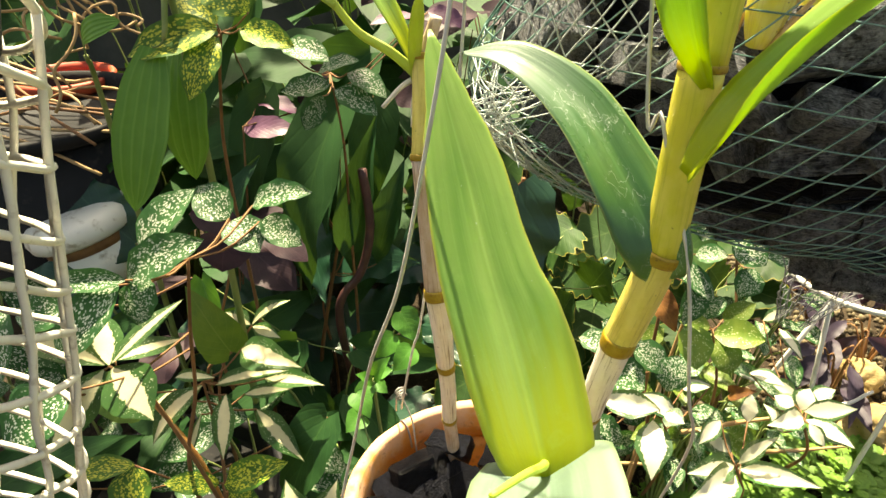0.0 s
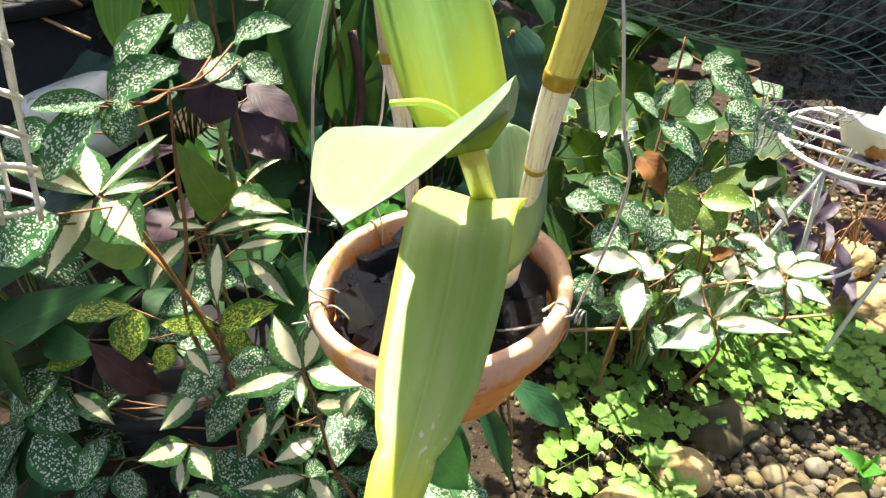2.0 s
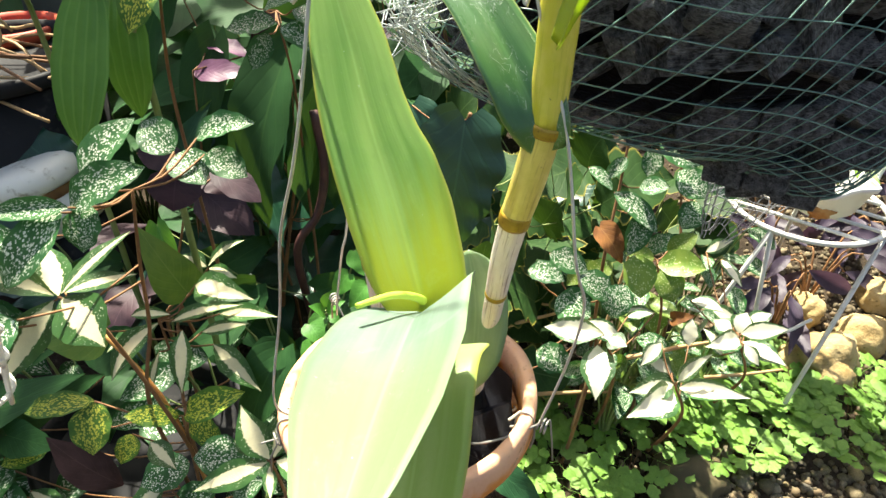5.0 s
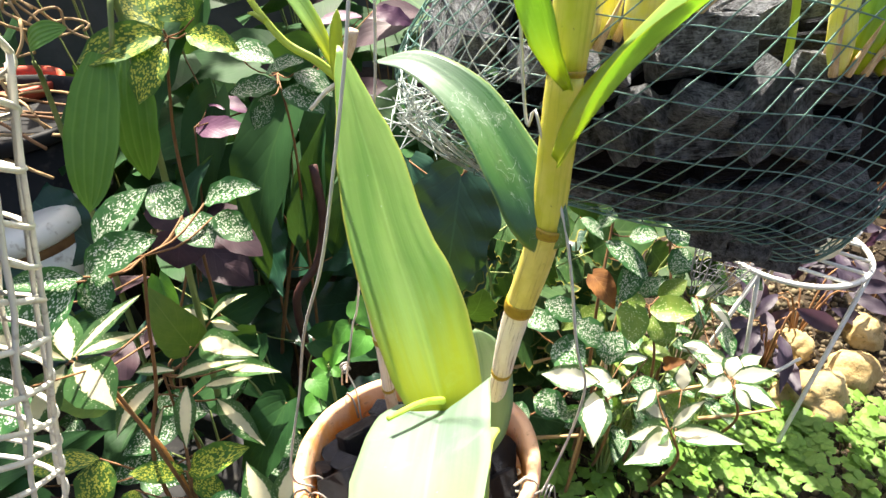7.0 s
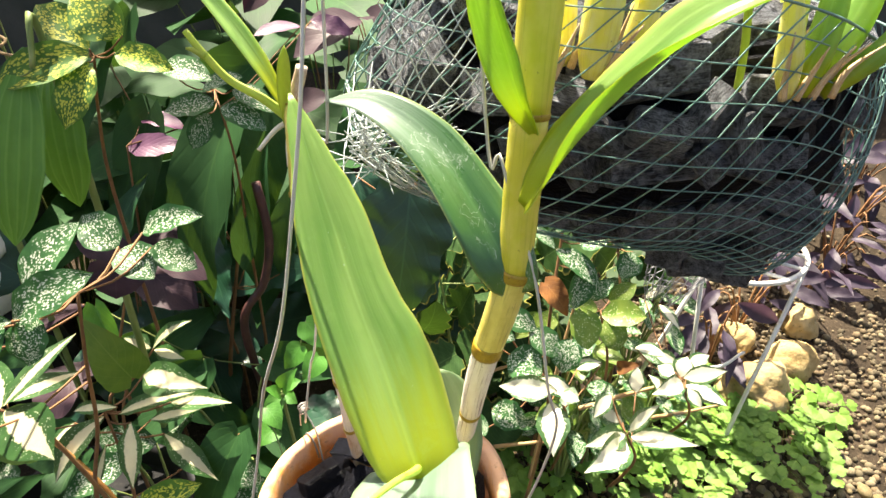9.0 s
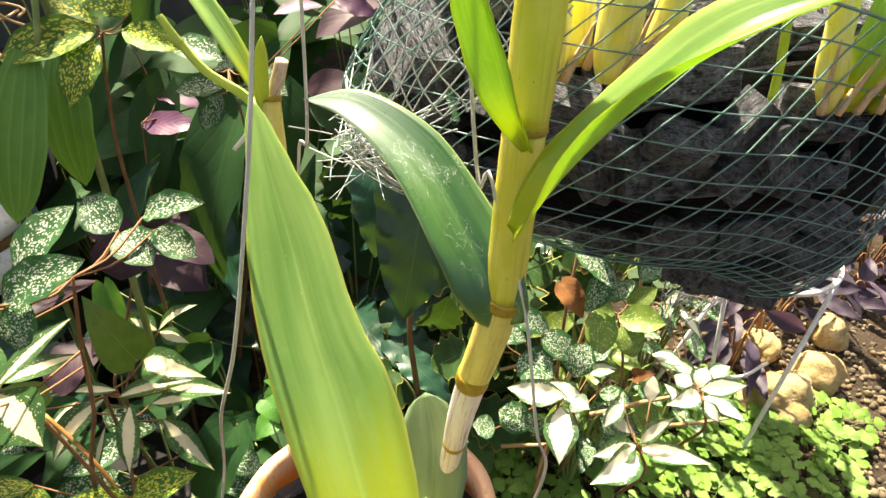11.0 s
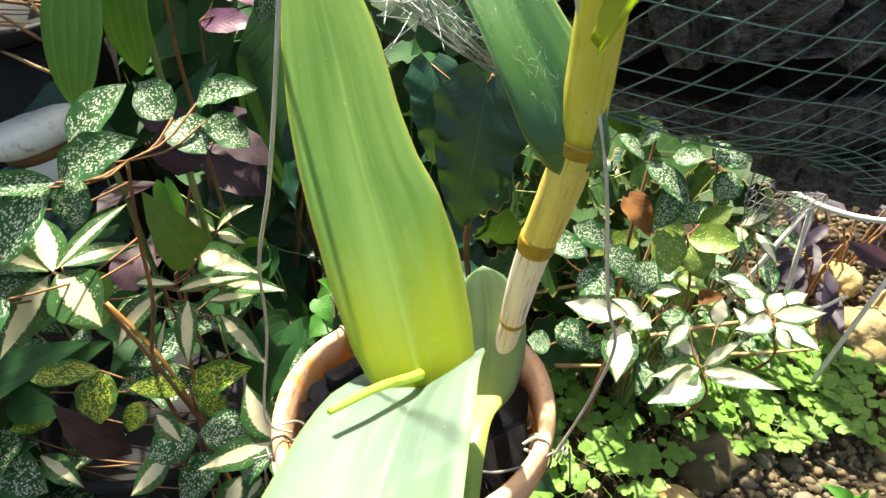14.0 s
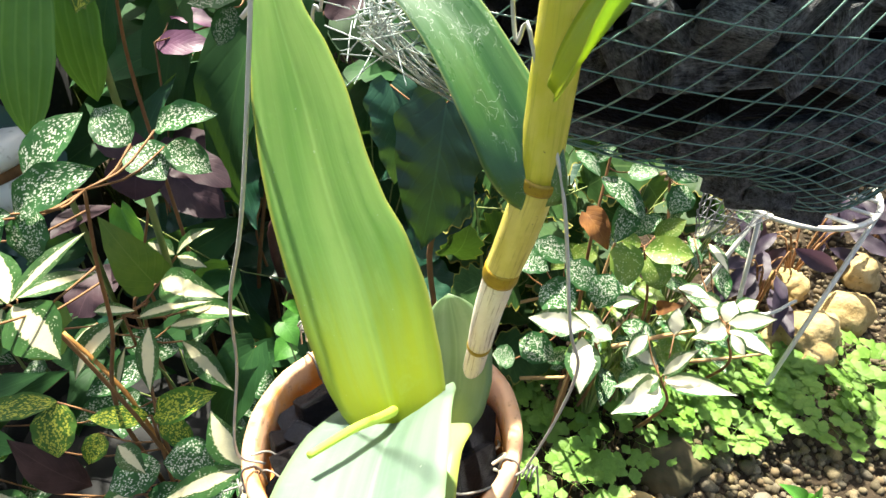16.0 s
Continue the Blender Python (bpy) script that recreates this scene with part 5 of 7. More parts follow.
def bulb_orchid(at, bulbs, label):
    """A clump of swollen yellow-green bulbs; each is given by its foot, its lean, its length and its thickness."""
    root = thing("orchid_clump", at, label, "plant", "orchids in the net basket")
    c = Vector(at)
    for i, (dx, dy, lx, ly, long, thick, green) in enumerate(bulbs):
        b = c + Vector((dx, dy, -0.016))
        t = b + Vector((lx, ly, 1)).normalized() * long
        bulb = rod("bulb", [b, b.lerp(t, 0.45) + Vector((0.10 * lx * long, -0.003, 0)), t], lambda s: thick * (0.30 + 0.82 * math.sin(math.pi * (0.03 + 0.9 * s) ** 0.7)), LEAF["orchid"] if green else BULB, root, sides=14)
        for j in range(2 if i % 2 == 0 else 1):
            w = (-1 if j else 1) * thick
            rod("husk", [b + Vector((w * 0.6, -thick * 0.5, 0)), b + Vector((w * 1.2, -thick * 0.95, 0.016)), b + Vector((w * 1.7 + 0.004 * i, -thick * 1.3, 0.030 + 0.008 * j))],
                lambda s: 0.0027 * (1 - 0.85 * s), HUSK, bulb, "dry tan papery husk", sides=7)
        m = leaf_matrix(t - Vector((0, 0, 0.018)), t + Vector((lx * 0.08 + (0.02 if i % 2 else -0.02), 0.0, 0.06)), 0.018, (0.4 if i % 2 else -0.4, -0.8, 0.4))
        ob = new("leaf", unit_leaf("strap", "orchid", i % 5))
        ob.matrix_basis = m
        under(ob, root)
    return root


bulb_orchid((0.242, 0.410, 0.887), ((-0.020, -0.004, -0.10, 0.05, 0.080, 0.0085, 0), (0.006, -0.008, 0.05, 0.05, 0.090, 0.0095, 0), (0.030, 0.004, 0.15, 0.10, 0.085, 0.0075, 0), (-0.004, 0.016, -0.05, 0.20, 0.085, 0.008, 0)),
            "clump of yellow orchid bulbs behind the cane in the charcoal")
bulb_orchid((0.372, 0.405, 0.874), ((-0.010, -0.006, -0.16, 0.10, 0.070, 0.0064, 0), (0.000, -0.004, 0.10, 0.12, 0.090, 0.0074, 1), (0.008, 0.004, 0.40, 0.15, 0.095, 0.0084, 1), (0.013, -0.004, 0.78, 0.05, 0.085, 0.0058, 1), (-0.004, 0.012, 0.0, 0.15, 0.090, 0.0060, 0)),
            "clump of green-tipped orchid shoots with dry tan husks in the charcoal")
rod("shoot", [(0.334, 0.402, 0.862), (0.330, 0.398, 0.884), (0.323, 0.394, 0.915), (0.316, 0.390, 0.955)], 0.0022, LEAF["shoot"], basket, "slender green shoot in the netting", sides=8)


# ---- hanging wire cage ----
CAGE_LOW, CAGE_TOP, CAGE_R = Vector((-0.045, 0.178, 0.7905)), Vector((0.028, 0.187, 1.037)), 0.056
cage = thing("wire_cage", CAGE_LOW, "hanging cage of cream-coated wire hoops and uprights", "hanging basket")
axis = CAGE_TOP - CAGE_LOW
ca, cb = Vector((0.98, 0.0, -0.2)), Vector((0, 0.825, -0.565))


def cage_point(angle, s):
    r = CAGE_R * (1 - 0.32 * s) * (1 + 0.03 * noise.noise(Vector((angle, s * 4, 0))))
    return CAGE_LOW + axis * s + r * (math.cos(angle) * ca + math.sin(angle) * cb)


for k in range(16):
    a = 2 * math.pi * k / 16
    bm = bmesh.new()
    tube(bm, [cage_point(a + 0.08 * noise.noise(Vector((k, i * 0.25, 0))), -0.012 + 0.63 * i / 20) for i in range(21)], 0.00085, 6)
    part("upright_wire", bm, CAGE, cage)
for k in range(12):
    bm = bmesh.new()
    s0 = k / 18
    tube(bm, [cage_point(2 * math.pi * i / 60, s0 + 0.010 * math.sin(2 * math.pi * i / 60 * 2 + k * 1.3) + 0.004 * noise.noise(Vector((k, i * 0.3, 2)))) for i in range(61)], 0.00095, 6, False)
    part("hoop", bm, CAGE, cage)
for k in (0, 5, 11):
    rod("hanger_wire", [cage_point(2 * math.pi * k / 16, 0.61), cage_point(2 * math.pi * k / 16, 1.0) + Vector((-0.025, 0.01, 0)), Vector((0.03, 0.24, 1.20)), HOOK], 0.0007, CAGE, cage)
inner_m = Matrix.Translation(CAGE_LOW + axis * 0.12 + Vector((-0.006, 0.0, 0))) @ Vector((0, 0, 1)).rotation_difference(axis.normalized()).to_matrix().to_4x4()
inner = thing("black_pot", inner_m.translation, "black-brown plastic pot inside the wire cage", "flower pot")
for name, profile in (("body", [(0.0, 0.0), (0.036, 0.0), (0.040, 0.008), (0.043, 0.108), (0.041, 0.110), (0.038, 0.02), (0.0, 0.02)]), ("rim", [(0.041, 0.108), (0.045, 0.112), (0.045, 0.124), (0.040, 0.124), (0.040, 0.110), (0.041, 0.108)])):
    bm = bmesh.new()
    lathe(bm, profile, (0, 0, 0), 40)
    bm.transform(inner_m)
    part(name, bm, BLACK_PLASTIC, inner)


# ---- white wire plant stand ----
RC, RR, RZ = Vector((0.745, 0.975, 0.0)), 0.122, 0.388
stand = thing("plant_stand", (RC.x, RC.y, height(RC.x, RC.y)), "low white-painted wire plant stand with splayed legs", "plant stand")
bm = bmesh.new()
tube(bm, [Vector((RC.x + RR * math.cos(2 * math.pi * i / 48), RC.y + RR * math.sin(2 * math.pi * i / 48), RZ)) for i in range(49)], 0.0046, 8, False)
part("ring", bm, WHITE_PAINT, stand)
for k in range(4):
    x = RC.x - 0.069 + 0.046 * k
    h = math.sqrt(max(0.0, RR**2 - (x - RC.x) ** 2))
    a, b = Vector((-h, x - RC.x, 0)), Vector((h, x - RC.x, 0))
    turn = Matrix.Rotation(radians(-38), 3, "Z")
    rod("slat", [RC + turn @ a + Vector((0, 0, RZ + 0.002)), RC + turn @ b + Vector((0, 0, RZ + 0.002))], 0.0032, WHITE_PAINT, stand, steps=2, sides=8)
for angle, fx, fy in ((222, 0.700, 0.900), (318, 0.715, 0.800), (222, 0.570, 0.920), (60, 0.86, 1.20)):
    top = RC + Vector((RR * math.cos(radians(angle)), RR * math.sin(radians(angle)), RZ))
    foot = Vector((fx, fy, 0))
    foot.z = height(foot.x, foot.y) + 0.003
    rod("leg", [top, foot], 0.0038, WHITE_PAINT, stand, steps=2, sides=8)
rod("brace", [(0.575, 0.93, 0.20), (0.693, 0.862, 0.205), (0.78, 0.90, 0.20)], 0.003, WHITE_PAINT, stand)

bm = bmesh.new()
lathe(bm, [(0.0, 0.0), (0.048, 0.0), (0.056, 0.006), (0.070, 0.060), (0.074, 0.062), (0.076, 0.072), (0.072, 0.074), (0.066, 0.066), (0.054, 0.012), (0.0, 0.012)], (0, 0, 0), 40)
for v in bm.verts:
    a, rise = math.atan2(v.co.y, v.co.x), min(1.0, v.co.z / 0.06)
    v.co *= 0.98 + 0.09 * rise * math.cos(6 * a + 0.5)
    v.co.z += 0.006 * rise * math.cos(5 * a + 1.0)
    v.co += 0.003 * noise.noise_vector(v.co * 30)
dish = part("white_dish", bm, WHITE_PLASTIC)
dish.matrix_basis = Matrix.Translation((0.765, 0.975, RZ + 0.008)) @ Euler((radians(10), radians(-8), 0)).to_matrix().to_4x4()
placed[dish.name] = dish.matrix_basis.copy()
tagged(dish, "chipped white plastic dish with a rusty stain on the wire stand", "dish")
bm = bmesh.new()
lump(bm, (0.020, 0.004, 0.010), 0.6, 2.4, 4, 3)
stain = part("rust_patch", bm, RUST, dish, "orange rust stain on the dish")
stain.matrix_basis = Matrix.Translation((0.735, 0.915, RZ + 0.018))
greens = thing("houseplant", (0.79, 0.985, RZ + 0.03), "small plant with drooping olive-green leaves in the white dish", "plant")
for k, (dx, dy, dz) in enumerate(((-0.035, -0.075, 0.005), (0.0, -0.08, 0.0), (0.03, -0.07, 0.012), (0.045, -0.02, 0.03), (-0.02, 0.02, 0.045))):
    a = Vector((0.80, 0.985, RZ + 0.075))
    rod("leaf_stalk", [(0.79, 0.985, RZ + 0.03), a.lerp(Vector((0.79, 0.985, RZ + 0.03)), 0.4), a], 0.0016, TWIG_GREEN, greens, sides=5)
    leaf_on(greens, "olive", a, a + Vector((dx, dy, dz)), 0.020)


# ---- pots and clutter in the shade ----
def pot_body(name, at, r, h, material, label, lip=0.008):
    """A tapered plastic pot: a body with a rolled rim."""
    root = thing(name, at, label, "flower pot")
    bm = bmesh.new()
    lathe(bm, [(0, 0), (r * 0.74, 0), (r * 0.78, 0.004), (r * 0.96, h - 0.03), (r * 0.93, h - 0.03), (r * 0.90, h - 0.036), (0, h - 0.04)], at, 56)
    part("body", bm, material, root)
    bm = bmesh.new()
    lathe(bm, [(r * 0.94, h - 0.030), (r * 0.97, h - 0.027), (r + lip * 0.4, h - 0.024), (r + lip, h - 0.018), (r + lip, h - 0.004), (r + lip * 0.6, h), (r - 0.002, h), (r - 0.006, h - 0.01), (r * 0.92, h - 0.033)], at, 56)
    part("rim", bm, material, root)
    return root


pot_body("black_pot", (-0.27, 0.64, height(-0.27, 0.64) - 0.004), 0.135, 0.215, BLACK_PLASTIC, "large black plastic pot among the leaves")
pot_body("black_pot", (-0.66, 1.13, height(-0.66, 1.13) - 0.004), 0.20, 0.50, BLACK_PLASTIC, "tall black plastic pot in the shade")
tub = thing("cream_pot", (-0.450, 1.00, height(-0.450, 1.00) - 0.004), "cream plastic tub with a brown band under its lip", "flower pot")
tub_m = Matrix.Translation((-0.450, 1.00, height(-0.450, 1.00) - 0.004)) @ Euler((0, radians(-14), 0)).to_matrix().to_4x4()
# the base is coloured black in place of leaf cover and shade
for name, profile, material, label in (("base", [(0, 0), (0.060, 0), (0.064, 0.01), (0.066, 0.285), (0, 0.285)], BLACK_PLASTIC, "dark lower half"),
                                       ("body", [(0.060, 0.284), (0.071, 0.284), (0.073, 0.345), (0.069, 0.346), (0, 0.34)], CREAM_POT, ""),
                                       ("band", [(0.068, 0.345), (0.0725, 0.346), (0.0725, 0.364), (0.068, 0.365)], TWIG, "brown band below the lip"),
                                       ("rim", [(0.068, 0.364), (0.080, 0.364), (0.087, 0.369), (0.090, 0.382), (0.086, 0.398), (0.074, 0.406), (0.050, 0.410), (0, 0.411)], CREAM_POT, "thick rounded cream lip and lid")):
    bm = bmesh.new()
    lathe(bm, profile, (0, 0, 0), 56)
    bm.transform(tub_m)
    part(name, bm, material, tub, label)
pot_body("red_pot", (-0.72, 1.34, height(-0.72, 1.34) - 0.004), 0.09, 0.46, RED, "faded red plastic pot in the shade")

tangle = random.Random(31)
roots = thing("dry_roots", (-0.46, 1.0, 0.72), "tangle of dry tan roots and runners hanging in the shade", "roots")
for k in range(26):
    p = Vector((-0.48 + tangle.gauss(0, 0.045), 1.02 + tangle.gauss(0, 0.03), 0.80 + tangle.gauss(0, 0.045)))
    d = Vector((tangle.gauss(0, 1), tangle.gauss(0, 0.6), tangle.gauss(0, 1))).normalized()
    pts = [p]
    for i in range(5):
        d = (d + 0.8 * Vector((tangle.gauss(0, 1), tangle.gauss(0, 1), tangle.gauss(0, 1)))).normalized()
        pts.append(pts[-1] + d * 0.028)
    rod("root", pts, 0.0022, TWIG_TAN, roots, steps=16, sides=5)
runners = thing("dry_runners", (-0.60, 1.1, 0.6), "brown fallen stems lying over the black pot", "twigs")
for k in range(11):
    y = 1.02 + 0.02 * k
    z = 0.585 + tangle.uniform(-0.035, 0.05)
    rod("twig", [(-0.80, y + tangle.uniform(-0.12, 0.12), z + tangle.uniform(-0.06, 0.06)), (-0.62 + tangle.uniform(-0.05, 0.05), y - 0.02, z + tangle.uniform(-0.03, 0.05)), (-0.46 + tangle.uniform(-0.06, 0.03), y + tangle.uniform(-0.10, 0.06), z + tangle.uniform(-0.06, 0.03))], 0.0028, TWIG if k % 2 else TWIG_TAN, runners, steps=10, sides=5)

dry = random.Random(41)
for x, y, z, dx, dy, dz in ((0.36, 0.76, 0.08, 0.06, 0.06, 0.34), (0.43, 0.84, 0.08, 0.03, 0.03, 0.33), (0.40, 0.70, 0.30, 0.16, 0.02, 0.02), (0.55, 0.78, 0.18, 0.13, 0.0, 0.02), (0.30, 0.78, 0.14, 0.10, -0.05, 0.06),
                            (0.24, 0.85, 0.22, 0.12, -0.03, 0.07), (0.20, 0.90, 0.25, 0.14, 0.02, -0.04)):
    a, b = Vector((x, y, z)), Vector((x + dx, y + dy, z + dz))
    ob = rod("dry_twig", [a, a.lerp(b, 0.5) + Vector((dry.uniform(-0.01, 0.01), 0, dry.uniform(-0.01, 0.01))), b], lambda s: 0.0034 * (1 - 0.4 * s), TWIG_TAN, wobble=0.3)
    tagged(ob, "dry straw-coloured twig among the leaves", "twig", "dry twigs")


def ground_point(p):
    return Vector((p[0] + 0.02, p[1], height(p[0] + 0.02, p[1]) - 0.01))


line = [(-0.245, 0.6, 0.427), (-0.211, 0.585, 0.392), (-0.182, 0.57, 0.351), (-0.16, 0.555, 0.287)]
ob = rod("woody_stem", [*line, Vector(line[-1]).lerp(ground_point(line[-1]), 0.5), ground_point(line[-1])], 0.0024, STEM_ORANGE, wobble=0.2, sides=8)
tagged(ob, "bare orange-brown woody stem leaning across the dracaenas", "stem")
line = [(-0.045, 0.93, 0.563), (-0.037, 0.92, 0.475), (-0.053, 0.91, 0.4), (-0.091, 0.9, 0.335)]
ob = rod("leaf_stalk", [*line, Vector(line[-1]).lerp(ground_point(line[-1]), 0.5), ground_point(line[-1])], 0.0068, STEM_MAROON, wobble=0.1, sides=10)
tagged(ob, "thick dark maroon stalk of a shade plant", "stem")


# ---- planting near the pot ----
plant("striped_dracaena", "tall dracaena with cream-striped leaves in whorls among the foliage", "white",
      [(-0.205, 0.507, 0.557), (-0.179, 0.515, 0.508), (-0.157, 0.550, 0.286)],
      [
       (-0.205, 0.507, 0.558, -0.230, 0.550, 0.586, 0.036),
       (-0.202, 0.507, 0.560, -0.152, 0.560, 0.597, 0.025),
       (-0.203, 0.507, 0.555, -0.155, 0.470, 0.530, 0.052),
       (-0.211, 0.507, 0.552, -0.257, 0.460, 0.492, 0.040),
       (-0.209, 0.507, 0.558, -0.290, 0.510, 0.581, 0.030),
       (-0.215, 0.530, 0.543, -0.180, 0.600, 0.517, 0.027),
      ])
plant("striped_dracaena", "slender dracaena with cream and green leaves behind the whorls", "white",
      [(-0.182, 0.770, 0.397), (-0.214, 0.760, 0.357), (-0.251, 0.750, 0.322)],
      [
       (-0.182, 0.770, 0.399, -0.119, 0.750, 0.460, 0.026),
       (-0.184, 0.770, 0.399, -0.220, 0.780, 0.412, 0.031),
       (-0.181, 0.770, 0.396, -0.134, 0.740, 0.403, 0.024),
      ])
plant("striped_dracaena", "dracaena with narrow cream leaves on thin brown twigs", "white",
      [(-0.192, 0.630, 0.426), (-0.185, 0.620, 0.334), (-0.170, 0.580, 0.273)],
      [
       (-0.142, 0.640, 0.468, -0.061, 0.600, 0.479, 0.040),
       (-0.178, 0.630, 0.420, -0.088, 0.620, 0.458, 0.023),
       (-0.117, 0.630, 0.433, -0.042, 0.600, 0.457, 0.025),
       (-0.177, 0.630, 0.431, -0.231, 0.640, 0.419, 0.016),
       (-0.194, 0.630, 0.418, -0.242, 0.580, 0.370, 0.032),
       (-0.163, 0.620, 0.415, -0.160, 0.570, 0.361, 0.035),
       (-0.130, 0.620, 0.393, -0.062, 0.560, 0.378, 0.033),
       (-0.199, 0.620, 0.381, -0.222, 0.600, 0.314, 0.013),
       (-0.160, 0.660, 0.377, -0.091, 0.640, 0.410, 0.018),
       (-0.248, 0.660, 0.381, -0.280, 0.640, 0.358, 0.019),
      ])
plant("striped_dracaena", "dracaena with a bright cream star of leaves beside the clay pot", "white",
      [(-0.030, 0.470, 0.371), (-0.026, 0.480, 0.300), (-0.027, 0.500, 0.146)],
      [
       (-0.031, 0.470, 0.375, -0.062, 0.500, 0.421, 0.038),
       (-0.026, 0.470, 0.378, -0.008, 0.500, 0.426, 0.030),
       (-0.034, 0.470, 0.370, -0.104, 0.440, 0.362, 0.030),
       (-0.024, 0.470, 0.372, 0.039, 0.440, 0.391, 0.034),
       (-0.032, 0.470, 0.364, -0.027, 0.440, 0.349, 0.015),
       (-0.042, 0.480, 0.369, -0.077, 0.500, 0.365, 0.019),
       (-0.026, 0.480, 0.302, 0.019, 0.460, 0.337, 0.024),
       (-0.069, 0.490, 0.267, -0.084, 0.470, 0.255, 0.021),
      ])
plant("striped_dracaena", "low dracaena with cream-striped leaves near the black pot", "white",
      [(-0.140, 0.500, 0.219), (-0.152, 0.500, 0.119)],
      [
       (-0.169, 0.500, 0.292, -0.219, 0.470, 0.250, 0.036),
       (-0.182, 0.520, 0.337, -0.145, 0.490, 0.330, 0.027),
       (-0.092, 0.490, 0.270, -0.117, 0.460, 0.220, 0.040),
       (-0.032, 0.480, 0.241, -0.078, 0.450, 0.233, 0.036),
       (-0.203, 0.490, 0.196, -0.243, 0.450, 0.217, 0.038),
       (-0.201, 0.490, 0.192, -0.169, 0.460, 0.166, 0.039),
       (-0.222, 0.490, 0.163, -0.220, 0.460, 0.131, 0.028),
       (-0.052, 0.470, 0.175, -0.127, 0.440, 0.186, 0.037),
       (-0.043, 0.460, 0.186, -0.004, 0.430, 0.169, 0.039),
       (-0.218, 0.470, 0.117, -0.153, 0.450, 0.138, 0.032),
       (-0.351, 0.520, 0.244, -0.289, 0.490, 0.228, 0.031),
       (0.033, 0.460, 0.359, 0.014, 0.450, 0.323, 0.020),
      ])
plant("spotted_dracaena", "dracaena with yellow-speckled dark green leaves", "spoty",
      [(-0.160, 0.560, 0.335), (-0.157, 0.550, 0.286), (-0.157, 0.540, 0.163)],
      [
       (-0.257, 0.560, 0.359, -0.338, 0.550, 0.349, 0.029),
       (-0.257, 0.560, 0.358, -0.255, 0.520, 0.312, 0.046),
       (-0.164, 0.560, 0.335, -0.216, 0.540, 0.357, 0.026),
       (-0.157, 0.560, 0.335, -0.078, 0.550, 0.389, 0.037),
       (-0.332, 0.560, 0.284, -0.380, 0.530, 0.278, 0.036),
       (-0.156, 0.570, 0.320, -0.121, 0.550, 0.289, 0.030),
       (-0.236, 0.570, 0.289, -0.243, 0.540, 0.270, 0.030),
      ])
plant("spotted_dracaena", "bushy dracaena with white-flecked green leaves low down", "spot",
      [(-0.247, 0.540, 0.202), (-0.261, 0.520, 0.061)],
      [
       (-0.146, 0.520, 0.303, -0.192, 0.490, 0.299, 0.047),
       (-0.079, 0.510, 0.323, -0.128, 0.500, 0.335, 0.047),
       (-0.119, 0.510, 0.272, -0.165, 0.470, 0.234, 0.057),
       (-0.101, 0.510, 0.252, -0.050, 0.490, 0.315, 0.047),
       (-0.418, 0.500, 0.178, -0.340, 0.460, 0.133, 0.075),
       (-0.290, 0.480, 0.146, -0.285, 0.450, 0.112, 0.067),
       (-0.460, 0.500, 0.149, -0.493, 0.480, 0.085, 0.056),
       (-0.405, 0.520, 0.247, -0.337, 0.490, 0.214, 0.063),
       (-0.366, 0.530, 0.269, -0.434, 0.500, 0.212, 0.067),
       (-0.350, 0.540, 0.188, -0.243, 0.530, 0.281, 0.053),
       (-0.062, 0.530, 0.316, -0.085, 0.500, 0.300, 0.044),
       (-0.021, 0.560, 0.326, 0.014, 0.570, 0.356, 0.038),
       (-0.180, 0.500, 0.168, -0.113, 0.470, 0.119, 0.057),
      ])
plant("spotted_dracaena", "dracaena with large silvery-white speckled leaves on a brown stem", "spot",
      [(-0.137, 0.560, 0.639), (-0.152, 0.560, 0.556), (-0.170, 0.570, 0.463), (-0.194, 0.560, 0.351)],
      [
       (-0.166, 0.510, 0.650, -0.104, 0.530, 0.679, 0.035),
       (-0.159, 0.530, 0.666, -0.122, 0.570, 0.706, 0.037),
       (-0.148, 0.510, 0.651, -0.155, 0.490, 0.618, 0.037),
       (-0.168, 0.500, 0.651, -0.221, 0.470, 0.595, 0.042),
       (-0.161, 0.500, 0.656, -0.230, 0.500, 0.649, 0.021),
       (-0.123, 0.630, 0.643, -0.162, 0.660, 0.664, 0.040),
       (-0.122, 0.630, 0.641, -0.086, 0.600, 0.624, 0.041),
       (-0.097, 0.630, 0.658, -0.034, 0.620, 0.680, 0.028),
       (-0.091, 0.630, 0.642, -0.047, 0.610, 0.627, 0.032),
       (-0.213, 0.500, 0.627, -0.269, 0.500, 0.614, 0.033),
       (-0.248, 0.470, 0.548, -0.279, 0.460, 0.535, 0.045),
       (-0.213, 0.460, 0.569, -0.260, 0.430, 0.534, 0.049),
      ])
plant("spotted_dracaena", "dracaena with yellow-and-white blotched leaves high in the shade", "spoty",
      [(-0.150, 0.760, 0.792), (-0.178, 0.800, 0.720), (-0.204, 0.840, 0.599)],
      [
       (-0.146, 0.740, 0.800, -0.236, 0.720, 0.776, 0.044),
       (-0.149, 0.740, 0.792, -0.172, 0.700, 0.738, 0.038),
       (-0.153, 0.760, 0.800, -0.205, 0.790, 0.838, 0.044),
       (-0.118, 0.760, 0.812, -0.165, 0.775, 0.846, 0.050),
       (-0.125, 0.750, 0.798, -0.066, 0.730, 0.786, 0.030),
      ], (0.05, -0.72, 0.68))
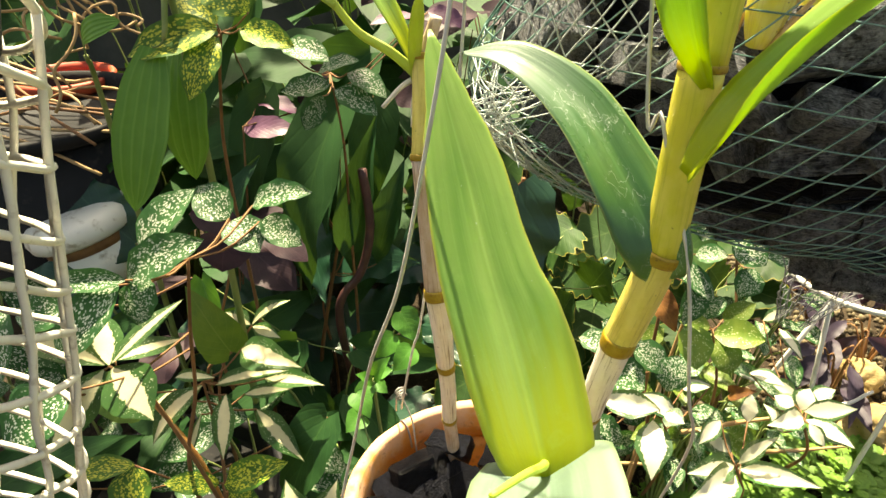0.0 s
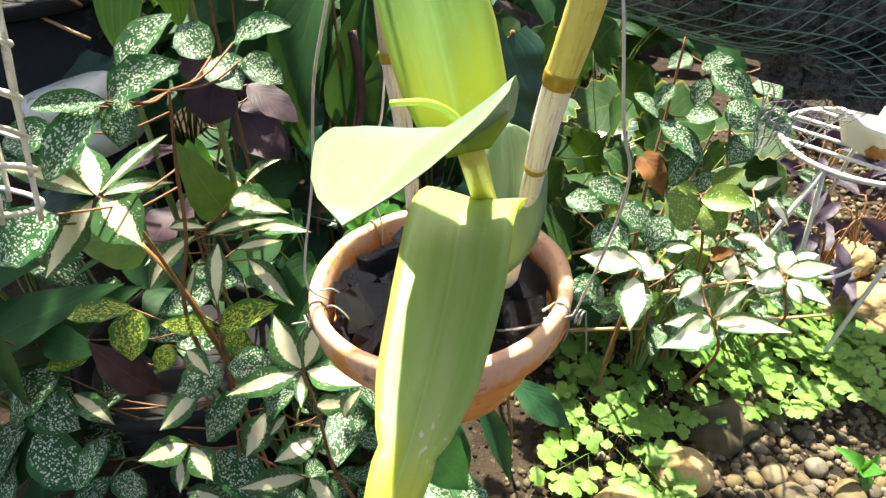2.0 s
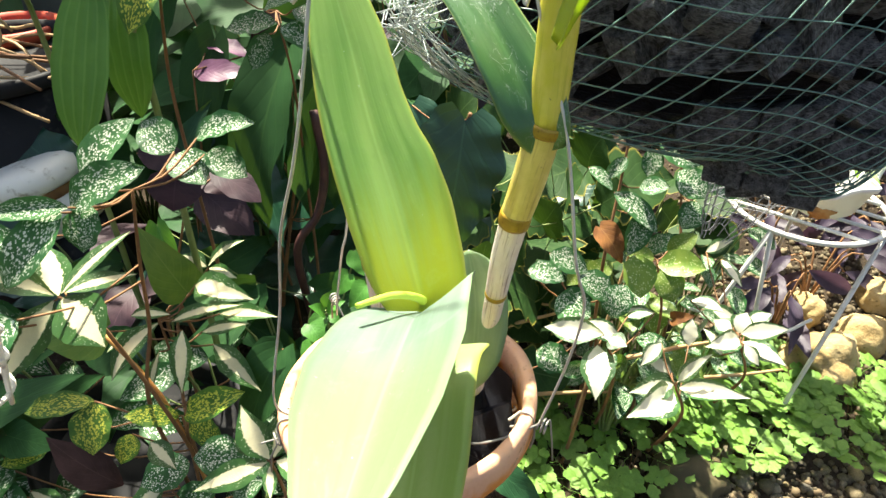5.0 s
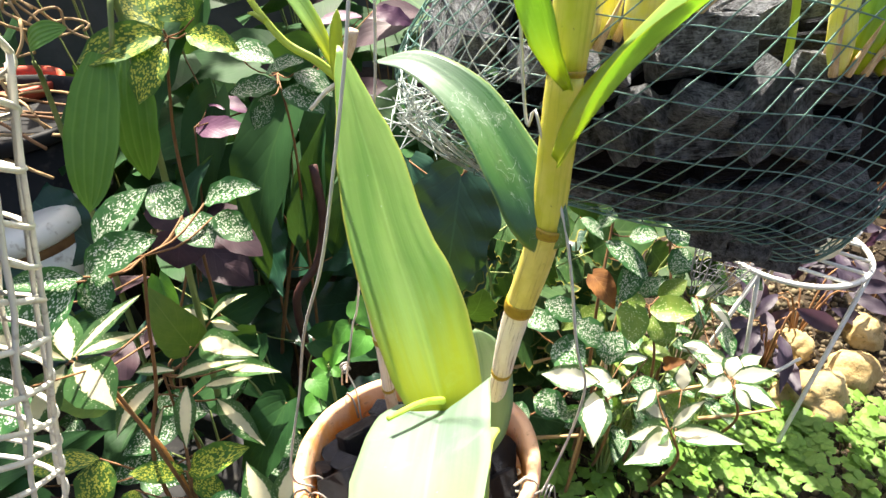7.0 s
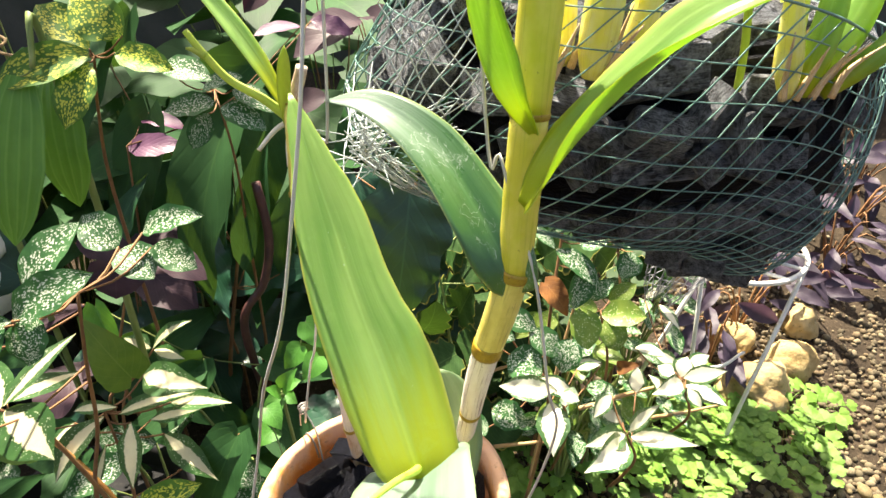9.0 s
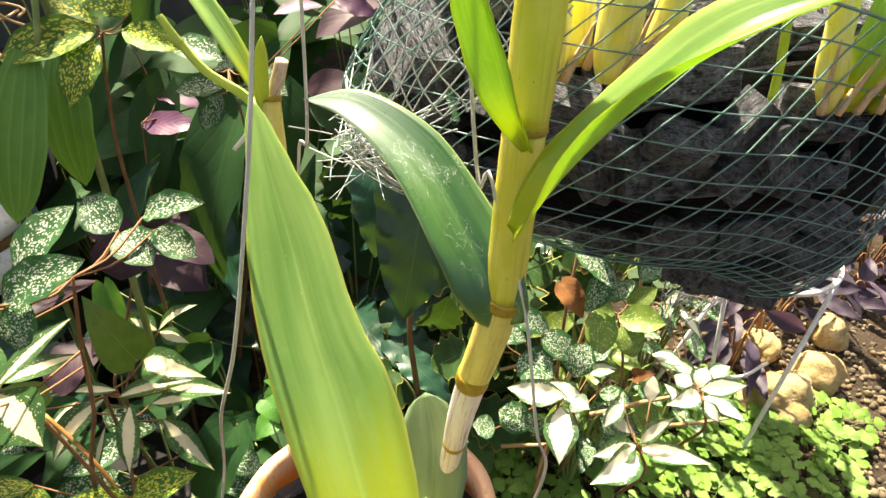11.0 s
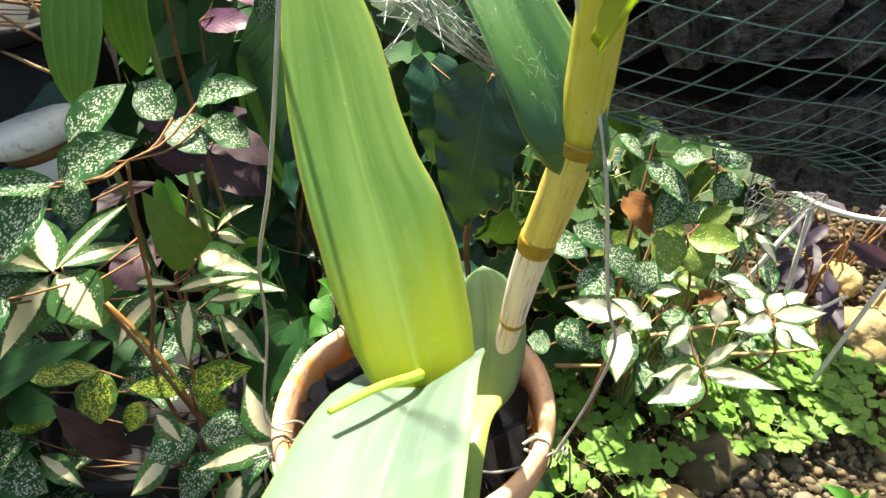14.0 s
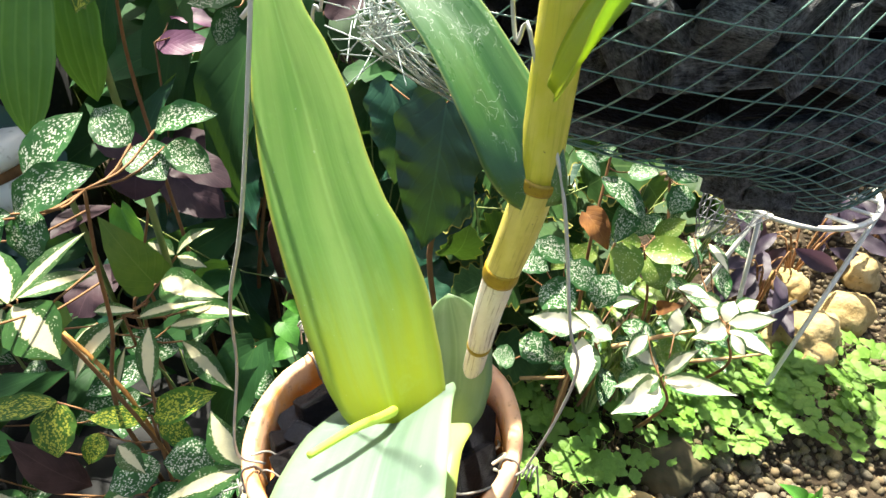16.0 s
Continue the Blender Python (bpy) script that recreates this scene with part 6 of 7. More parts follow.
plant("spotted_dracaena", "dracaena with pale mottled leaves deep in the shade", "spot",
      [(-0.072, 0.900, 0.711), (-0.066, 0.920, 0.606), (-0.073, 0.950, 0.448)],
      [
       (-0.105, 0.820, 0.765, -0.047, 0.800, 0.752, 0.037),
       (-0.062, 0.850, 0.711, -0.121, 0.840, 0.704, 0.035),
       (-0.056, 0.850, 0.704, -0.003, 0.840, 0.677, 0.037),
       (-0.041, 0.860, 0.722, 0.008, 0.850, 0.696, 0.036),
       (-0.079, 0.870, 0.720, -0.025, 0.860, 0.737, 0.032),
       (-0.074, 0.860, 0.693, -0.097, 0.840, 0.655, 0.033),
      ])
plant("purple_leaf_plant", "plant with dusky plum-purple leaves in the shade", "purple",
      [(-0.189, 0.800, 0.536), (-0.215, 0.800, 0.452), (-0.251, 0.800, 0.326)],
      [
       (-0.208, 0.720, 0.597, -0.160, 0.740, 0.579, 0.040),
       (-0.174, 0.740, 0.567, -0.180, 0.710, 0.525, 0.064),
       (-0.168, 0.820, 0.528, -0.101, 0.800, 0.486, 0.049),
       (-0.173, 0.850, 0.502, -0.151, 0.820, 0.487, 0.052),
      ])
plant("purple_leaf_plant", "plant with one pale pink-purple leaf in deep shade", "pink",
      [(-0.236, 1.000, 0.597), (-0.247, 1.000, 0.495), (-0.259, 1.000, 0.363)],
      [
       (-0.240, 1.010, 0.591, -0.155, 1.000, 0.596, 0.042),
       (-0.228, 1.060, 0.617, -0.161, 1.040, 0.605, 0.041),
       (0.018, 1.150, 0.730, -0.053, 1.120, 0.723, 0.031),
       (0.032, 1.200, 0.728, 0.100, 1.200, 0.705, 0.037),
      ])
plant("strap_leaf_plant", "plant with long ribbed mid-green strap leaves hanging down", "strap",
      [(-0.193, 0.720, 0.793), (-0.190, 0.750, 0.814)],
      [
       (-0.206, 0.720, 0.785, -0.238, 0.665, 0.628, 0.055),
       (-0.205, 0.780, 0.767, -0.203, 0.740, 0.630, 0.048),
      ])
plant("strap_leaf_plant", "small oval green leaf on a dry tangled stem", "strap",
      [(-0.327, 0.800, 0.754), (-0.353, 0.850, 0.690)],
      [
       (-0.326, 0.800, 0.773, -0.273, 0.790, 0.796, 0.027),
      ])
plant("broad_leaf_plant", "plant with large dark green pointed leaves", "dark",
      [(-0.100, 0.980, 0.418), (-0.142, 0.950, 0.203)],
      [
       (-0.086, 1.000, 0.631, -0.147, 0.920, 0.324, 0.118),
       (-0.212, 1.050, 0.629, -0.282, 1.000, 0.378, 0.098),
       (-0.181, 1.100, 0.535, -0.226, 1.000, 0.287, 0.088),
       (-0.297, 1.150, 0.700, -0.370, 1.100, 0.499, 0.091),
       (-0.054, 1.120, 0.609, -0.075, 1.050, 0.401, 0.086),
      ])
plant("broad_leaf_plant", "plant with narrow upright dark green leaves in the shade", "dusky",
      [(-0.120, 0.980, 0.347), (-0.134, 0.960, 0.289)],
      [
       (-0.143, 0.980, 0.359, -0.094, 1.020, 0.623, 0.065),
       (-0.079, 0.970, 0.353, -0.036, 1.020, 0.613, 0.067),
       (-0.172, 1.000, 0.358, -0.183, 1.050, 0.569, 0.058),
       (-0.044, 1.000, 0.356, 0.004, 1.040, 0.532, 0.054),
       (-0.274, 1.040, 0.393, -0.284, 1.100, 0.580, 0.059),
       (-0.300, 0.950, 0.403, -0.218, 1.000, 0.551, 0.051),
       (-0.084, 0.930, 0.413, -0.068, 0.950, 0.544, 0.040),
      ])
plant("broad_leaf_plant", "arching green leaves on pale stalks behind the flecked leaves", "light",
      [(-0.042, 0.900, 0.236), (-0.035, 0.880, 0.176)],
      [
       (-0.279, 0.850, 0.416, -0.250, 0.820, 0.309, 0.038),
       (0.023, 0.780, 0.421, 0.054, 0.760, 0.385, 0.039),
       (0.039, 0.750, 0.384, 0.016, 0.730, 0.360, 0.035),
       (0.015, 0.760, 0.396, -0.010, 0.750, 0.364, 0.032),
      ])
plant("broad_leaf_plant", "glossy dark green leaf with a wavy edge", "glossy",
      [(0.177, 0.800, 0.615), (0.175, 0.850, 0.458), (0.153, 0.850, 0.338)],
      [
       (0.171, 0.800, 0.606, 0.139, 0.760, 0.415, 0.118),
       (0.102, 0.860, 0.601, 0.107, 0.820, 0.477, 0.073),
      ])
plant("broad_leaf_plant", "plant with wide olive green leaves behind the whorls", "olive",
      [(-0.199, 0.720, 0.395), (-0.214, 0.700, 0.332)],
      [
       (-0.196, 0.720, 0.393, -0.235, 0.720, 0.496, 0.061),
       (-0.258, 0.620, 0.412, -0.332, 0.600, 0.431, 0.068),
      ])
plant("broad_leaf_plant", "low plant with broad dark green leaves along the ground", "dark",
      [(-0.451, 0.620, 0.231), (-0.476, 0.600, 0.049)],
      [
       (-0.517, 0.600, 0.201, -0.275, 0.620, 0.342, 0.102),
       (-0.544, 0.550, 0.239, -0.284, 0.600, 0.363, 0.105),
       (-0.526, 0.620, 0.329, -0.414, 0.630, 0.360, 0.075),
       (-0.405, 0.520, 0.339, -0.401, 0.500, 0.229, 0.084),
       (-0.372, 0.550, 0.310, -0.305, 0.540, 0.301, 0.046),
       (-0.272, 0.680, 0.325, -0.345, 0.680, 0.321, 0.069),
       (-0.040, 0.600, 0.406, -0.090, 0.560, 0.280, 0.069),
      ])
plant("broad_leaf_plant", "young plant with soft light green leaves under the pot", "light",
      [(0.086, 0.450, 0.226), (0.080, 0.460, 0.111)],
      [
       (0.082, 0.450, 0.274, 0.047, 0.420, 0.217, 0.056),
       (0.101, 0.450, 0.283, 0.148, 0.420, 0.248, 0.062),
       (0.076, 0.460, 0.281, 0.144, 0.450, 0.267, 0.042),
       (-0.005, 0.600, 0.444, 0.012, 0.580, 0.428, 0.027),
       (-0.001, 0.600, 0.410, -0.016, 0.580, 0.404, 0.028),
      ])
plant("broad_leaf_plant", "low plant with bluish dark green leaves spread over the soil", "dusky",
      [(0.214, 0.600, 0.260), (0.197, 0.600, 0.190)],
      [
       (0.189, 0.500, 0.343, 0.258, 0.470, 0.298, 0.034),
       (0.152, 0.490, 0.324, 0.197, 0.450, 0.220, 0.028),
       (0.132, 0.500, 0.270, 0.144, 0.470, 0.190, 0.030),
      ])
plant("spotted_dracaena", "dracaena with small white-flecked leaves beside the clay pot", "spot",
      [(0.332, 0.740, 0.361), (0.359, 0.720, 0.319)],
      [
       (0.258, 0.740, 0.421, 0.304, 0.720, 0.418, 0.033),
       (0.286, 0.750, 0.440, 0.335, 0.730, 0.426, 0.034),
       (0.297, 0.720, 0.391, 0.337, 0.690, 0.381, 0.052),
       (0.325, 0.730, 0.421, 0.367, 0.710, 0.393, 0.039),
       (0.382, 0.720, 0.413, 0.368, 0.700, 0.371, 0.042),
       (0.274, 0.700, 0.311, 0.319, 0.680, 0.301, 0.043),
       (0.267, 0.680, 0.298, 0.236, 0.680, 0.306, 0.034),
      ])
plant("spotted_dracaena", "slender dracaena with speckled leaves on upright brown twigs", "spot",
      [(0.398, 0.860, 0.596), (0.390, 0.840, 0.497), (0.374, 0.800, 0.391)],
      [
       (0.338, 0.820, 0.532, 0.369, 0.800, 0.508, 0.023),
       (0.378, 0.820, 0.494, 0.435, 0.780, 0.454, 0.033),
       (0.411, 0.820, 0.502, 0.444, 0.800, 0.514, 0.029),
       (0.420, 0.800, 0.477, 0.396, 0.770, 0.424, 0.037),
       (0.393, 0.840, 0.537, 0.364, 0.830, 0.509, 0.021),
      ])
plant("spotted_dracaena", "bushy dracaena with flecked green leaves by the wire stand", "spot",
      [(0.492, 0.920, 0.529), (0.499, 0.880, 0.436), (0.503, 0.850, 0.359)],
      [
       (0.455, 0.900, 0.535, 0.508, 0.870, 0.509, 0.041),
       (0.515, 0.900, 0.514, 0.565, 0.880, 0.506, 0.045),
       (0.483, 0.880, 0.495, 0.521, 0.850, 0.469, 0.047),
       (0.525, 0.880, 0.480, 0.572, 0.860, 0.466, 0.054),
       (0.450, 0.930, 0.524, 0.489, 0.920, 0.541, 0.032),
       (0.543, 0.950, 0.518, 0.570, 0.930, 0.511, 0.036),
       (0.451, 0.900, 0.520, 0.439, 0.880, 0.487, 0.032),
       (0.511, 0.860, 0.457, 0.492, 0.840, 0.422, 0.041),
       (0.437, 0.940, 0.536, 0.400, 0.920, 0.526, 0.027),
      ])
plant("spotted_dracaena", "dracaena with olive and yellow speckled leaves", "olivespot",
      [(0.450, 0.800, 0.395), (0.467, 0.780, 0.307)],
      [
       (0.410, 0.780, 0.418, 0.416, 0.740, 0.373, 0.049),
       (0.449, 0.790, 0.395, 0.509, 0.770, 0.402, 0.041),
       (0.453, 0.780, 0.393, 0.465, 0.750, 0.358, 0.041),
       (0.445, 0.800, 0.399, 0.402, 0.800, 0.407, 0.026),
       (0.470, 0.820, 0.397, 0.508, 0.820, 0.426, 0.030),
      ])
plant("striped_dracaena", "dracaena with cream leaves hanging over the ferns", "bright",
      [(0.355, 0.680, 0.362), (0.379, 0.680, 0.295)],
      [
       (0.349, 0.660, 0.379, 0.278, 0.690, 0.365, 0.035),
       (0.354, 0.660, 0.372, 0.374, 0.640, 0.377, 0.030),
       (0.344, 0.660, 0.360, 0.335, 0.600, 0.324, 0.044),
       (0.325, 0.680, 0.381, 0.377, 0.660, 0.362, 0.028),
       (0.396, 0.720, 0.357, 0.426, 0.710, 0.372, 0.016),
       (0.440, 0.740, 0.347, 0.391, 0.750, 0.341, 0.015),
      ])
plant("striped_dracaena", "dracaena whorl of white-centred leaves over the ferns", "bright",
      [(0.438, 0.620, 0.329), (0.468, 0.640, 0.257)],
      [
       (0.444, 0.620, 0.327, 0.489, 0.550, 0.386, 0.027),
       (0.437, 0.620, 0.322, 0.361, 0.560, 0.339, 0.043),
       (0.435, 0.620, 0.332, 0.373, 0.600, 0.338, 0.033),
       (0.439, 0.620, 0.337, 0.460, 0.600, 0.404, 0.022),
       (0.438, 0.640, 0.332, 0.400, 0.660, 0.349, 0.031),
       (0.480, 0.700, 0.324, 0.484, 0.720, 0.356, 0.028),
       (0.424, 0.660, 0.365, 0.397, 0.640, 0.344, 0.023),
      ])
plant("striped_dracaena", "dracaena with clustered white and green leaves near the rocks", "bright",
      [(0.545, 0.700, 0.338), (0.584, 0.720, 0.249)],
      [
       (0.545, 0.700, 0.338, 0.487, 0.670, 0.349, 0.030),
       (0.546, 0.700, 0.346, 0.594, 0.680, 0.373, 0.027),
       (0.552, 0.700, 0.332, 0.596, 0.660, 0.326, 0.029),
       (0.547, 0.710, 0.339, 0.562, 0.730, 0.358, 0.036),
       (0.538, 0.710, 0.341, 0.520, 0.730, 0.344, 0.031),
       (0.496, 0.760, 0.354, 0.537, 0.740, 0.351, 0.024),
       (0.541, 0.850, 0.376, 0.572, 0.840, 0.404, 0.023),
       (0.567, 0.850, 0.362, 0.584, 0.800, 0.347, 0.020),
       (0.556, 0.740, 0.334, 0.521, 0.760, 0.346, 0.025),
       (0.574, 0.740, 0.325, 0.610, 0.750, 0.339, 0.025),
       (0.543, 0.680, 0.345, 0.560, 0.660, 0.326, 0.021),
       (0.529, 0.700, 0.307, 0.504, 0.720, 0.338, 0.028),
      ])
plant("begonia", "begonia with rounded lobed green leaves in the shade", "begonia",
      [(0.339, 1.000, 0.364), (0.341, 0.950, 0.250)],
      [
       (0.382, 1.000, 0.436, 0.392, 0.980, 0.501, 0.103),
       (0.344, 0.950, 0.412, 0.356, 0.920, 0.465, 0.086),
       (0.316, 1.050, 0.498, 0.341, 1.030, 0.551, 0.108),
       (0.241, 0.980, 0.402, 0.278, 0.960, 0.461, 0.109),
       (0.219, 0.920, 0.321, 0.259, 0.880, 0.389, 0.108),
       (0.304, 0.930, 0.371, 0.318, 0.900, 0.428, 0.077),
       (0.239, 1.050, 0.468, 0.206, 1.030, 0.530, 0.111),
       (0.164, 1.100, 0.475, 0.198, 1.080, 0.530, 0.105),
       (0.291, 0.850, 0.275, 0.240, 0.820, 0.337, 0.087),
       (0.186, 1.020, 0.430, 0.170, 0.980, 0.389, 0.093),
       (0.416, 0.980, 0.378, 0.427, 0.960, 0.438, 0.060),
      ])
plant("begonia", "begonia with yellowing rounded leaves and thin stalks", "begonia",
      [(0.209, 0.900, 0.455), (0.231, 0.880, 0.337)],
      [
       (0.187, 0.850, 0.338, 0.208, 0.830, 0.406, 0.064),
       (0.245, 0.860, 0.352, 0.263, 0.840, 0.418, 0.064),
       (0.270, 0.950, 0.465, 0.228, 0.930, 0.437, 0.085),
       (0.212, 0.980, 0.457, 0.176, 0.960, 0.505, 0.076),
       (0.385, 0.900, 0.428, 0.415, 0.880, 0.470, 0.064),
       (0.235, 0.800, 0.327, 0.186, 0.780, 0.312, 0.064),
      ])
plant("dry_leaf", "curled reddish-brown dead leaf caught among the twigs", "brown",
      [],
      [
       (0.363, 0.810, 0.444, 0.396, 0.790, 0.396, 0.040),
      ])
plant("dry_leaf", "curled brown dead leaf on the ground", "brown",
      [],
      [
       (0.458, 0.720, 0.353, 0.480, 0.700, 0.377, 0.020),
      ])
plant("dry_leaf", "long dark brown withered leaf hanging over the black pot", "withered",
      [],
      [
       (-0.235, 0.520, 0.257, -0.309, 0.530, 0.330, 0.047),
      ])
plant("seedling", "young seedling with soft oval green leaves behind the pot", "light",
      [(0.011, 0.620, 0.448), (0.012, 0.620, 0.418)],
      [
       (0.012, 0.620, 0.453, 0.031, 0.620, 0.482, 0.022),
       (0.008, 0.620, 0.446, -0.006, 0.610, 0.463, 0.018),
       (0.008, 0.620, 0.440, -0.007, 0.600, 0.414, 0.024),
       (0.015, 0.620, 0.442, 0.028, 0.610, 0.437, 0.017),
       (0.016, 0.630, 0.448, 0.032, 0.630, 0.454, 0.017),
      ])
plant("seedling", "small bright green seedling on the gravel", "light",
      [(0.732, 0.624, 0.034), (0.746, 0.630, -0.001)],
      [
       (0.732, 0.624, 0.034, 0.677, 0.630, 0.080, 0.032),
       (0.732, 0.624, 0.034, 0.743, 0.600, 0.064, 0.031),
       (0.732, 0.624, 0.034, 0.746, 0.600, 0.002, 0.026),
       (0.732, 0.624, 0.034, 0.747, 0.630, 0.073, 0.019),
      ])


# ---- shade planting behind ----
fill = random.Random(77)


def shrub(name, label, kind, at, count, spread, tall, size, ratio, low=0.25):
    """A loose plant: leaves on stalks from one foot, longest above."""
    x, y = at
    foot = Vector((x, y, height(x, y) - 0.005))
    root = thing(name, foot, label, "plant")
    for i in range(count):
        a = fill.uniform(0, 6.283)
        h = tall * (low + (1 - low) * fill.random())
        r = spread * math.sqrt(fill.random())
        b = foot + Vector((r * math.cos(a), r * math.sin(a) * 0.8, h))
        mid = foot.lerp(b, 0.55) + Vector((0, 0, 0.05))
        rod("leaf_stalk", [foot, mid, b], lambda s: 0.0028 * (1 - 0.5 * s), TWIG_GREEN if kind not in ("purple", "violet") else TWIG, root, steps=6, sides=4)
        L = size * fill.uniform(0.7, 1.25)
        d = Vector((math.cos(a) + fill.uniform(-0.4, 0.4), math.sin(a) * 0.6 - 0.45, fill.uniform(-0.75, 0.25))).normalized()
        leaf_on(root, kind, b, b + d * L, L * ratio * fill.uniform(0.85, 1.15), (fill.uniform(-0.3, 0.3), fill.uniform(-0.8, -0.3), fill.uniform(0.4, 0.9)))
    return root


for x, y, n, sp, tall, size in ((-0.62, 1.55, 12, 0.16, 0.70, 0.24), (-0.34, 1.35, 13, 0.15, 0.62, 0.24), (-0.08, 1.28, 13, 0.15, 0.55, 0.24), (0.16, 1.38, 13, 0.15, 0.56, 0.22), (0.42, 1.52, 12, 0.16, 0.5, 0.22),
                                (-0.95, 1.75, 12, 0.2, 0.85, 0.28), (-0.52, 1.28, 12, 0.15, 0.42, 0.22), (-0.24, 1.55, 13, 0.17, 0.55, 0.24), (0.02, 1.62, 13, 0.17, 0.55, 0.24), (-0.75, 1.30, 12, 0.15, 0.50, 0.22), (0.30, 1.70, 13, 0.17, 0.5, 0.24), (-0.2, 1.85, 14, 0.2, 0.85, 0.28), (0.25, 1.95, 14, 0.2, 0.8, 0.28), (0.75, 1.95, 12, 0.2, 0.6, 0.26), (1.2, 2.05, 12, 0.2, 0.6, 0.26)):
    shrub("foliage_plant", "dark green broad-leaved plant in deep shade", "dark", (x, y), n, sp, tall, size, 0.52)
for x, y, n, sp, tall, size in ((-0.22, 1.08, 9, 0.11, 0.42, 0.17), (0.05, 1.10, 9, 0.11, 0.40, 0.17), (0.30, 1.16, 9, 0.12, 0.40, 0.16), (0.10, 0.92, 7, 0.09, 0.26, 0.14), (-0.42, 0.92, 8, 0.11, 0.36, 0.16)):
    shrub("foliage_plant", "glossy dark green plant in the shade", "glossy", (x, y), n, sp, tall, size, 0.5)
for x, y, n, sp, tall, size in ((-0.12, 1.22, 6, 0.1, 0.6, 0.11), (0.22, 1.3, 7, 0.12, 0.62, 0.11), (-0.30, 0.98, 6, 0.09, 0.45, 0.10), (0.05, 1.5, 7, 0.14, 0.72, 0.12)):
    shrub("foliage_plant", "plum-leaved plant in the shade", "purple", (x, y), n, sp, tall, size, 0.6)
for x, y, n, sp, tall, size in ((0.80, 1.02, 9, 0.08, 0.16, 0.085), (0.90, 1.10, 9, 0.09, 0.16, 0.09), (0.84, 1.22, 10, 0.1, 0.18, 0.10), (1.02, 1.25, 12, 0.1, 0.16, 0.10), (1.12, 1.40, 12, 0.12, 0.18, 0.11), (1.00, 1.50, 12, 0.12, 0.2, 0.11), (1.28, 1.55, 10, 0.12, 0.2, 0.12), (1.22, 1.28, 12, 0.11, 0.16, 0.10), (1.36, 1.42, 12, 0.12, 0.18, 0.11), (1.10, 1.18, 9, 0.08, 0.14, 0.09), (1.50, 1.60, 12, 0.14, 0.2, 0.12)):
    shrub("foliage_plant", "low violet-grey plant with narrow pointed leaves by the wire stand", "violet", (x, y), n, sp, tall, size * 1.15, 0.32)
for x, y, n, sp, tall, size in ((-0.40, 0.72, 11, 0.12, 0.34, 0.10), (-0.18, 0.70, 11, 0.10, 0.30, 0.09), (-0.02, 0.66, 10, 0.09, 0.26, 0.085), (-0.30, 0.56, 9, 0.09, 0.20, 0.08), (-0.10, 0.55, 10, 0.10, 0.20, 0.08),
                                (-0.48, 0.58, 10, 0.10, 0.34, 0.10), (0.05, 0.56, 8, 0.08, 0.16, 0.075), (-0.62, 0.80, 10, 0.12, 0.45, 0.11)):
    shrub("spotted_dracaena", "bushy dracaena with white-flecked leaves in half shade", "spot", (x, y), n, sp, tall, size, 0.5)
for x, y, n, sp, tall, size in ((-0.30, 0.80, 8, 0.12, 0.34, 0.16), (-0.10, 0.80, 8, 0.1, 0.3, 0.15), (-0.38, 0.62, 8, 0.1, 0.2, 0.14), (-0.14, 0.60, 7, 0.1, 0.16, 0.12), (0.02, 0.76, 7, 0.08, 0.22, 0.12)):
    shrub("foliage_plant", "low dark green plant between the dracaenas", "dark", (x, y), n, sp, tall, size, 0.45)
for x, y, n, sp, tall, size in ((0.26, 0.98, 9, 0.10, 0.34, 0.09), (0.42, 1.05, 9, 0.10, 0.36, 0.09), (0.36, 1.04, 8, 0.08, 0.30, 0.09), (0.54, 1.12, 9, 0.10, 0.34, 0.09), (0.20, 0.84, 7, 0.08, 0.22, 0.08), (0.33, 0.98, 9, 0.09, 0.36, 0.11)):
    shrub("begonia", "begonia with rounded lobed green leaves in half shade", "begonia", (x, y), n, sp, tall, size, 1.0)
for x, y, n, sp, tall, size in ((0.50, 0.88, 12, 0.09, 0.26, 0.06), (0.60, 0.98, 12, 0.09, 0.28, 0.06), (0.44, 0.80, 10, 0.08, 0.22, 0.055), (0.58, 0.84, 9, 0.07, 0.18, 0.055), (0.42, 0.78, 12, 0.07, 0.27, 0.06), (0.46, 0.90, 10, 0.08, 0.30, 0.06)):
    shrub("spotted_dracaena", "bushy dracaena with small flecked leaves near the stand", "spot", (x, y), n, sp, tall, size * 0.82, 0.52, 0.65)

for x, y, n, sp, tall, size in ((0.48, 0.80, 9, 0.07, 0.27, 0.065), (0.43, 0.86, 8, 0.07, 0.32, 0.06)):
    shrub("spotted_dracaena", "bushy dracaena with olive and yellow speckled leaves", "olivespot", (x, y), n, sp, tall, size, 0.5, 0.65)


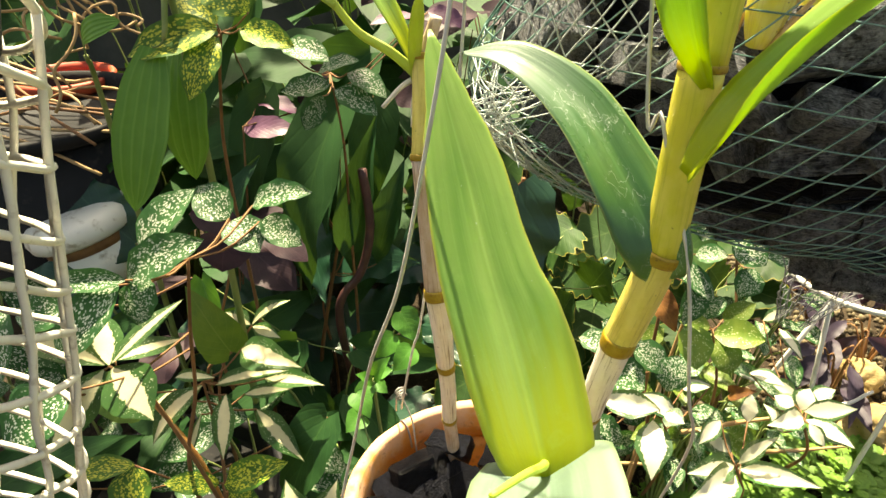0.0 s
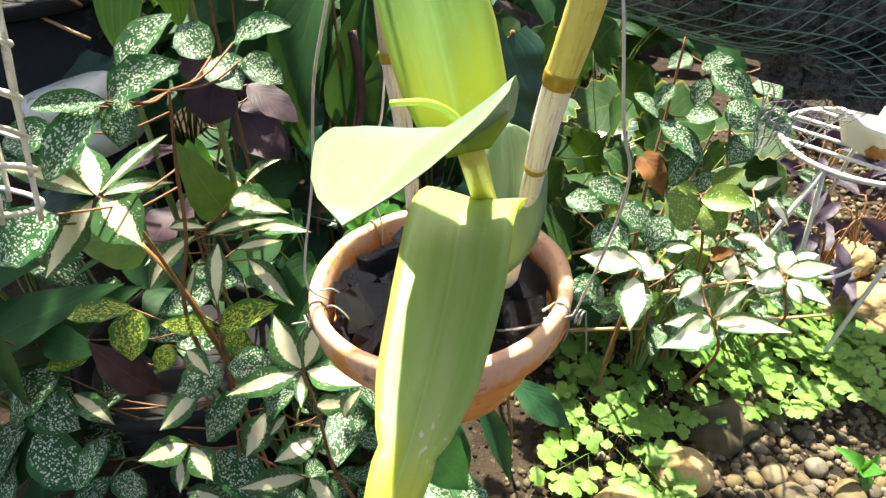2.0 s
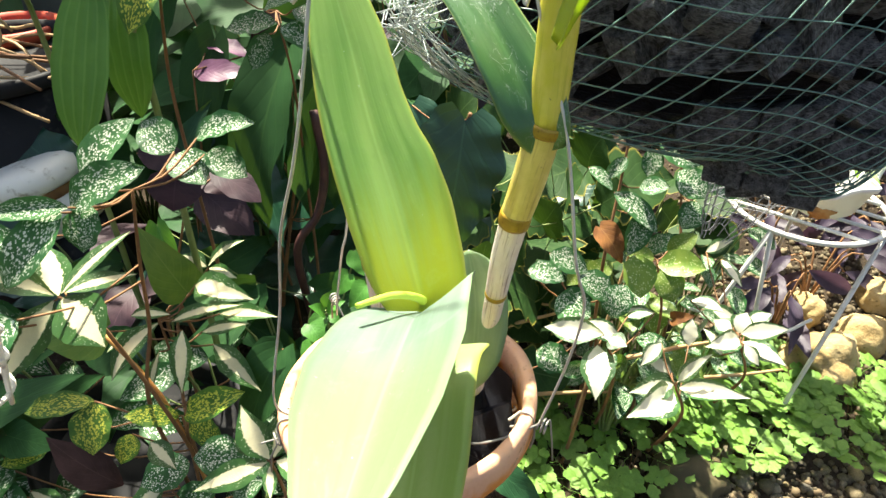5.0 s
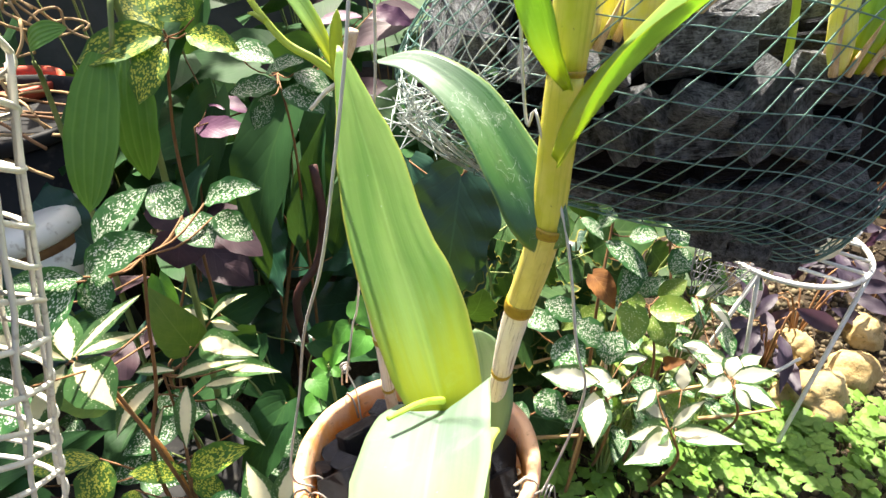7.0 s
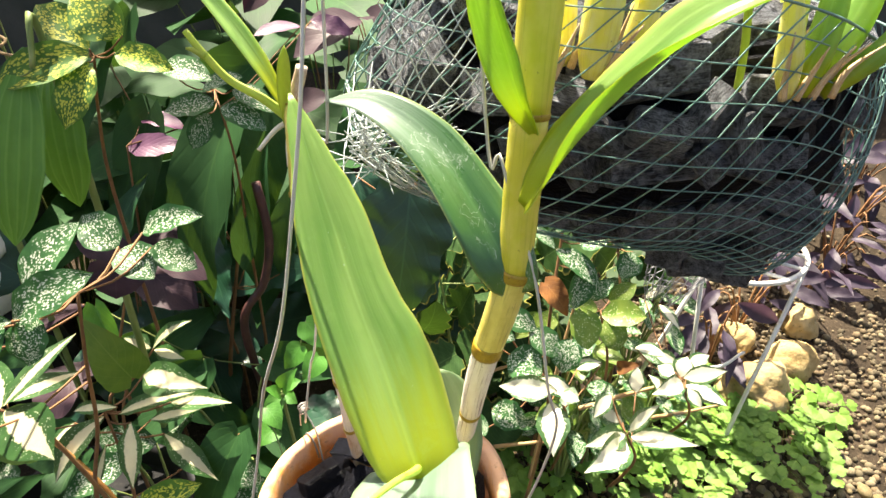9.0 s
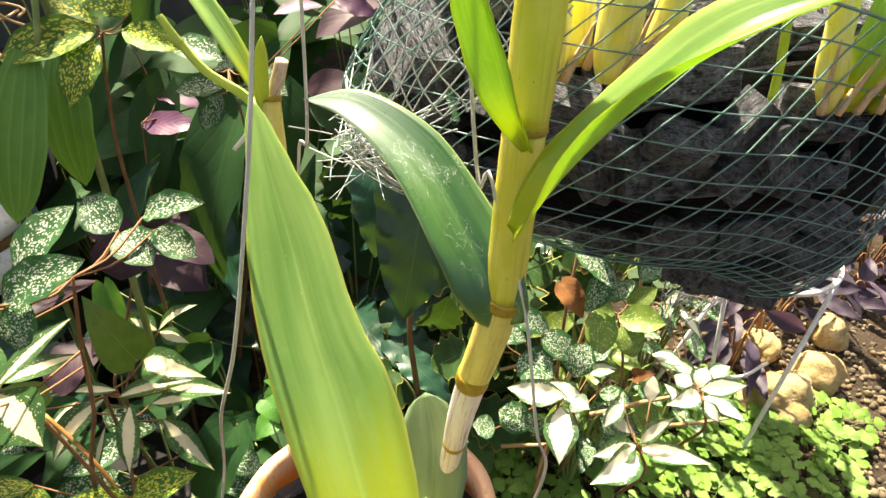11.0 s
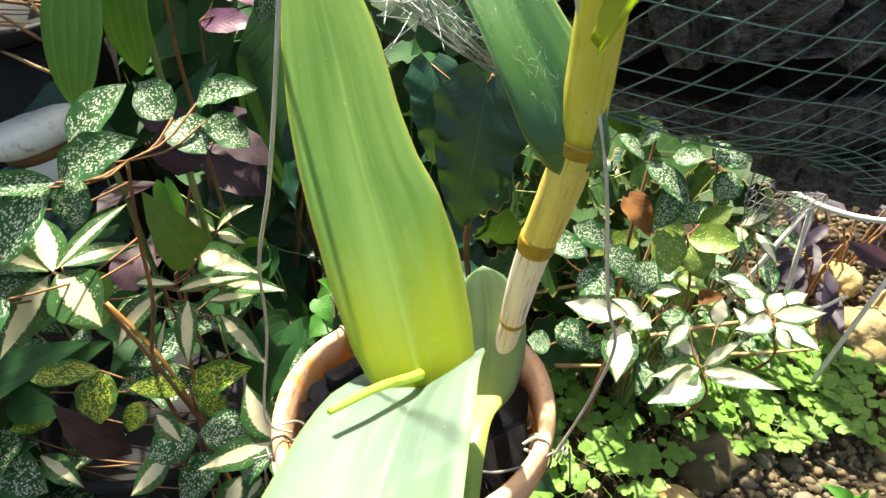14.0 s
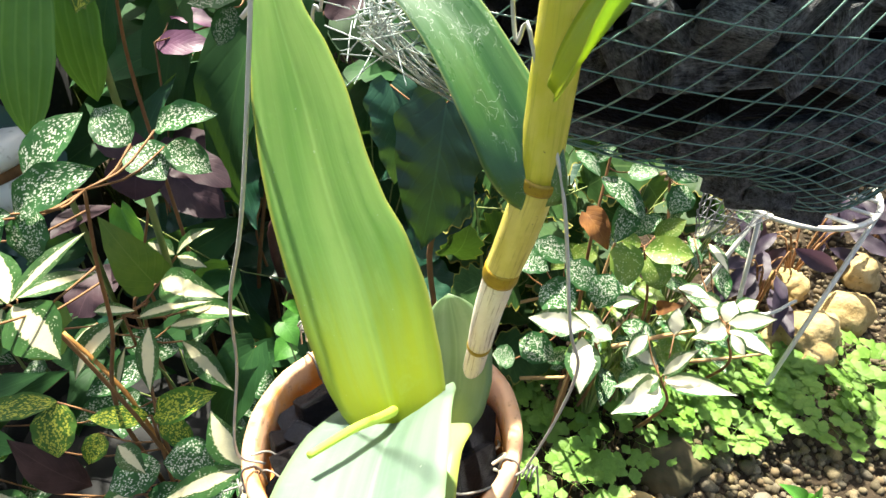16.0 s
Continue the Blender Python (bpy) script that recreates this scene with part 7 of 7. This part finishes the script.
# ---- unseen tree, added only to shade the bed from one side ----
shade = random.Random(19)
tree = thing("added_shade_tree", (-1.45, 1.18, height(-1.45, 1.18)), "unseen broad-leaved tree added to shade the flower bed", "tree")
fork = Vector((-1.26, 1.16, 1.42))
rod("trunk", [(-1.45, 1.18, height(-1.45, 1.18) - 0.02), (-1.42, 1.15, 0.5), (-1.36, 1.16, 1.0), fork], lambda s: 0.045 * (1 - 0.45 * s), TWIG, tree, sides=12, wobble=0.15)
limbs = []
for dx, dy, dz in ((0.85, -0.20, 0.30), (0.88, 0.05, 0.34), (0.84, 0.28, 0.30), (0.55, 0.14, 0.5), (0.5, -0.15, 0.42), (1.02, 0.10, 0.32), (0.75, 0.60, 0.36), (1.05, 0.75, 0.40), (1.30, 0.62, 0.44), (1.45, 0.85, 0.42)):
    pts = [fork, fork + Vector((dx * 0.4, dy * 0.5, dz * 0.7)), fork + Vector((dx, dy, dz))]
    limbs.append(spline(pts, 16))
    rod("limb", pts, lambda s: 0.018 * (1 - 0.75 * s), TWIG, tree, sides=7, wobble=0.1)
bm = bmesh.new()
uv = bm.loops.layers.uv.verify()
source = [bpy.data.meshes[unit_leaf("oval", "dark", i).name] for i in range(5)]
for k in range(140):
    c = limbs[(k % 6) if k < 125 else 6 + k % 4][shade.randrange(5, 17)] + Vector((shade.uniform(-0.13, 0.13), shade.uniform(-0.12, 0.12), shade.uniform(-0.10, 0.10)))
    d = Vector((shade.uniform(-1, 1), shade.uniform(-1, 1), shade.uniform(-0.6, 0.2))).normalized() * shade.uniform(0.09, 0.15)
    m = leaf_matrix(c, c + d, 0.066, (shade.uniform(-0.4, 0.4), shade.uniform(-0.4, 0.4), 1))
    mesh = source[k % 5]
    verts = [bm.verts.new(m @ v.co) for v in mesh.vertices]
    flat = mesh.uv_layers[0].data
    for p in mesh.polygons:
        f = bm.faces.new([verts[i] for i in p.vertices])
        for loop, li in zip(f.loops, p.loop_indices):
            loop[uv].uv = flat[li].uv
part("crown", bm, LEAF["dark"], tree, "crown of dark green leaves")


# ---- ferns ----
frond_meshes = []


def leaflet(bm, uv, base, way, size, r):
    """A small fan with a scalloped outer edge."""
    d = Vector((way[0], way[1], r.uniform(-0.12, 0.12))).normalized()
    x = d.cross(Vector((r.uniform(-0.28, 0.28), r.uniform(-0.28, 0.28), 1))).normalized()
    c = bm.verts.new(base)
    fan = []
    for j in range(13):
        a = radians(-66 + 132 * j / 12)
        q = size * (1.0 + (0.03 if j % 4 else -0.10))
        fan.append(bm.verts.new(base + d * q * math.cos(a) + x * q * 0.66 * math.sin(a) + Vector((0, 0, 0.015 * math.cos(a * 2.5)))))
    for j in range(12):
        f = bm.faces.new((c, fan[j], fan[j + 1]))
        for loop, w in zip(f.loops, ((0.5, 0), (j / 12, 1), ((j + 1) / 12, 1))):
            loop[uv].uv = w


for i in range(6):
    r = random.Random(100 + i)
    bm = bmesh.new()
    uv = bm.loops.layers.uv.verify()
    tube(bm, [Vector((0.02 * math.sin(j), j / 6, 0.0)) for j in range(7)], 0.004, 3, False)
    for k in range(6):
        side = -1 if k % 2 else 1
        foot = Vector((0, 0.14 + 0.125 * k, 0))
        reach = (0.36, 0.40, 0.34, 0.30, 0.20, 0.16)[k] * r.uniform(0.85, 1.15)
        way = Vector((side * 0.86, 0.52, 0)).normalized()
        end = foot + way * reach
        tube(bm, [foot, foot.lerp(end, 0.5), end], 0.003, 3, False)
        leaflet(bm, uv, end, way, r.uniform(0.22, 0.27), r)
        if reach > 0.18:
            out = Vector((way.y * side, -way.x * side, 0))
            leaflet(bm, uv, foot.lerp(end, 0.50), (way * 0.6 + out * 0.8), r.uniform(0.21, 0.26), r)
            leaflet(bm, uv, foot.lerp(end, 0.72), (way * 0.6 - out * 0.8), r.uniform(0.21, 0.26), r)
    leaflet(bm, uv, Vector((0, 0.98, 0)), (0.1, 1), 0.25, r)
    leaflet(bm, uv, Vector((0, 0.86, 0)), (-0.8, 0.6), 0.17, r)
    frond_meshes.append(link("frond", bm, LEAF["fern"], False))


def fern(x, y, count, spread, size, label):
    root = thing("maidenhair_fern", (x, y, height(x, y)), label, "fern", "ferns on the gravel")
    turn = fill.uniform(0, 6.283)
    for i in range(count):
        a = turn + i * 6.283 / count + fill.uniform(-0.3, 0.3)
        r = spread * fill.uniform(0.2, 0.75)
        b = Vector((x + r * math.cos(a), y + r * math.sin(a), 0))
        b.z = height(b.x, b.y) + fill.uniform(0.025, 0.05)
        L = size * fill.uniform(0.85, 1.2)
        t = b + Vector((math.cos(a), math.sin(a) * 0.9 - 0.15, fill.uniform(-0.12, 0.12))).normalized() * L
        m = leaf_matrix(b, t, L, (fill.uniform(-0.2, 0.2), fill.uniform(-0.5, -0.1), 1))
        ob = new("frond", frond_meshes[fill.randrange(6)])
        ob.matrix_basis = m
        under(ob, root)
        foot = Vector((x + 0.3 * (b.x - x), y + 0.3 * (b.y - y), height(x, y) - 0.004))
        rod("stalk", [foot, foot.lerp(b, 0.6) + Vector((0, 0, 0.012)), b], 0.0006, TWIG, ob, steps=5, sides=3)
    return root


FERN = "maidenhair fern with small bright green fan leaves on the soil"
FERNS = ((0.317, 0.856, 3, 0.03, 0.070), (0.381, 0.820, 3, 0.03, 0.085), (0.461, 0.732, 3, 0.03, 0.085), (0.349, 0.719, 3, 0.03, 0.080), (0.366, 0.643, 4, 0.03, 0.100),
         (0.395, 0.631, 2, 0.03, 0.090), (0.568, 0.850, 4, 0.03, 0.085), (0.617, 0.870, 4, 0.03, 0.080), (0.592, 0.810, 3, 0.03, 0.085), (0.649, 0.824, 4, 0.03, 0.080))
FERNS += ((0.634, 0.756, 3, 0.03, 0.080), (0.712, 0.875, 4, 0.03, 0.080), (0.715, 0.790, 4, 0.03, 0.080),
          (0.765, 0.859, 4, 0.03, 0.075), (0.810, 0.917, 3, 0.03, 0.070), (0.812, 0.800, 4, 0.03, 0.080),
          (0.875, 0.883, 3, 0.03, 0.070), (0.774, 0.929, 3, 0.03, 0.070), (0.860, 0.811, 3, 0.03, 0.080), (0.904, 0.860, 3, 0.03, 0.075))
for x, y, n, sp, size in FERNS:
    fern(x, y, n, sp, size * 0.98, FERN)


# ---- rocks, stones and gravel ----
def stone(name, x, y, size, material, label, rough=0.18, seed=1, sink=0.35, turn=0, group="", scale=1.4):
    bm = bmesh.new()
    lump(bm, size, rough, scale, seed, 4)
    for v in bm.verts:
        v.co *= 1 + 0.5 * rough * 0.3 * noise.noise(v.co * 90) + 0.12 * rough * noise.noise(v.co * 220)
    ob = part(name, bm, material)
    ob.matrix_basis = Matrix.Translation((x, y, height(x, y) + size[2] * (1 - 2 * sink))) @ Matrix.Rotation(radians(turn), 4, "Z")
    placed[ob.name] = ob.matrix_basis.copy()
    return tagged(ob, label, "stone", group)


stone("rock", 0.850, 0.925, (0.072, 0.060, 0.058), SANDSTONE, "mossy yellow rock among the ferns", 0.35, 3, 0.3, 20)
stone("rock", 0.965, 0.995, (0.048, 0.046, 0.044), SANDSTONE, "rounded yellow-brown rock on the gravel", 0.2, 5, 0.3, 0)
stone("rock", 0.875, 1.060, (0.045, 0.038, 0.040), SANDSTONE, "angular yellow rock below the stand", 0.4, 9, 0.3, 50)
stone("rock", 0.545, 0.705, (0.062, 0.052, 0.042), MOSSY, "dark mossy rock half sunk in the soil", 0.3, 12, 0.4, 10)
stone("rock", 1.04, 1.10, (0.04, 0.04, 0.036), SANDSTONE, "small yellow rock on the gravel", 0.3, 14, 0.3, 40)
for i, (x, y, s, k) in enumerate(((0.471, 0.612, 0.046, 0), (0.365, 0.535, 0.049, 0), (0.466, 0.556, 0.026, 0), (0.421, 0.510, 0.023, 0), (0.487, 0.515, 0.019, 0), (0.611, 0.622, 0.022, 1), (0.633, 0.575, 0.025, 1), (0.527, 0.517, 0.022, 1),
                                  (0.624, 0.590, 0.023, 1), (0.714, 0.595, 0.028, 1), (0.402, 0.546, 0.020, 0), (0.560, 0.560, 0.02, 1), (0.68, 0.64, 0.018, 1), (0.80, 0.62, 0.022, 1))):
    stone("stone", x, y, (s, s * 0.86, s * 0.72), SANDSTONE if k == 0 else STONE, "smooth pale yellow pebble on the soil" if k == 0 else "smooth grey-brown pebble on the gravel", 0.12, i + 20, 0.25, i * 47, "stones on the gravel", 0.9)

grit = random.Random(9)
pebble_meshes = []
for i in range(8):
    bm = bmesh.new()
    lump(bm, (1, 0.8, 0.62), 0.22, 1.0, i + 60, 2)
    pebble_meshes.append(link("pebble", bm, STONE))
count = 0
while count < 290:
    x, y = grit.uniform(0.44, 0.98), grit.uniform(0.42, 0.82)
    if grit.random() > (1.0 if x > 0.52 + 0.3 * max(0, y - 0.7) else 0.15):
        continue
    s = grit.choice((0.006, 0.007, 0.009, 0.011, 0.015))
    ob = new("pebble", pebble_meshes[grit.randrange(8)])
    ob.matrix_basis = Matrix.Translation((x, y, height(x, y) + s * 0.25)) @ Euler((grit.uniform(-0.4, 0.4), grit.uniform(-0.4, 0.4), grit.uniform(0, 6))).to_matrix().to_4x4() @ Matrix.Scale(s, 4)
    placed[ob.name] = ob.matrix_basis.copy()
    tagged(ob, "small rounded grey-brown river pebble", "pebble", "pebbles on the gravel")
    count += 1


def scatter(name, label, material, n, lo, hi, sizes, keep):
    """Loose grains as one object."""
    verts, faces = [], []
    unit = bmesh.new()
    bmesh.ops.create_icosphere(unit, subdivisions=1, radius=1.0)
    base = [v.co.copy() for v in unit.verts]
    tris = [[v.index for v in f.verts] for f in unit.faces]
    unit.free()
    for _ in range(n):
        x, y = grit.uniform(lo[0], hi[0]), grit.uniform(lo[1], hi[1])
        if grit.random() > keep(x, y):
            continue
        s = grit.uniform(*sizes)
        m = Euler((grit.uniform(0, 6), grit.uniform(0, 6), grit.uniform(0, 6))).to_matrix()
        c = Vector((x, y, height(x, y) + s * 0.2))
        k = (1, grit.uniform(0.6, 1), grit.uniform(0.5, 0.9))
        start = len(verts)
        verts += [c + m @ Vector((p.x * k[0] * s * grit.uniform(0.85, 1.1), p.y * k[1] * s, p.z * k[2] * s)) for p in base]
        faces += [[start + i for i in t] for t in tris]
    data = bpy.data.meshes.new(name)
    data.from_pydata([tuple(v) for v in verts], [], faces)
    data.materials.append(material)
    data.polygons.foreach_set("use_smooth", [True] * len(data.polygons))
    ob = new(name, data)
    placed[ob.name] = Matrix()
    return tagged(ob, label, "gravel", kind="stuff")


def island_stone():
    k = Nodes("gravel_grains", 0.85)
    r = k.n("NewGeometry").outputs["Random Per Island"]
    col = k.mix(r, (0.055, 0.042, 0.022), (0.19, 0.152, 0.088))
    col = k.mix(k.math("MULTIPLY", k.ramp(k.math("FRACT", k.math("MULTIPLY", r, 17.0)), 0.7, 0.9), 0.7), col, (0.15, 0.10, 0.05))
    k.colour(col)
    k.bump(k.noise(k.coord(), 180, 3), 0.4, 0.001)
    return k.m


GRAINS = island_stone()
scatter("gravel", "loose grey-brown gravel and grit over the soil", GRAINS, 26000, (0.20, -0.4), (1.75, 1.75), (0.0035, 0.0105), lambda x, y: (1.0 if x > 0.50 + 0.3 * max(0, y - 0.7) else 0.25) * min(1, max(0, 1.9 - math.hypot(x - 0.5, y - 0.6) * 1.6)))
scatter("soil_crumbs", "crumbs of dark soil on the ground", SOIL, 2600, (-0.4, 0.36), (0.75, 1.0), (0.002, 0.006), lambda x, y: 1.0)
